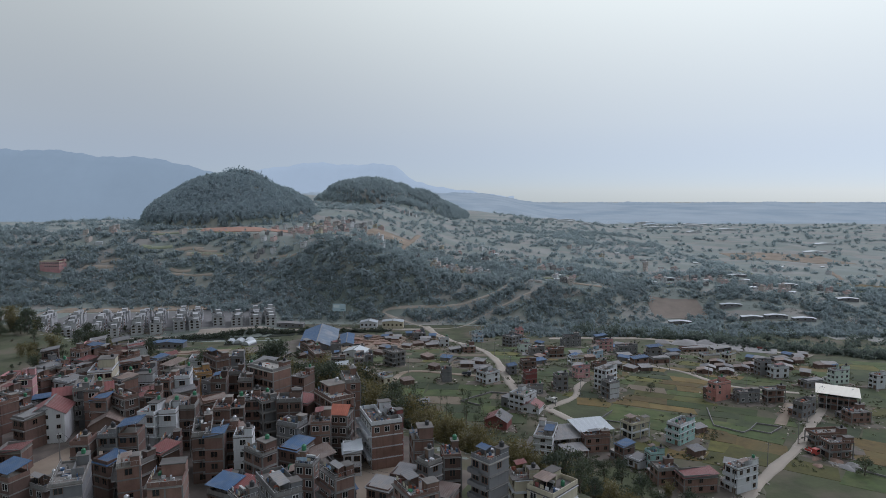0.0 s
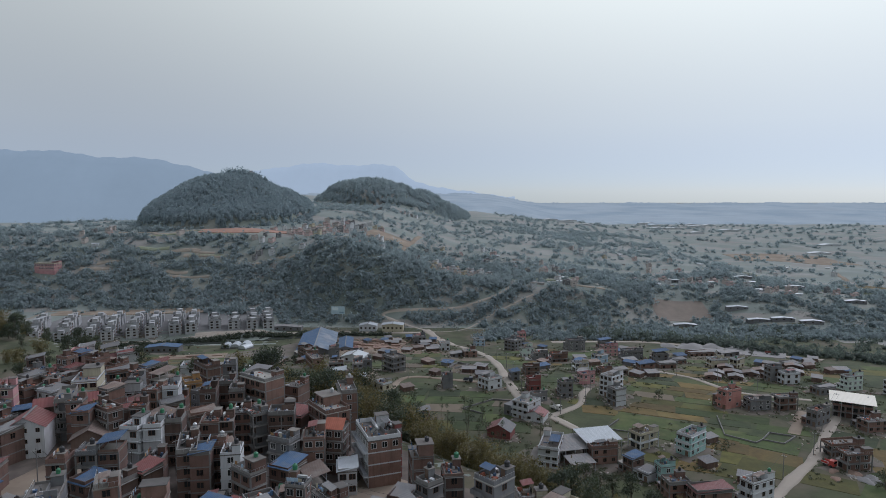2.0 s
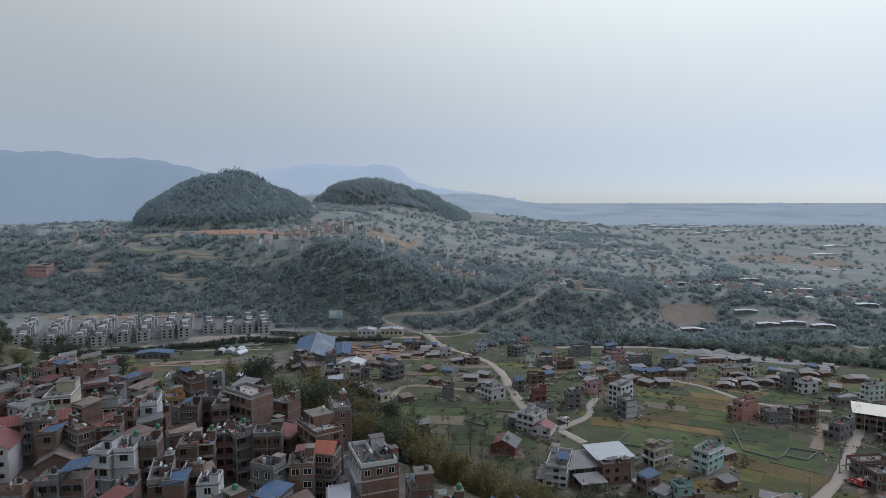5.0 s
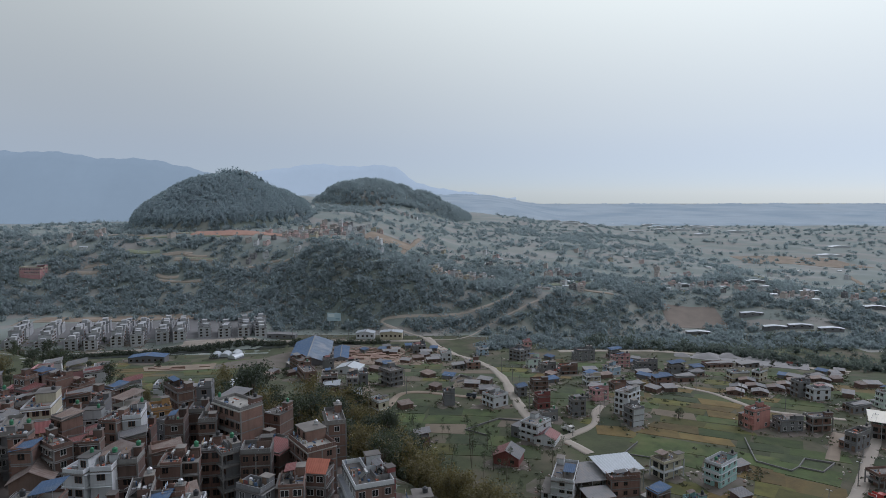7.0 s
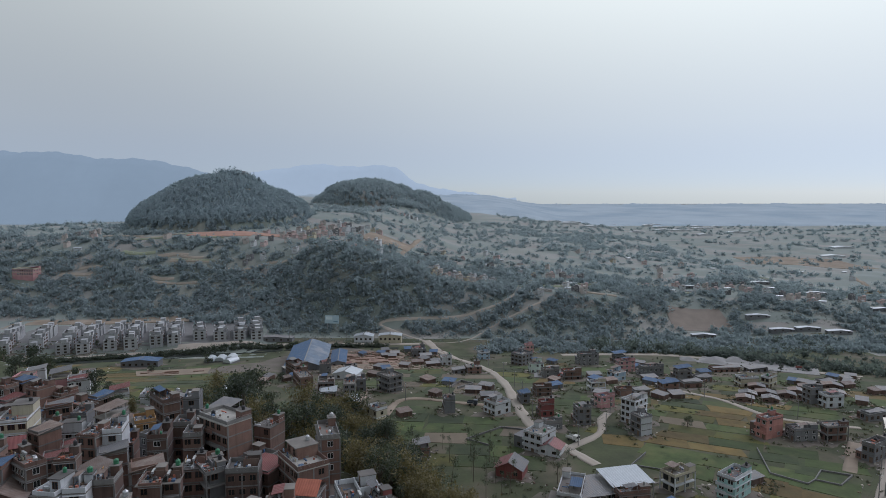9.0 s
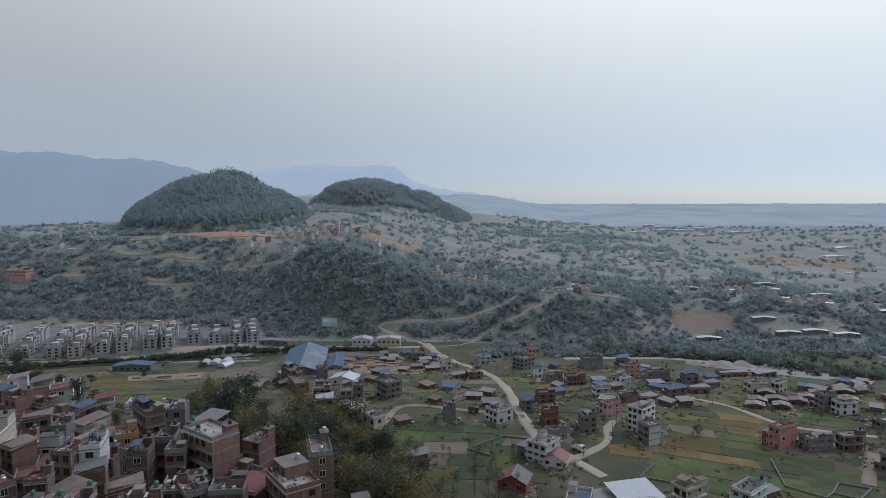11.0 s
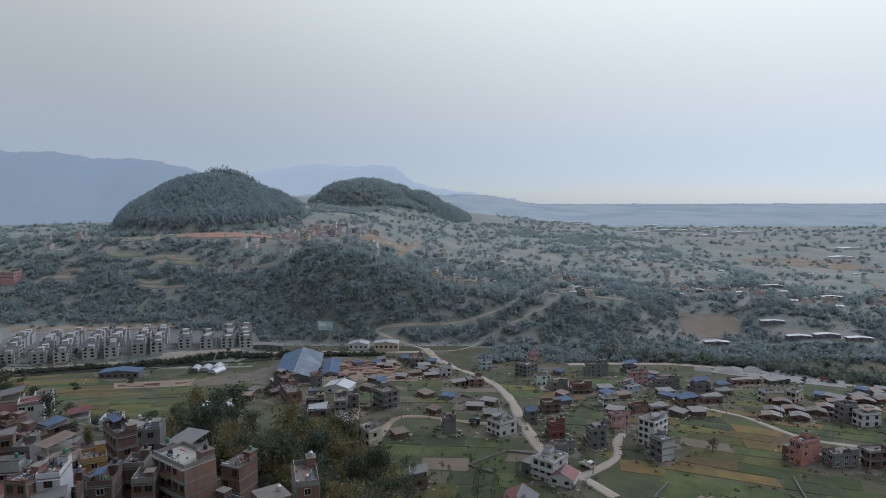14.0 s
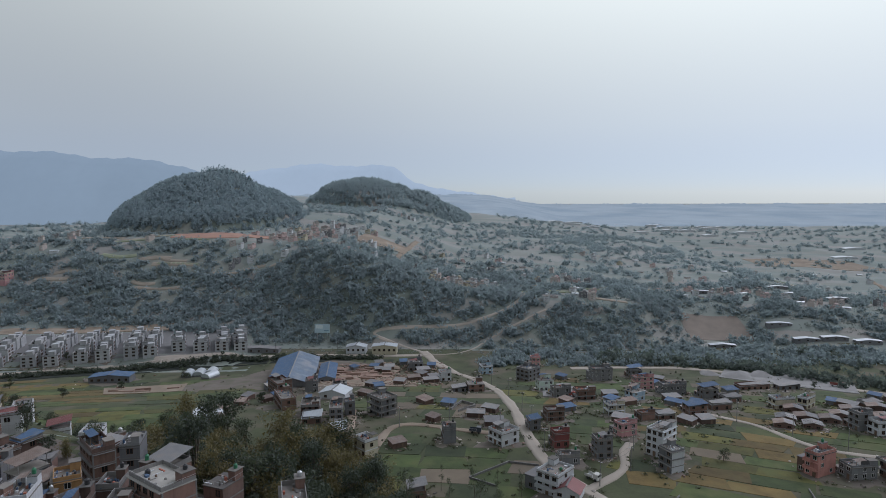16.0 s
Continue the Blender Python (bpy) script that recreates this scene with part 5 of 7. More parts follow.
for gx1, gy1, gt in ((-151, 441, -6), (-145, 443, -6), (-139, 446, -6), (-136, 436, 20), (-105, 335, 10), (-96, 332, 14)):
    greenhouse(gx1, gy1, gt)

# billboard on two posts
board = tagged(new("billboard"), "pale blue advertising billboard on steel posts", "billboard")
board.matrix_basis = pose(-85, 511, float(ground_z(-85, 511)), 0, 0, -6)
part("panel", boxes("panel", [(-5.4, -0.15, 5.2, 5.4, 0.15, 11.4)], paint("billboard_print", (0.40, 0.52, 0.58), 0.6, 0.08, 0.2, 2.0, 0.0)), board)
part("printed_bar", boxes("printed_bar", [(-4.6, -0.17, 8.2, 0.4, -0.152, 10.6)], paint("billboard_pale", (0.62, 0.70, 0.72), 0.6, 0.1)), board)
part("printed_bar", boxes("printed_bar", [(1.2, -0.17, 6.4, 4.6, -0.152, 7.2)], paint("billboard_dark", (0.16, 0.26, 0.33), 0.6, 0.1)), board)
for px in (-3.6, 3.6):
    part("post", boxes("post", [(px - 0.2, 0.15, -2, px + 0.2, 0.5, 10.8)], STEEL), board)
    part("brace", boxes("brace", [(px - 0.08, 0.5, -1, px + 0.08, 1.6, 0.1)], STEEL), board)


# ---------------------------------------------------------------- terrace colony
COLONY_WHITE = paint("weathered_colony_white", (0.37, 0.385, 0.41), 0.85, 0.16, 0.5, 3.0, 0.15, random_tint=0.15, stain=(0.24, 0.24, 0.24), streaks=0.5)


def row_house(x, y, turn, tall, front, flank):
    """One unit of the white terraces, end wall to -y."""
    root = tagged(new("row_house"), "white three-storey terrace house in a row", "house", "white terrace colony")
    root.matrix_basis = pose(x, y, float(ground_z(x, y)), 0, 0, -turn)
    w, d, h = 8.4, 6.4, 6.7 + tall
    part("wall", boxes("wall", [(-w / 2, -d / 2, -2, w / 2, d / 2, h)], COLONY_WHITE), root)
    part("roof_slab", boxes("roof_slab", [(-w / 2 - 0.1, -d / 2 - 0.02, h, w / 2 + 0.1, d / 2 - 0.03, h + 0.14)], ROOFTOP), root)
    part("parapet", boxes("parapet", [(-w / 2, -d / 2, h + 0.14, -w / 2 + 0.15, d / 2 - 0.05, h + 0.9), (w / 2 - 0.15, -d / 2, h + 0.14, w / 2, d / 2 - 0.05, h + 0.9),
                                      (-w / 2 + 0.15, -d / 2, h + 0.14, w / 2 - 0.15, -d / 2 + 0.14, h + 0.8)], COLONY_WHITE), root)
    part("stair_head", boxes("stair_head", [(-1.2, -1.2, h + 0.14, 2.2, d / 2 - 0.3, h + 2.4), (-1.4, -1.4, h + 2.4, 2.4, d / 2 - 0.2, h + 2.55)], COLONY_WHITE), root)
    for k in range(3):
        if front:
            for px in (-2.4, 1.6):
                o = part("window", WINDOWS["wood_whole"], root)
                o.location, o.scale = (px, -d / 2 - 0.003, 1.3 + k * 2.1), (1.7, 1, 1.2)
        if flank:
            o = part("window", WINDOWS["wood_triple"], root)
            o.location, o.rotation_euler, o.scale = (w / 2 + 0.003, 0.0, 1.3 + k * 2.1), (0, 0, math.pi / 2), (3.4, 1, 1.3)
    tanks = random.Random(int(x * 7 + y))
    if tanks.random() < 0.7:
        water_tank(root, -2.6, 0.6, h + 0.14, tanks, 0)
    return root


row_dir = Vector((-0.30, 0.954))
row_turn = -math.degrees(math.atan2(0.30, 0.954))
row_count = 0
for rx0, ry0, units in ((-300, 462, 6), (-279, 463, 7), (-258, 463, 7), (-245, 464, 7), (-229, 468, 7), (-216, 469, 7), (-200, 472, 7), (-189, 474, 7), (-174, 482, 3), (-159, 482, 3), (-145, 484, 5), (-135, 487, 5)):
    for u in range(units):
        row_count += 1
        step = 1.1 * math.sin(row_count * 2.4) - 0.5
        q = Vector((rx0, ry0)) + row_dir * (6.45 * u)
        row_house(q.x + 0.8 * math.sin(row_count * 1.7), q.y, row_turn, step, u == 0, u < 3)
        SITES.append((q.x, q.y, 5))



# ---------------------------------------------------------------- smaller houses that fill the ridge town
fill_rnd = random.Random(77)
filled = 0
for attempt in range(5200):
    fx, fy = fill_rnd.uniform(-150, 12), fill_rnd.uniform(112, 236)
    if float(ground_z(fx, fy)) < 29.0 or fy > 200 - 1.2 * (fx + 45) or filled > 92:
        continue
    fw, fd = fill_rnd.uniform(4.5, 7.5), fill_rnd.uniform(4.5, 7.0)
    reach = max(fw, fd) * 0.5
    if any((fx - a) ** 2 + (fy - b) ** 2 < (c * 0.66 + reach * 0.78) ** 2 for a, b, c in SITES) or any((fx - a) ** 2 + (fy - b) ** 2 < 90 for a, b in ((-94, 152), (-91, 146), (-97, 157), (-15, 145), (-11, 141), (-18, 150), (-22, 140), (-12, 150))):
        continue
    filled += 1
    house(fx, fy, fill_rnd.choice((25, 28, 22, 62)), fw, fd, fill_rnd.choice((2, 2, 3, 3)), fill_rnd.choice(("brick", "brick", "brickdark", "brickdark", "cement")), 1,
          roof=fill_rnd.choice(("", "", "", "", "rust", "tin", "tinred", "tinblue", "tin")), blank=True, group=RIDGE, seed=2000 + filled)


west_rnd, west = random.Random(91), 0
for attempt in range(1500):
    fx, fy = west_rnd.uniform(-150, -78), west_rnd.uniform(196, 262)
    if west > 20 or float(ground_z(fx, fy)) < 24.0:
        continue
    if any((fx - a) ** 2 + (fy - b) ** 2 < (c * 0.66 + 3.0) ** 2 for a, b, c in SITES):
        continue
    west += 1
    house(fx, fy, west_rnd.choice((25, 62, 78)), west_rnd.uniform(5, 8), west_rnd.uniform(5, 7), west_rnd.choice((1, 2, 2)), west_rnd.choice(("brick", "brickdark", "cement", "pink", "white")), 1,
          roof=west_rnd.choice(("", "", "tin", "tinred", "rust")), blank=True, group=RIDGE, seed=2200 + west)


# ---------------------------------------------------------------- trees
def foliage(name, colour, tint=0.3, sheen=0.3, clear=0.42):
    """Leaves: part of the light comes through them."""
    m = paint(name, colour, 0.8, 0.25, 0.4, 3.0, 0.0, random_tint=tint, islands=True, sheen=sheen)
    n, l = m.node_tree.nodes, m.node_tree.links
    b, out = n["Principled BSDF"], n["Material Output"]
    through_leaf, blend = n.new("ShaderNodeBsdfTranslucent"), n.new("ShaderNodeMixShader")
    l.new(b.inputs["Base Color"].links[0].from_socket, through_leaf.inputs["Color"])
    blend.inputs[0].default_value = clear
    l.new(b.outputs[0], blend.inputs[1])
    l.new(through_leaf.outputs[0], blend.inputs[2])
    l.new(blend.outputs[0], out.inputs["Surface"])
    return m


LEAF_GREEN = foliage("green_foliage", (0.066, 0.084, 0.042))
LEAF_DARK = foliage("dark_foliage", (0.050, 0.066, 0.036))
LEAF_BAMBOO = foliage("bamboo_foliage", (0.158, 0.136, 0.050))
LEAF_WEED = foliage("weed_foliage", (0.085, 0.092, 0.045))
LEAF_DRY = foliage("dry_foliage", (0.15, 0.12, 0.075))
CULM = paint("bamboo_culm", (0.16, 0.15, 0.06), 0.7, 0.2)


def leaf_quads(centres, size, rng, droop=0.0):
    """Small pointed leaves at those places, turned at random."""
    n = len(centres)
    a = rng.normal(size=(n, 3))
    a[:, 2] -= droop
    a /= np.linalg.norm(a, axis=1)[:, None]
    b = np.cross(a, rng.normal(size=(n, 3)))
    b /= np.linalg.norm(b, axis=1)[:, None] + 1e-9
    s = size * rng.uniform(0.6, 1.4, (n, 1))
    v = np.stack([centres - a * s - b * s * 0.45, centres - a * s * 0.6 + b * s * 0.5, centres + a * s], 1).reshape(-1, 3)
    q = np.arange(3 * n).reshape(-1, 3)
    return v, q


def tube(points, radii, verts, faces, sides=6):
    for i, (p, r) in enumerate(zip(points, radii)):
        k = len(verts)
        for j in range(sides):
            t = j * math.tau / sides
            verts.append((p[0] + r * math.cos(t), p[1] + r * math.sin(t), p[2]))
        if i:
            for j in range(sides):
                m = (j + 1) % sides
                faces.append((k - sides + j, k - sides + m, k + m, k + j))


def tree_model(kind, seed):
    rng = np.random.default_rng(seed)
    root = new({"bamboo": "bamboo_clump", "slim": "slim_tree", "broad": "broadleaf_tree", "bush": "bush"}[kind])
    v, q, crown = [], [], []
    if kind == "bamboo":
        for i in range(16):
            a, lean = rng.uniform(0, math.tau), rng.uniform(1.0, 4.2)
            h = rng.uniform(7.5, 11.5)
            bx, by = rng.normal(0, 0.9, 2)
            pts = [(bx + lean * f ** 2.2 * math.cos(a), by + lean * f ** 2.2 * math.sin(a), h * (f - 0.22 * f ** 4)) for f in np.linspace(0, 1, 7)]
            pts[0] = (bx, by, -1.0)
            tube(pts, np.linspace(0.07, 0.015, 7), v, q, 4)
            for f in rng.uniform(0.12, 1.0, 96):
                c = np.array((bx + lean * f ** 2.2 * math.cos(a), by + lean * f ** 2.2 * math.sin(a), h * (f - 0.22 * f ** 4)))
                crown.append(c + rng.normal(0, 0.45 + 0.3 * f, 3) * (1, 1, 0.7))
        size, droop, mats = 0.31, 0.7, (CULM, LEAF_BAMBOO)
    elif kind == "slim":
        h = rng.uniform(11, 15)
        sway = rng.normal(0, 0.5, 2)
        tube([(sway[0] * f * f, sway[1] * f * f, h * f - (1.0 if f == 0 else 0)) for f in np.linspace(0, 1, 6)], np.linspace(0.2, 0.04, 6), v, q, 5)
        for i in range(rng.integers(7, 11)):
            f = rng.uniform(0.45, 1.0)
            a, r = rng.uniform(0, math.tau), rng.uniform(0.5, 1.9) * (1.25 - f)  * 1.6
            base = np.array((sway[0] * f * f, sway[1] * f * f, h * f))
            tip = base + (r * math.cos(a), r * math.sin(a), 0.7)
            tube([base, tip], (0.05, 0.02), v, q, 4)
            crown += list(tip + rng.normal(0, 1, (56, 3)) * (0.6, 0.6, 0.5))
        size, droop, mats = 0.22, 0.3, (BARK, LEAF_GREEN)
    else:
        h = rng.uniform(6.5, 10) if kind == "broad" else rng.uniform(1.6, 2.8)
        fork = h * 0.22
        tube([(0, 0, -1.0), (0.1, 0, fork * 0.5), (0.15, 0.1, fork)], (0.035 * h, 0.028 * h, 0.024 * h), v, q, 6)
        for i in range(9):
            a, up = rng.uniform(0, math.tau), rng.uniform(0.26, 1.0)
            r = h * 0.36 * rng.uniform(0.3, 1.0) * (1.25 - 0.6 * up)
            tip = np.array((r * math.cos(a), r * math.sin(a), h * up * 0.92))
            tube([(0.15, 0.1, fork), tip * (0.55, 0.55, 0.8), tip], (0.016 * h, 0.01 * h, 0.004 * h), v, q, 4)
            n = 130 if kind == "broad" else 45
            shell = rng.normal(size=(n, 3))
            shell /= np.linalg.norm(shell, axis=1)[:, None]
            crown += list(tip + shell * rng.uniform(0.35, 1.12, (n, 1)) * (0.19 * h, 0.19 * h, 0.14 * h))
        size, droop = (0.30, 0.2) if kind == "broad" else (0.22, 0.1)
        mats = (BARK, LEAF_GREEN if seed % 2 else LEAF_DARK)
        if kind == "bush" and seed % 3 == 0:
            mats = (BARK, LEAF_DRY)
    if kind == "bush":
        lv, lq = leaf_quads(np.array(crown), size, rng, droop)
        k = len(v)
        bush = new("bush", mesh_of("bush", v + lv.tolist(), q + (lq + k).tolist(), list(mats), [0] * len(q) + [1] * len(lq)))
        bpy.data.objects.remove(root)
        return tagged(bush, "low rough bush on the slope", "bush", "bushes")
    stem = part("trunk" if kind != "bamboo" else "cane", mesh_of("trunk", v, q, [mats[0]], shade=True), root)
    if kind == "bamboo":
        tagged(stem, kind="stuff")
    lv, lq = leaf_quads(np.array(crown), size, rng, droop)
    part("crown", mesh_of("crown", lv.tolist(), lq.tolist(), [mats[1]]), root)
    words = {"bamboo": "arching olive and yellow bamboo clump on the slope", "slim": "tall slim tree with thin green tufts",
             "broad": "dense dark green broadleaf tree", "bush": "low rough bush on the slope"}[kind]
    return tagged(root, words, {"bamboo": "bamboo", "slim": "tree", "broad": "tree", "bush": "bush"}[kind],
                  {"bamboo": "bamboo on the slope", "slim": "slim trees", "broad": "trees of the valley", "bush": "bushes"}[kind])


MODELS = {"bamboo": [tree_model("bamboo", s) for s in (1, 2, 3)], "slim": [tree_model("slim", s) for s in (4, 5, 6)],
          "broad": [tree_model("broad", s) for s in (7, 8, 9, 10)], "bush": [tree_model("bush", s) for s in (11, 12, 13)]}
used_models = set()


def plant(kind, x, y, rnd, size=1.0):
    model = rnd.choice(MODELS[kind])
    k = size * rnd.uniform(0.75, 1.25)
    m = pose(x, y, float(ground_z(x, y)), 0, 0, rnd.uniform(0, 360)) @ Matrix.Diagonal((k, k, k * rnd.uniform(0.9, 1.12), 1))
    if model.name in used_models:
        return copy_thing(model, m)
    used_models.add(model.name)
    model.matrix_basis = m
    return model


def grove(rnd, count, kinds, inside, x0, x1, y0, y1, gap=3.0, size=1.0, clear=1.5):
    placed, tries = [], 0
    while len(placed) < count and tries < count * 40:
        tries += 1
        x, y = rnd.uniform(x0, x1), rnd.uniform(y0, y1)
        if not inside(x, y) or any((x - a) ** 2 + (y - b) ** 2 < gap * gap for a, b in placed) or not free(x, y, clear):
            continue
        placed.append((x, y))
        plant(rnd.choices(list(kinds), list(kinds.values()))[0], x, y, rnd, size)
    return placed


def on_slope(x, y):
    z = float(ground_z(x, y))
    return 4.6 < z < 27.5


grower = random.Random(42)
grove(grower, 62, {"bamboo": 6, "broad": 3}, lambda x, y: on_slope(x, y) and x < -8, -62, -8, 185, 290, 4.0, 1.05, 0.3)
grove(grower, 92, {"bamboo": 9, "broad": 1, "bush": 2}, lambda x, y: on_slope(x, y) and y > 152, -12, 54, 150, 250, 3.3, 0.92, 0.3)
grove(grower, 16, {"bush": 5, "broad": 1}, on_slope, 8, 66, 112, 175, 5.0, 0.6, 0.3)
grove(grower, 26, {"broad": 5, "bamboo": 2}, lambda x, y: True, -60, -34, 212, 272, 4.2, 1.1, 0.5)
grove(grower, 46, {"slim": 1}, lambda x, y: float(ground_z(x, y)) < 16, -34, 40, 205, 266, 2.6, 0.85)
grove(grower, 34, {"broad": 3, "bush": 2, "bamboo": 1}, lambda x, y: True, 26, 70, 140, 202, 3.6, 0.85)
grove(grower, 28, {"broad": 4, "bamboo": 3}, lambda x, y: float(ground_z(x, y)) < 27, -200, -76, 234, 290, 4.0, 0.68, 0.5)
grove(grower, 40, {"broad": 4, "bamboo": 2}, lambda x, y: True, -250, -190, 255, 330, 4.0, 0.85)
grove(grower, 95, {"broad": 5, "bamboo": 4}, lambda x, y: 236 - 0.75 * (x + 64) < y < 298 - 0.72 * (x + 64), -108, -12, 190, 335, 3.4, 1.15, 0.2)
grove(grower, 58, {"bamboo": 5, "broad": 2}, lambda x, y: abs(x + 14 + 0.45 * (y - 222)) < 14, -62, 16, 186, 300, 3.2, 1.05, 0.2)
grove(grower, 44, {"broad": 3, "bush": 2}, lambda x, y: True, -215, -100, 276, 314, 3.6, 0.72, 0.5)
grove(grower, 34, {"broad": 1, "bush": 2, "bamboo": 1}, lambda x, y: 20 < float(ground_z(x, y)) < 31, -175, -82, 222, 262, 4.2, 0.6, 0.5)
grove(grower, 16, {"broad": 1, "bush": 2}, lambda x, y: True, -260, -60, 330, 440, 12.0, 0.7)
grove(grower, 20, {"broad": 1, "bush": 2}, lambda x, y: True, -20, 220, 200, 440, 14.0, 0.5, 2.5)
grove(grower, 18, {"bamboo": 3, "broad": 2}, lambda x, y: float(ground_z(x, y)) < 28, -66, -28, 214, 262, 3.2, 0.85, 0.3)
grove(grower, 14, {"broad": 3, "bush": 1}, lambda x, y: True, -330, -90, 405, 470, 5.0, 0.6, 1.0)
grove(grower, 14, {"broad": 1, "bush": 1}, lambda x, y: True, -120, -10, 120, 225, 6.0, 0.45, 0.3)


# ---------------------------------------------------------------- woods on the far slopes (beyond counting)
def crown_forms(conifer, seed, low=False):
    """One rough crown as corner and triangle arrays, about one metre in radius: a dark core with many leaf sprays about it."""
    rng = np.random.default_rng(seed)
    bm = bmesh.new()
    bmesh.ops.create_icosphere(bm, subdivisions=1, radius=1.0)
    ball = np.array([vert.co for vert in bm.verts])
    faces = np.array([[w.index for w in face.verts] for face in bm.faces])
    bm.free()
    cores, q = [], []
    for k in range(1 if conifer else 3):
        at = np.array((0, 0, 1.0)) if conifer else np.array((0.42 * math.cos(2.1 * k + seed), 0.42 * math.sin(2.1 * k + seed), 0.85 + 0.2 * k))
        cores.append(ball * rng.uniform(0.75, 1.2, (12, 1)) * (0.5 if conifer else rng.uniform(0.3, 0.42)) + at)
        q.append(faces + 12 * k)
    core, q = np.vstack(cores), np.vstack(q)
    n = 36 if conifer else 42
    d = rng.normal(size=(n, 3))
    d /= np.linalg.norm(d, axis=1)[:, None]
    lobes = rng.normal(size=(5, 3)) * (0.45, 0.45, 0.3)
    centre = d * rng.uniform(0.55, 0.95, (n, 1)) * (1, 1, 0.95) + (lobes[rng.integers(0, 5, n)] if not conifer else 0) + (0, 0, 1.0)
    along = d * 0.7 + rng.normal(size=(n, 3)) * 0.6
    along /= np.linalg.norm(along, axis=1)[:, None]
    side = np.cross(along, rng.normal(size=(n, 3)))
    side /= np.linalg.norm(side, axis=1)[:, None]
    size = rng.uniform(0.2, 0.4, (n, 1))
    tri = np.stack([centre - side * size * 0.7 - along * size * 0.5, centre + side * size * 0.7 - along * size * 0.5, centre + along * size], 1).reshape(-1, 3)
    if low:
        return tri[:54] * (1, 1, 0.6), np.arange(54).reshape(-1, 3)
    v = np.vstack([core, tri])
    if conifer:
        taper = 1.15 - 0.5 * np.clip(v[:, 2:] / 2.0, 0, 1.1)
        v = v * np.hstack([taper, taper, np.full_like(taper, 1.25)])
    return v, np.vstack([q, np.arange(3 * n).reshape(-1, 3) + len(core)])


def wood(name, spots, radii, material, label, conifer=False, seed=1, sink=0.55, low=False):
    rng = np.random.default_rng(seed)
    forms = [crown_forms(conifer, seed * 10 + k, low) for k in range(5)]
    vs, qs, off = [], [], 0
    for (x, y), r in zip(spots, radii):
        v, q = forms[rng.integers(5)]
        a = rng.uniform(0, math.tau)
        c, s = math.cos(a), math.sin(a)
        w = v * (r, r, r * rng.uniform(0.85, 1.25))
        w = np.stack([w[:, 0] * c - w[:, 1] * s + x, w[:, 0] * s + w[:, 1] * c + y, w[:, 2]], 1)
        w[:, 2] += float(ground_z(x, y)) - sink * r
        vs.append(w)
        qs.append(q + off)
        off += len(v)
    v, q = np.vstack(vs), np.vstack(qs)
    me = bpy.data.meshes.new(name)
    me.vertices.add(len(v))
    me.vertices.foreach_set("co", v.ravel())
    me.loops.add(q.size)
    me.loops.foreach_set("vertex_index", q.ravel().astype(np.int32))
    me.polygons.add(len(q))
    me.polygons.foreach_set("loop_start", np.arange(0, q.size, 3, dtype=np.int32))
    me.materials.append(material)
    me.polygons.foreach_set("use_smooth", np.ones(len(q), dtype=bool))
    me.update(calc_edges=True)
    return tagged(new(name, me), label, "trees", kind="stuff")


def scatter(rng, n, x0, x1, y0, y1, keep):
    """Spots of a thinned random spread; keep gives the share that stays."""
    x, y = rng.uniform(x0, x1, n), rng.uniform(y0, y1, n)
    stay = rng.uniform(size=n) < np.clip(keep(x, y), 0, 1)
    x, y = x[stay], y[stay]
    for ring, spare in ((SITES, 2.5), (LANES, 2.4)):
        for a, b, c in ring:
            if b > 440:
                ok = (x - a) ** 2 + (y - b) ** 2 > (c + spare) ** 2
                x, y = x[ok], y[ok]
    return np.stack([x, y], 1)


def village(x, y):
    """1 inside the hill village, where few trees stand."""
    return smooth(1.0, 0.5, ((x + 140) / 78) ** 2 + ((y - 672) / 62) ** 2)


def clumped(x, y, k=1.0):
    """A patchy 0..1 field that gathers trees into clumps and belts."""
    f = (np.sin(x * 0.043 * k + 1.1) * np.cos(y * 0.051 * k + 0.7) + 0.7 * np.sin(x * 0.097 * k - y * 0.083 * k) + 0.5 * np.cos(x * 0.19 * k + y * 0.14 * k + 2.0))
    return smooth(-0.7, 0.9, f)


# ---------------------------------------------------------------- far houses on the slopes
# pale muted walls: fading by haze is put into these two paints
PLASTER = paint("tan_plaster", (0.42, 0.375, 0.355), 0.9, 0.15, 0.3, 5.0, 0.1, random_tint=0.15)
PALE_PINK = paint("pale_pink_paint", (0.50, 0.38, 0.37), 0.85, 0.12, 0.3, 5.0, 0.1, random_tint=0.1)


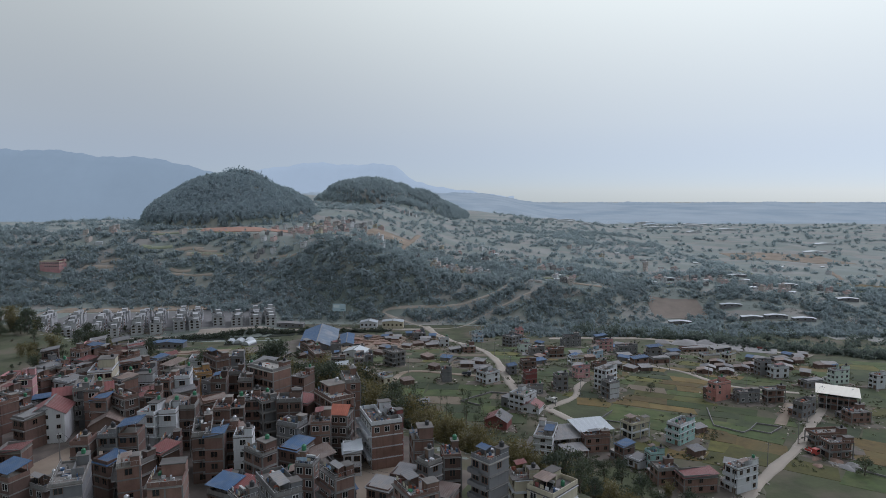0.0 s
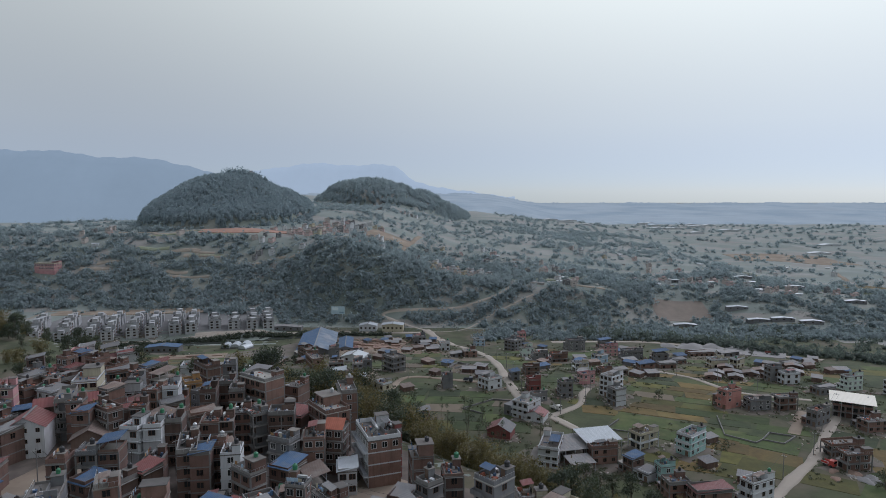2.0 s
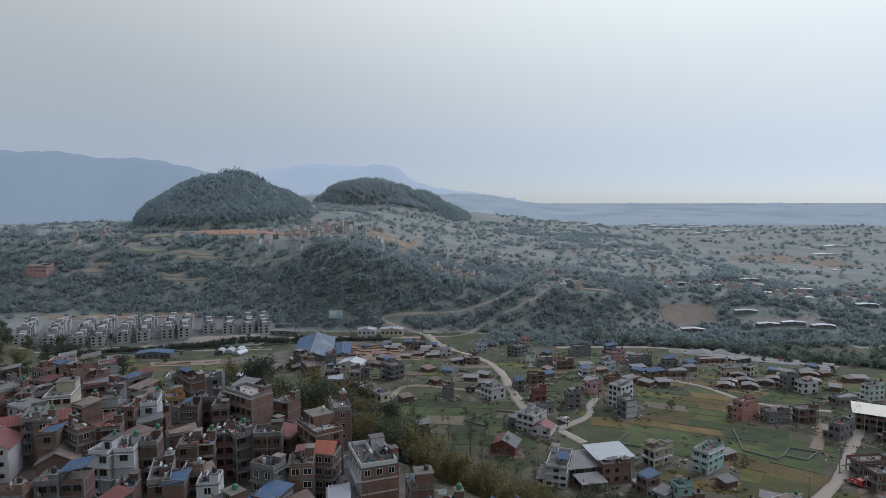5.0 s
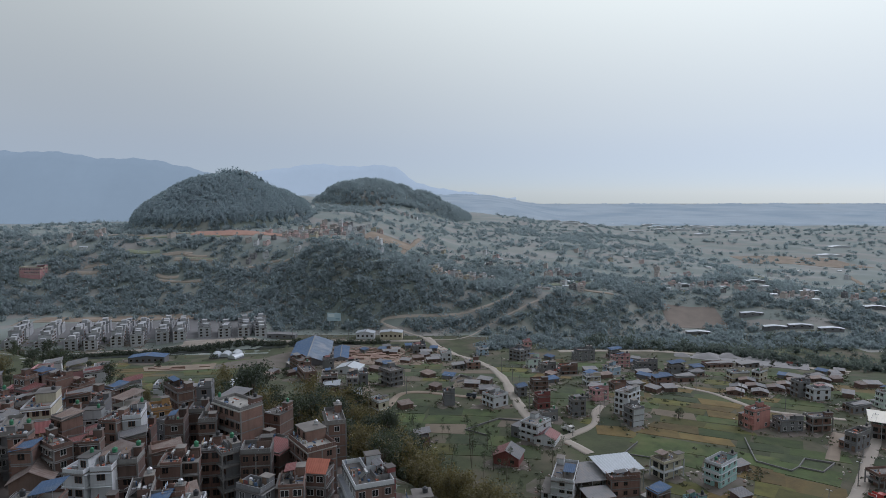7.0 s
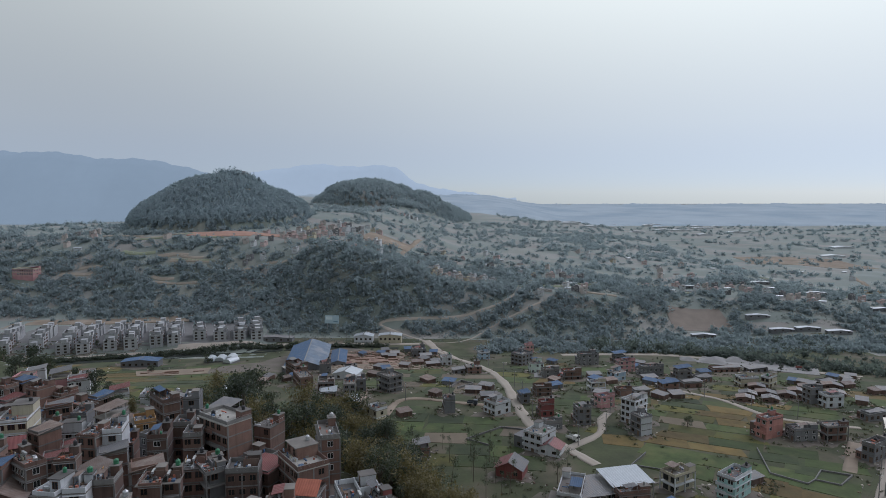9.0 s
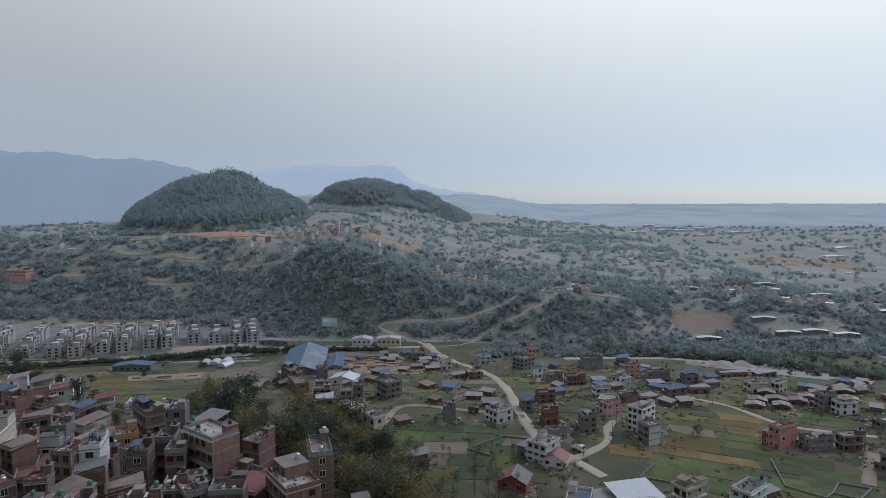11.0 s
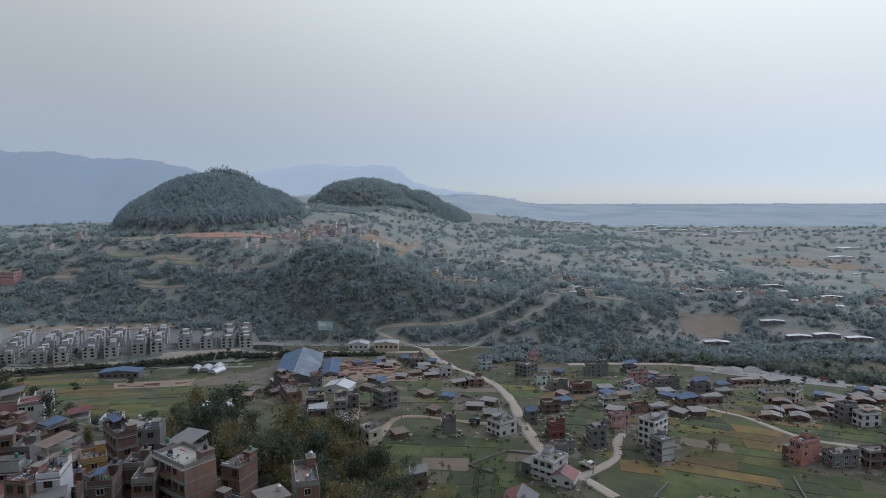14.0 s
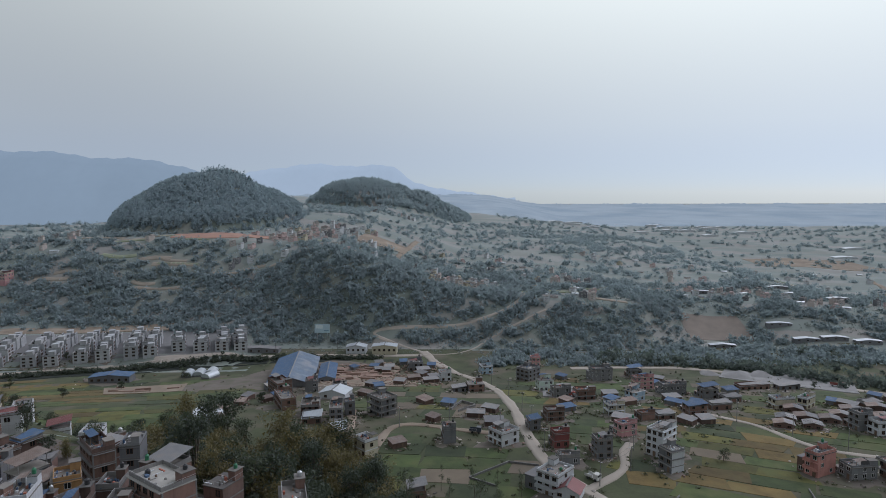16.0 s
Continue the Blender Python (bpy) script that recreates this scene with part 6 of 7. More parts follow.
def far_house_models():
    made = []
    for k, (wall, w, d, floors, sheet) in enumerate(((WHITE, 9, 8, 3, None), (CREAM, 10, 8, 2, None), (PLASTER, 8, 8, 3, None), (PALE_PINK, 9, 8, 2, None), (CEMENT, 8, 7, 3, None),
                                                     (PLASTER, 11, 7, 1, TIN), (WHITE, 12, 7, 1, TIN_WHITE), (CEMENT, 9, 8, 2, None))):
        h = floors * 2.9
        root = new("hill_house")
        part("wall", boxes("wall", [(-w / 2, -d / 2, -3, w / 2, d / 2, h)] + ([] if sheet else [(0.2, -0.2, h + 0.25, w / 2 - 0.3, d / 2 - 0.3, h + 2.3)]), wall), root)
        if sheet:
            part("roof", sheet_mesh("roof", w + 0.8, d + 0.8, 1.0, sheet, True, 1.2), root).location = (0, 0, h + 0.05)
        else:
            part("roof_slab", boxes("roof_slab", [(-w / 2 - 0.3, -d / 2 - 0.3, h, w / 2 + 0.3, d / 2 + 0.3, h + 0.25)], ROOFTOP), root)
        for f in range(floors):
            o = part("window", WINDOWS["white_triple"], root)
            o.location, o.scale = (0, -d / 2 - 0.003, f * 2.9 + 1.6), (w * 0.62, 1, 1.05)
        words = ("white", "cream", "tan plastered", "pale pink", "grey cement", "low tan", "low white", "small grey cement")[k]
        tagged(root, f"{words} house on the far hillside", "house", "houses on the far slopes")
        made.append(root)
    return made


FAR_MODELS = far_house_models()
far_used = set()


def hamlet(cx, cy, rx, ry, count, seed, choose=None):
    """Houses loosely gathered about a place on the slopes."""
    rnd = random.Random(seed)
    done, tries = 0, 0
    while done < count and tries < count * 30:
        tries += 1
        x, y = cx + rnd.gauss(0, rx * 0.5), cy + rnd.gauss(0, ry * 0.5)
        if any((x - a) ** 2 + (y - b) ** 2 < (c + 0.6) ** 2 for a, b, c in SITES):
            continue
        model = FAR_MODELS[rnd.choice(choose) if choose else rnd.randrange(8)]
        m = pose(x, y, float(ground_z(x, y)), 0, 0, rnd.uniform(-35, 35)) @ Matrix.Diagonal((rnd.uniform(0.6, 0.92), rnd.uniform(0.6, 0.9), rnd.uniform(0.6, 0.8), 1))
        if model.name in far_used:
            copy_thing(model, m)
        else:
            far_used.add(model.name)
            model.matrix_basis = m
        SITES.append((x, y, 6.0))
        done += 1


hamlet(-140, 668, 58, 46, 40, 1, (0, 1, 3, 3, 2, 4, 0))        # village below the dome hills
hamlet(-115, 725, 50, 46, 22, 3, (0, 1, 3, 2, 4, 0))
hamlet(-85, 600, 24, 26, 4, 2)
hamlet(-190, 612, 30, 10, 3, 21, (0, 2, 4))
hamlet(2, 588, 26, 16, 12, 4, (0, 1, 2, 3, 4))
hamlet(28, 600, 14, 12, 6, 5, (0, 0, 1))
hamlet(30, 700, 60, 40, 12, 6)
hamlet(105, 560, 26, 36, 9, 7)
hamlet(95, 640, 46, 30, 12, 8)
hamlet(190, 800, 60, 60, 8, 9)
hamlet(235, 610, 66, 22, 22, 10, (2, 3, 4, 5, 6, 0, 7))
hamlet(310, 570, 44, 18, 14, 11, (2, 4, 5, 6, 3))
hamlet(240, 720, 50, 40, 8, 12, (2, 3, 5, 6))
hamlet(-350, 660, 50, 30, 8, 13)
hamlet(-60, 960, 90, 60, 8, 15)
hamlet(470, 780, 140, 80, 8, 17, (5, 6, 2, 0))
red_house = house(-372, 600, 6, 20, 10, 3, "pink", 1, group="houses on the far slopes", seed=777)

# long bright sheds on the plain
for k in range(22):
    shed_rnd = random.Random(900 + k)
    px, py = shed_rnd.uniform(230, 620), shed_rnd.uniform(1250, 1600)
    if k > 19:
        px, py = shed_rnd.uniform(560, 820), shed_rnd.uniform(980, 1180)
    gable_block("plain_shed", px, py, shed_rnd.uniform(-8, 8), shed_rnd.uniform(20, 46), 14, 2.0, 1.5, WHITE, TIN_WHITE, "long bright sheeted shed on the plain", "shed", 0.5, columns=1, group="sheds on the plain")

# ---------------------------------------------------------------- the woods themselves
# slope, hill and far crowns carry haze as a pale blue-grey base colour
WOOD_SLOPE_HAZED = foliage("slope_wood", (0.240, 0.302, 0.305), 0.08, 0.6, 0.66)
WOOD_HILL_HAZED = foliage("hill_wood_hazed", (0.270, 0.345, 0.365), 0.05, 0.6, 0.66)
WOOD_FAR_HAZED = foliage("far_wood_hazed", (0.310, 0.382, 0.395), 0.06, 0.6, 0.66)
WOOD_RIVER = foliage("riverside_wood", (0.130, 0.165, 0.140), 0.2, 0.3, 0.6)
rng_wood = np.random.default_rng(5)
spots = scatter(rng_wood, 10000, -480, 120, 506, 700, lambda x, y: (0.6 + 0.4 * clumped(x, y)) * smooth(503, 512, y - 12 * smooth(-120, -200, x) * 2) * smooth(120, 20, x)
                * (1 - 0.95 * smooth(550, 544, y) * smooth(-180, -200, x)) * (1 - 0.62 * smooth(596, 640, y)) * (1 - 0.8 * village(x, y)))
wood("slope_wood", spots, 2.0 + 2.9 * rng_wood.uniform(0, 1, len(spots)) ** 2, WOOD_SLOPE_HAZED, "dense dark mixed wood on the far slope", seed=3, sink=0.8)
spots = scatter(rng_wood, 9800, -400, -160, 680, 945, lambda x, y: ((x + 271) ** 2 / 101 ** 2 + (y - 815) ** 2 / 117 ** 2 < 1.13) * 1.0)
wood("dome_hill_wood", spots, rng_wood.uniform(2.0, 3.7, len(spots)), WOOD_HILL_HAZED, "dense dark pine wood covering the dome hill", True, seed=4, sink=0.9)
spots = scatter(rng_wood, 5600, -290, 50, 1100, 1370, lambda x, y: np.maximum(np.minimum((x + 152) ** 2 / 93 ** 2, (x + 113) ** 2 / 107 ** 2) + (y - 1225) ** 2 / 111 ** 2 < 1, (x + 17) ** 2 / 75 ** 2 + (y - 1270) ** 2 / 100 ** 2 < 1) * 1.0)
wood("second_hill_wood", spots, rng_wood.uniform(2.6, 4.4, len(spots)), WOOD_FAR_HAZED, "dense pine wood covering the second hill", True, seed=5, sink=0.9)
spots = scatter(rng_wood, 7600, 20, 460, 452, 660, lambda x, y: (0.15 + 0.8 * clumped(x, y, 1.4) + 0.3 * smooth(500, 480, y) * smooth(60, 110, x)))
wood("east_slope_wood", spots, rng_wood.uniform(1.6, 3.4, len(spots)), WOOD_SLOPE_HAZED, "patchy scrub and trees on the east slope", seed=6)
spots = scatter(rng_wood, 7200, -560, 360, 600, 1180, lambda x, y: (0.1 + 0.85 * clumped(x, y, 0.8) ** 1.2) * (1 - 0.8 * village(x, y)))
wood("plateau_wood", spots, rng_wood.uniform(1.5, 3.6, len(spots)), WOOD_FAR_HAZED, "scattered trees and hedges on the plateau", seed=7)
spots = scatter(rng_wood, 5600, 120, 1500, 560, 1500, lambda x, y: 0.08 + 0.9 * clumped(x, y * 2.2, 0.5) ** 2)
wood("plain_wood", spots, rng_wood.uniform(2.0, 4.6, len(spots)), WOOD_FAR_HAZED, "tree belts on the hazy plain", seed=8)
spots = scatter(rng_wood, 9000, -160, 420, 484, 640, lambda x, y: 0.75 - 0.3 * smooth(540, 600, y))
wood("slope_scrub", spots, rng_wood.uniform(0.9, 2.2, len(spots)), foliage("scrub_leaves", (0.135, 0.158, 0.132), 0.2, 0.5, 0.6), "low scrub and rough grass on the slope", seed=14, low=True)


def along(points, count, spread, rng):
    """Spots scattered along a line."""
    pts = np.array(points, float)
    seg = np.r_[0, np.cumsum(np.hypot(*np.diff(pts, axis=0).T))]
    at = rng.uniform(0, seg[-1], count)
    return np.stack([np.interp(at, seg, pts[:, 0]), np.interp(at, seg, pts[:, 1])], 1) + rng.normal(0, spread, (count, 2))


spots = along([(-330, 408), (-262, 434), (-222, 450), (-198, 457), (-171, 463), (-140, 470), (-93, 474), (-40, 472)], 900, 1.6, rng_wood)
wood("river_bank_scrub", spots, rng_wood.uniform(0.8, 1.9, len(spots)), LEAF_DARK, "dark scrub lining the river bank", seed=10)
spots = along([(96, 470), (150, 458), (190, 436), (222, 400), (248, 368), (300, 330)], 260, 5.0, rng_wood)
wood("river_belt", spots, rng_wood.uniform(1.8, 4.0, len(spots)), WOOD_RIVER, "belt of dark trees along the eastern river", seed=11)
spots = scatter(rng_wood, 480, 225, 460, 370, 490, lambda x, y: (0.2 + 0.7 * clumped(x, y, 1.3)) * (y > 640 - x))
wood("river_scrub", spots, rng_wood.uniform(1.2, 3.0, len(spots)), WOOD_RIVER, "scrub and trees beyond the eastern river", seed=12)
# shrine on the hill top, with tall trees about it
shrine = tagged(new("hilltop_shrine"), "small tiered hilltop shrine among tall trees", "shrine")
shrine.matrix_basis = pose(-252, 838, float(ground_z(-252, 838)) - 4.0, 0, 0, 10)
part("wall", boxes("wall", [(-6, -6, -3, 6, 6, 7)], CEMENT), shrine)
for z0, r0 in ((7, 9.0), (11, 6.0)):
    v = [(-r0, -r0, z0), (r0, -r0, z0), (r0, r0, z0), (-r0, r0, z0), (-r0 * 0.4, -r0 * 0.4, z0 + 3), (r0 * 0.4, -r0 * 0.4, z0 + 3), (r0 * 0.4, r0 * 0.4, z0 + 3), (-r0 * 0.4, r0 * 0.4, z0 + 3)]
    part("roof", mesh_of("roof", v, box_data(0, 0, 0, 1, 1, 1)[1], [TIN]), shrine)
part("upper_wall", boxes("upper_wall", [(-3.4, -3.4, 10, 3.4, 3.4, 11.2)], CREAM), shrine)
spots = scatter(rng_wood, 90, -280, -232, 826, 848, lambda x, y: 0.7 + 0 * x)
wood("summit_wood", spots, rng_wood.uniform(3.2, 5.4, len(spots)), WOOD_HILL_HAZED, "tall trees crowded about the hilltop shrine", False, seed=9, sink=0.1)

# ---------------------------------------------------------------- mountains closing the valley
def ridge(name, y, crest, depth, material, label):
    """A mountain range: a crest line of (x, height) with slopes falling to both sides."""
    pts = np.array(crest, float)
    x = np.linspace(pts[0, 0], pts[-1, 0], 160)
    top = np.interp(x, pts[:, 0], pts[:, 1])
    top = top + 6 * np.sin(x * 0.012) + 3.5 * np.sin(x * 0.037 + 1) + 2 * np.sin(x * 0.09 + 2)
    prof = ((-1.0, 0.0), (-0.7, 0.35), (-0.4, 0.68), (-0.18, 0.9), (0.0, 1.0), (0.3, 0.7), (1.0, 0.0))
    verts, faces = [], []
    for i, (xx, tt) in enumerate(zip(x, top)):
        for f, g in prof:
            fold = 6 * math.sin(xx * 0.01 + f * 3) * (1 - abs(f))
            verts.append((xx, y + f * depth + fold, -160 + (tt + 160) * g))
        if i:
            a = (i - 1) * len(prof)
            faces += [(a + j, a + len(prof) + j, a + len(prof) + j + 1, a + j + 1) for j in range(len(prof) - 1)]
    return tagged(new(name, mesh_of(name, verts, faces, [material], shade=True)), label, "mountains", kind="structure")


# pale blue emission on a near-black base; the haze is painted into it
def haze_glow_material(name, colour, glow, spread=0.06):
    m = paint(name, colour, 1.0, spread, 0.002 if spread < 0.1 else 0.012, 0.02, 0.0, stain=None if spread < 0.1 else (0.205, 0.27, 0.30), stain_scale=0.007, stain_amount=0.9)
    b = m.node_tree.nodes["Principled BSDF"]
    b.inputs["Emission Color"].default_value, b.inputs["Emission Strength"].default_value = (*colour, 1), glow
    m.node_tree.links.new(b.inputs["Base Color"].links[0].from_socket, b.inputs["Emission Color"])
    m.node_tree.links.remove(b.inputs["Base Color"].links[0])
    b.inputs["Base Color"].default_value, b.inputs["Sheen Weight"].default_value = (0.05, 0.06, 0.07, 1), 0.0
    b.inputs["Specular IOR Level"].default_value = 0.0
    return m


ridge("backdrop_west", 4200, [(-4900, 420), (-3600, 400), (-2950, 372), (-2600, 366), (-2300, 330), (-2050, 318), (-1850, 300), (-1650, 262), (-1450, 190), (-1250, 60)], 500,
      haze_glow_material("haze_glow_range", (0.212, 0.280, 0.318), 0.97), "hazy blue mountain range beyond the valley")
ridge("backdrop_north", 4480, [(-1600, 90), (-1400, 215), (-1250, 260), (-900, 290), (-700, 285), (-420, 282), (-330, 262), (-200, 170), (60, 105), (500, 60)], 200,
      haze_glow_material("haze_glow_farther_range", (0.345, 0.430, 0.475), 0.97), "pale mountain range far behind the hills")

def plain_edge():
    """The far plain: a broad sheet over the last low rise, haze painted into its glow, with an uneven line of treetops
    at its rim.
    """
    rng = np.random.default_rng(12)
    verts, faces = [], []
    x = np.linspace(-700, 3600, 620)
    line_y = np.concatenate([np.linspace(1470, 2290, 44), [2300, 2330, 2350]])
    line_z = np.interp(line_y, (1470, 1560, 1750, 2050, 2290, 2330, 2350), (2, 19, 30, 40, 50, 50, 30))
    phase = rng.uniform(0, 6.28, (len(line_y), 3))
    for i in range(len(x)):
        for j, (yy, zz) in enumerate(zip(line_y, line_z)):
            xx = x[i] * yy / 2300
            west = 34.0 * float(smooth(360, 120, xx))
            belt = math.sin(xx * 0.011 + phase[j, 0]) + 0.8 * math.sin(xx * 0.027 + phase[j, 1]) + 0.6 * math.sin(xx * 0.06 + phase[j, 2])
            crown = max(0.0, belt - 0.25) * 1.3 + abs(rng.normal(0, 0.25)) if 0 < j < len(line_y) - 3 else 0.0
            if j >= len(line_y) - 3:
                crown = 3.0 + 1.6 * belt + abs(rng.normal(0, 1.4)) if j < len(line_y) - 1 else 0.0
            verts.append((xx, yy, zz + west + crown))
        if i:
            a = (i - 1) * len(line_y)
            faces += [(a + j, a + len(line_y) + j, a + len(line_y) + j + 1, a + j + 1) for j in range(len(line_y) - 1)]
    return tagged(new("backdrop_plain", mesh_of("backdrop_plain", verts, faces, [haze_glow_material("haze_glow_plain", (0.272, 0.332, 0.350), 0.92, 0.12)])),
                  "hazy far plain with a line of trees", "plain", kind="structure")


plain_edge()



# ---------------------------------------------------------------- small things of the valley
def shack(x, y, turn, w, d, sheet, wall, label):
    """A hut with a single-pitch tin roof weighed down with stones."""
    root = tagged(new("shack"), label, "hut", "small huts")
    root.matrix_basis = pose(x, y, float(ground_z(x, y)), 0, 0, -turn)
    part("wall", boxes("wall", [(-w / 2, -d / 2, -1.5, w / 2, d / 2, 2.3)], wall), root)
    r = part("roof", sheet_mesh("roof", w + 0.7, d + 0.8, 0.6, sheet), root)
    r.location = (0, 0, 2.32)
    o = part("door", WINDOWS["door"], root)
    o.location, o.scale = (w * 0.2, -d / 2 - 0.003, 0.95), (0.9, 1, 1.9)
    SITES.append((x, y, max(w, d) * 0.5))
    return root


small_rnd = random.Random(31)
SHACK_KINDS = ((TIN, BRICK_DARK, "small brick hut with a grey tin roof"), (TIN, BRICK_DARK, "small brick hut under grey tin sheets"), (TIN_RUST, BRICK_DARK, "small hut with a rusty tin roof"),
               (TIN_BLUE, CEMENT, "small hut with a blue tin roof"))
for x0, x1, y0, y1, count in ((-60, -5, 395, 460, 15), (-60, 30, 300, 395, 9), (35, 125, 320, 430, 14), (130, 215, 300, 395, 12), (-100, -60, 330, 390, 5), (60, 100, 200, 245, 3), (-115, -70, 300, 345, 3)):
    done = 0
    for attempt in range(400):
        if done >= count:
            break
        sx, sy = small_rnd.uniform(x0, x1), small_rnd.uniform(y0, y1)
        if free(sx, sy, 3.0) and float(ground_z(sx, sy)) < 8:
            done += 1
            shack(sx, sy, small_rnd.uniform(-30, 60), small_rnd.uniform(4, 8), small_rnd.uniform(3, 5), *small_rnd.choice(SHACK_KINDS))


def heap(x, y, r, h, material, label, category, seed):
    """A heap of loose material with an uneven foot."""
    rng = np.random.default_rng(seed)
    verts, faces = [(0, 0, h)], []
    rings, sides = 5, 18
    for k in range(1, rings + 1):
        f = k / rings
        for i in range(sides):
            a = i * math.tau / sides
            rr = r * f * (1 + 0.18 * math.sin(a * 3 + seed) + rng.normal(0, 0.04))
            verts.append((rr * math.cos(a), rr * math.sin(a) * 0.75, h * (1 - f) ** 0.9 + rng.normal(0, 0.05) * h * (k < rings) - (0.4 if k == rings else 0)))
    faces += [(0, 1 + i, 1 + (i + 1) % sides) for i in range(sides)]
    for k in range(rings - 1):
        a, b = 1 + k * sides, 1 + (k + 1) * sides
        faces += [(a + i, b + i, b + (i + 1) % sides, a + (i + 1) % sides) for i in range(sides)]
    ob = tagged(new("gravel_mound" if material is GRAVEL else "earth_heap", mesh_of("heap", verts, faces, [material], shade=True)), label, category)
    ob.matrix_basis = pose(x, y, float(ground_z(x, y)), 0, 0, seed * 40)
    return ob


for k, (hx, hy, hr, hh) in enumerate(((166, 424, 11, 3.6), (180, 426, 10, 3.0), (152, 430, 7, 2.2), (196, 418, 9, 2.6), (62, 382, 6, 2.2), (57, 390, 5, 1.8), (68, 388, 4, 1.5))):
    heap(hx, hy, hr, hh, GRAVEL, "grey heap of quarry gravel in the yard", "gravel heap", k + 1)
for k in range(16):
    heap(small_rnd.uniform(-78, -20), small_rnd.uniform(400, 455), small_rnd.uniform(2, 5), small_rnd.uniform(0.6, 1.6), small_rnd.choice((RUBBLE, RUBBLE, DIRT)), "low heap of brick rubble and earth", "rubble heap", k + 20)
for k in range(7):
    heap(small_rnd.uniform(126, 142), small_rnd.uniform(196, 214), small_rnd.uniform(1.6, 3.4), small_rnd.uniform(0.6, 1.3), small_rnd.choice((GRAVEL, GRAVEL, RUBBLE)), "heap of building sand and stones", "rubble heap", k + 50)


def brick_stack(x, y, turn, l, w, h):
    ob = tagged(new("brick_pile", boxes("brick_pile", [(-l / 2, -w / 2, -0.3, l / 2, w / 2, h)], RUBBLE)), "long stack of red bricks on bare earth", "brick stack", kind="stuff")
    ob.matrix_basis = pose(x, y, float(ground_z(x, y)), 0, 0, turn)


for k in range(26):
    brick_stack(small_rnd.uniform(-72, -28), small_rnd.uniform(415, 455), small_rnd.uniform(-15, 15), small_rnd.uniform(3, 9), small_rnd.uniform(1, 2), small_rnd.uniform(0.8, 1.6))
for k in range(8):
    brick_stack(small_rnd.uniform(-178, -145), small_rnd.uniform(396, 412), small_rnd.uniform(-15, 15), small_rnd.uniform(3, 8), small_rnd.uniform(1, 1.6), small_rnd.uniform(0.7, 1.2))

# ---------------------------------------------------------------- trodden ground, litter and weeds about the houses
def scraps(name, spots, low, high, material, label, category, seed, flat=0.5):
    """Small tilted blocks strewn over the ground, too many to count."""
    rng = np.random.default_rng(seed)
    corner = np.array([(-1, -1, 0), (1, -1, 0), (1, 1, 0), (-1, 1, 0), (-0.8, -0.8, 1), (0.8, -0.7, 1), (0.7, 0.8, 1), (-0.8, 0.7, 1)], float)
    verts, faces = [], []
    for x, y in spots:
        size = rng.uniform(low, high, 3) * (1, rng.uniform(0.3, 1), flat)
        a = rng.uniform(0, math.tau)
        c, s = math.cos(a), math.sin(a)
        k = len(verts)
        z = float(ground_z(x, y))
        verts += [(x + (p[0] * size[0]) * c - p[1] * size[1] * s, y + p[0] * size[0] * s + p[1] * size[1] * c, z - 0.1 + p[2] * (size[2] + 0.1)) for p in corner]
        faces += [(k + 4, k + 5, k + 6, k + 7), (k, k + 1, k + 5, k + 4), (k + 1, k + 2, k + 6, k + 5), (k + 2, k + 3, k + 7, k + 6), (k + 3, k, k + 4, k + 7)]
    return tagged(new(name, mesh_of(name, verts, faces, [material])), label, category, kind="stuff")


valley_sites = [(a, b, c) for a, b, c in SITES if b < 470 and float(ground_z(a, b)) < 9]
yard_v, yard_q = [], []
for a, b, c in valley_sites:
    if c < 3.4:
        continue
    k, ring = len(yard_v), 14
    base_r = c * small_rnd.uniform(1.2, 1.75)
    ox, oy = small_rnd.uniform(-2, 2), small_rnd.uniform(-3, 1)
    for f, lift in ((0.0, 0.20), (0.8, 0.20), (1.0, -0.2)):
        for i in range(ring):
            t = i * math.tau / ring
            r = base_r * f * (1 + 0.3 * math.sin(3 * t + a) + 0.15 * math.sin(5 * t + b))
            px, py = a + ox + r * math.cos(t), b + oy + r * math.sin(t) * 0.8
            yard_v.append((px, py, float(ground_z(px, py)) + lift))
    for j in range(2):
        for i in range(ring):
            m = (i + 1) % ring
            yard_q.append((k + j * ring + i, k + (j + 1) * ring + i, k + (j + 1) * ring + m, k + j * ring + m))
YARD = paint("worn_yard_earth", (0.135, 0.116, 0.097), 0.97, 0.3, 0.1, 1.4, 0.4, stain=(0.085, 0.088, 0.05), stain_scale=0.14, stain_amount=0.8)
tagged(new("trodden_ground", mesh_of("trodden_ground", yard_v, yard_q, [YARD])), "worn earth and weeds around the valley houses", "ground", kind="stuff")


def strewn(count, reach, seed):
    rng = np.random.default_rng(seed)
    out = []
    while len(out) < count:
        a, b, c = valley_sites[rng.integers(len(valley_sites))]
        t, r = rng.uniform(0, math.tau), c * rng.uniform(0.75, reach)
        x, y = a + r * math.cos(t), b + r * math.sin(t)
        if all((x - p) ** 2 + (y - q2) ** 2 > (w * 0.8) ** 2 for p, q2, w in LANES):
            out.append((x, y))
    return out


scraps("building_litter", strewn(2400, 1.9, 1), 0.2, 0.9, paint("pale_litter", (0.30, 0.28, 0.26), 0.9, 0.25, 0.5, 4.0, 0.2, random_tint=0.5, islands=True), "pale building litter strewn round the houses", "litter", 1)
scraps("brick_litter", strewn(1500, 1.8, 2), 0.2, 0.8, paint("brick_litter", (0.18, 0.125, 0.10), 0.9, 0.25, 0.5, 4.0, 0.2, random_tint=0.4, islands=True), "loose bricks and planks about the houses", "litter", 2, 0.6)
rng_weed = np.random.default_rng(4)
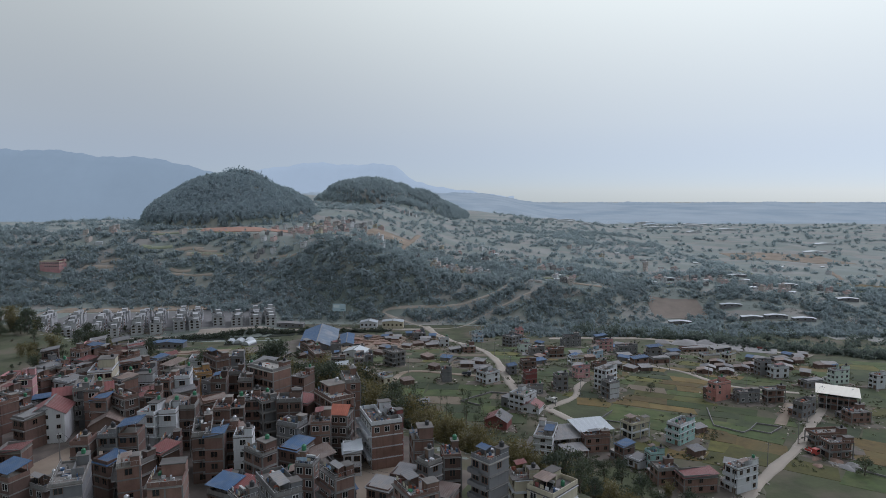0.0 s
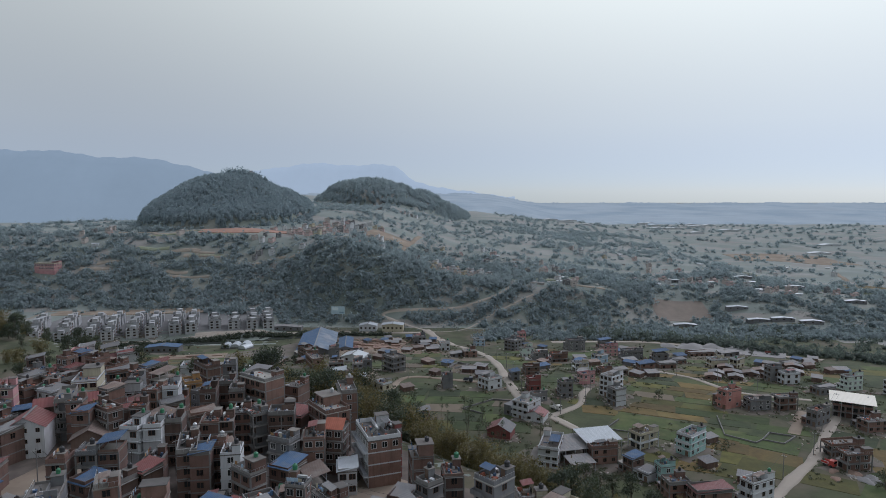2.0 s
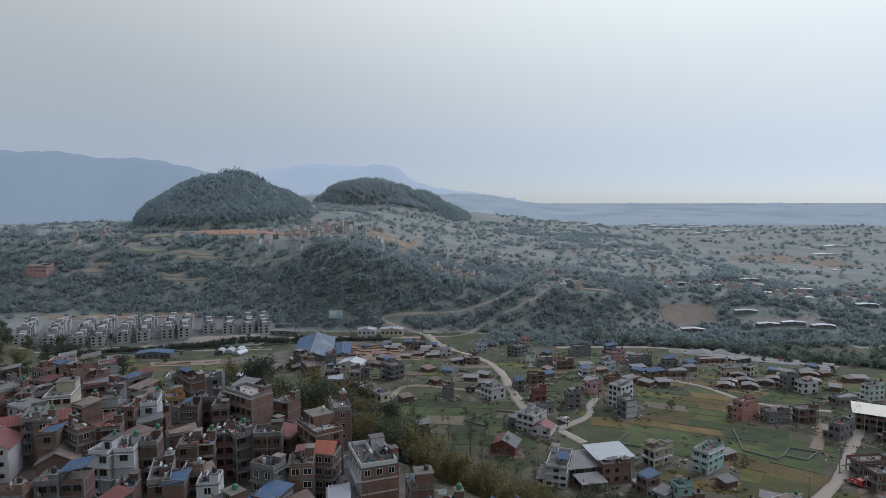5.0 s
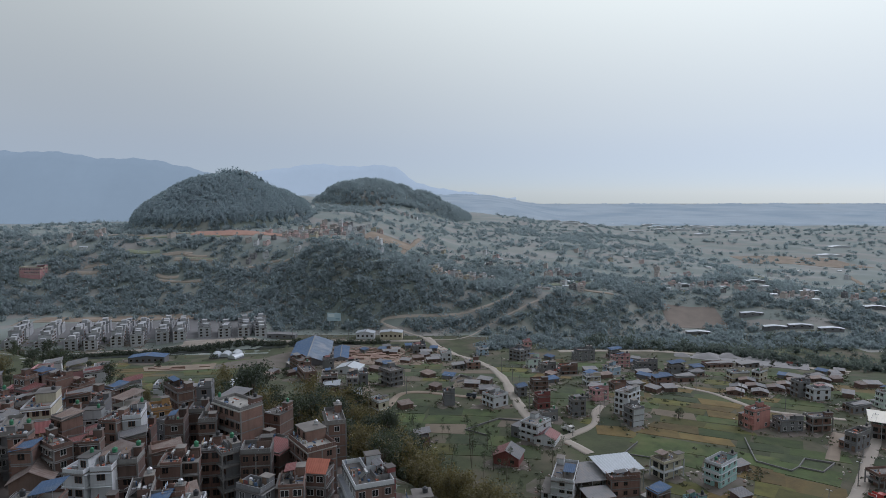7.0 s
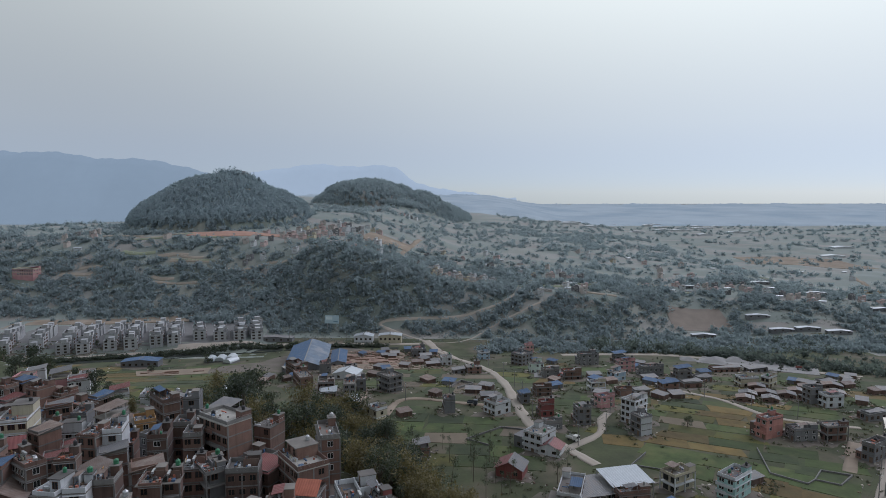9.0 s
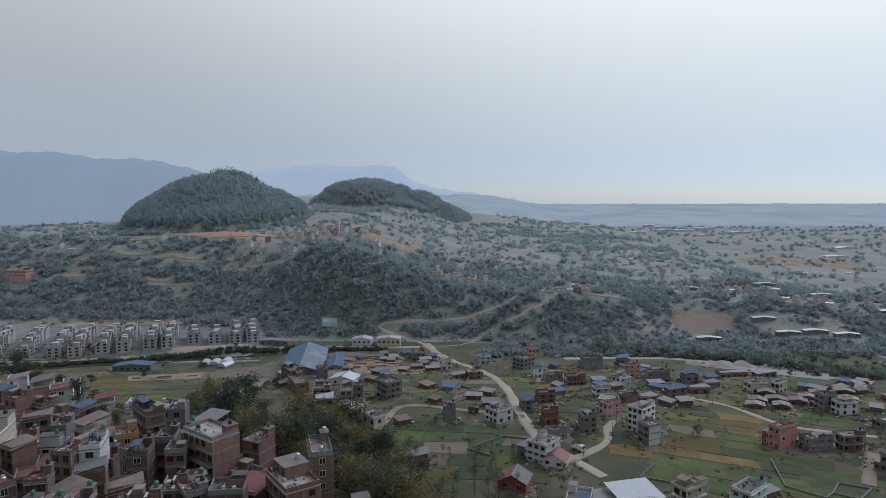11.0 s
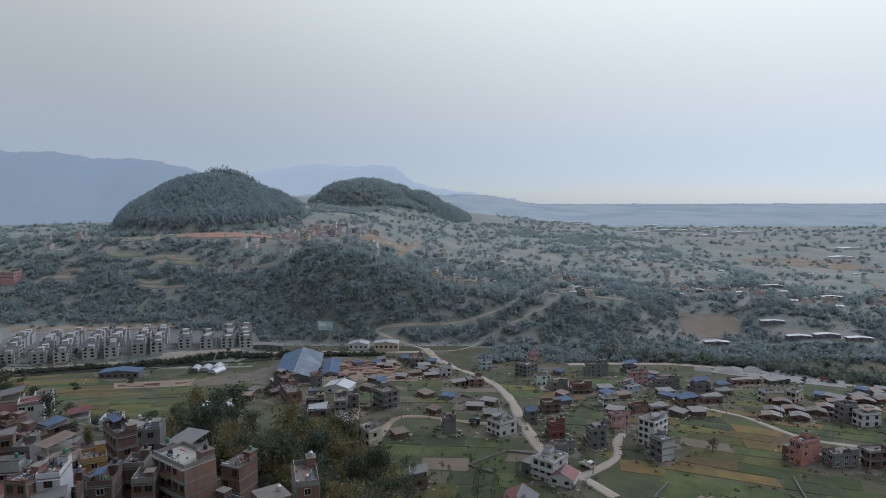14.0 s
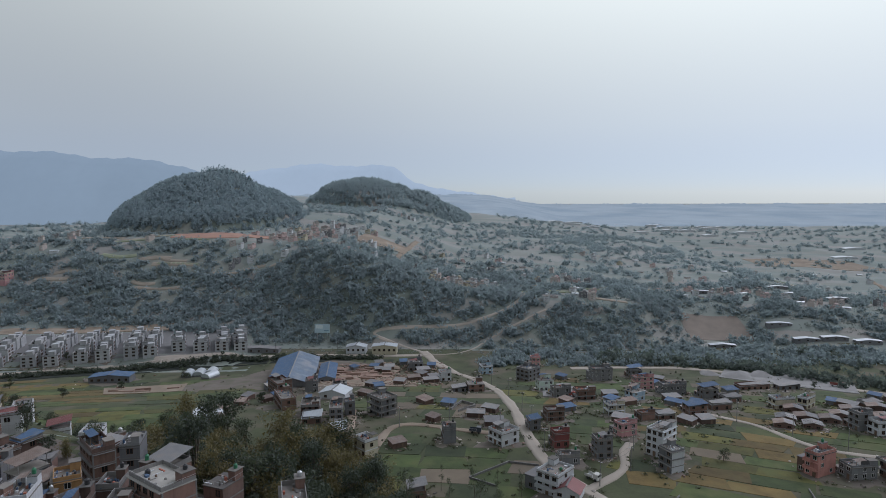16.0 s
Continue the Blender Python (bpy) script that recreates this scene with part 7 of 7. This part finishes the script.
weed_spots = strewn(2200, 2.6, 3) + [(x, y) for x, y in zip(rng_weed.uniform(-60, 210, 1500), rng_weed.uniform(200, 450, 1500)) if math.sin(x * 0.11) * math.cos(y * 0.09) > 0.25 and float(ground_z(x, y)) < 8]
tuft_c = np.array([(x + dx, y + dy, float(ground_z(x, y)) + 0.35) for x, y in weed_spots for dx, dy in rng_weed.normal(0, 0.5, (9, 2))])
weed_v, weed_q = leaf_quads(tuft_c, 0.5, rng_weed, -0.4)
tagged(new("weeds", mesh_of("weeds", weed_v.tolist(), weed_q.tolist(), [LEAF_WEED])), "rough weeds and scrub between plots and houses", "weeds", kind="stuff")
rubble_spots = [(x, y) for x, y in zip(rng_weed.uniform(-80, 0, 900), rng_weed.uniform(398, 462, 900))]
scraps("rubble_field", rubble_spots, 0.3, 1.3, paint("broken_brick", (0.20, 0.145, 0.115), 0.95, 0.3, 0.5, 4.0, 0.2, random_tint=0.45, islands=True), "broken brick and rubble over the yard", "rubble", 5, 0.5)

# ---------------------------------------------------------------- poles and cables
v, q = [], []
tube([(0, 0, -1), (0, 0, 4), (0, 0, 8.6)], (0.16, 0.13, 0.1), v, q, 8)
POLE = mesh_of("pole", v, q, [CONCRETE], shade=True)
ARM = boxes("crossarm", [(-0.9, -0.06, 8.1, 0.9, 0.06, 8.22)], STEEL)
CABLE = paint("black_cable", (0.02, 0.02, 0.02), 0.6)


def pole(x, y, turn):
    root = tagged(new("utility_pole"), "grey concrete utility pole with a crossarm", "pole", "utility poles")
    root.matrix_basis = pose(x, y, float(ground_z(x, y)), 0, 0, turn)
    part("shaft", POLE, root)
    part("crossarm", ARM, root)


def cable(a, b):
    """A sagging wire between two points."""
    curve = bpy.data.curves.new("cable", "CURVE")
    curve.dimensions, curve.bevel_depth, curve.bevel_resolution = "3D", 0.025, 0
    s = curve.splines.new("POLY")
    s.points.add(8)
    for i in range(9):
        f = i / 8
        p = Vector(a).lerp(Vector(b), f)
        s.points[i].co = (p.x, p.y, p.z - 4 * f * (1 - f) * 0.9, 1)
    curve.materials.append(CABLE)
    tagged(new("cable", curve), "thin black sagging cable between poles", "cable", "cables")


for line in ([(88, 184), (110, 207), (131, 226), (147, 248), (166, 270)], [(38, 274), (36, 296), (35, 322), (34, 345), (31, 372), (25, 400)], [(-18, 321), (2, 326), (22, 318)],
             [(49, 268), (62, 279), (68, 296)], [(-94, 150), (-83, 143), (-72, 150)], [(-40, 128), (-20, 133), (-2, 127)], [(-64, 155), (-48, 146), (-30, 150)],
             [(-150, 477), (-110, 482), (-70, 485), (-30, 484)], [(120, 328), (133, 310), (146, 297)]):
    for (ax, ay), (bx, by) in zip(line, line[1:]):
        turn = math.degrees(math.atan2(by - ay, bx - ax)) + 90
        pole(ax, ay, turn)
        ca, sa = math.cos(radians(turn)), math.sin(radians(turn))
        za, zb = float(ground_z(ax, ay)) + 8.24, float(ground_z(bx, by)) + 8.24
        for off in (-0.8, 0.8):
            cable((ax + off * ca, ay + off * sa, za), (bx + off * ca, by + off * sa, zb))
    pole(line[-1][0], line[-1][1], turn)


# ---------------------------------------------------------------- vehicles at rest
def truck(x, y, turn, colour, label, long=6.0):
    root = tagged(new("truck"), label, "truck", "parked vehicles")
    root.matrix_basis = pose(x, y, float(ground_z(x, y)) + 0.14, 0, 0, turn)
    body = paint("truck_paint", colour, 0.4, 0.1)
    part("cab", boxes("cab", [(-1.05, -long / 2, 0.6, 1.05, -long / 2 + 1.8, 2.5)], body), root)
    part("windscreen", boxes("windscreen", [(-0.95, -long / 2 - 0.02, 1.6, 0.95, -long / 2 - 0.004, 2.3)], GLASS), root)
    part("bed", boxes("bed", [(-1.15, -long / 2 + 1.95, 0.9, 1.15, long / 2, 1.1)], STEEL), root)
    for sx in (-1.15, 1.09):
        part("side_board", boxes("side_board", [(sx, -long / 2 + 1.95, 1.1, sx + 0.06, long / 2, 1.8)], body), root)
    v, q = [], []
    for i in range(12):
        a = i * math.tau / 12
        v += [(-0.15, 0.48 * math.cos(a), 0.48 * math.sin(a)), (0.15, 0.48 * math.cos(a), 0.48 * math.sin(a))]
        q.append((2 * i, 2 * ((i + 1) % 12), 2 * ((i + 1) % 12) + 1, 2 * i + 1))
    q += [tuple(2 * i for i in range(12)), tuple(2 * i + 1 for i in range(11, -1, -1))]
    wheel = mesh_of("wheel", v, q, [PLASTIC_BLACK])
    for wx in (-0.95, 0.95):
        for wy in (-long / 2 + 0.9, long / 2 - 1.2):
            part("wheel", wheel, root).location = (wx, wy, 0.48)
    return root


truck(48, 273, 40, (0.5, 0.5, 0.48), "small white truck parked on the field lane", 5.0)
truck(12, 314, 80, (0.05, 0.06, 0.08), "dark pickup parked beside the lane", 4.6)
truck(53, 376, 20, (0.55, 0.33, 0.04), "yellow digger truck on the gravel dump", 5.5)
truck(60, 372, 75, (0.4, 0.08, 0.05), "red lorry beside the gravel dump", 6.5)
truck(204, 396, 60, (0.22, 0.07, 0.055), "red lorry in the gravel yard", 7.0)
truck(131, 217, 30, (0.45, 0.06, 0.05), "small red tipper on the building plot", 4.2)
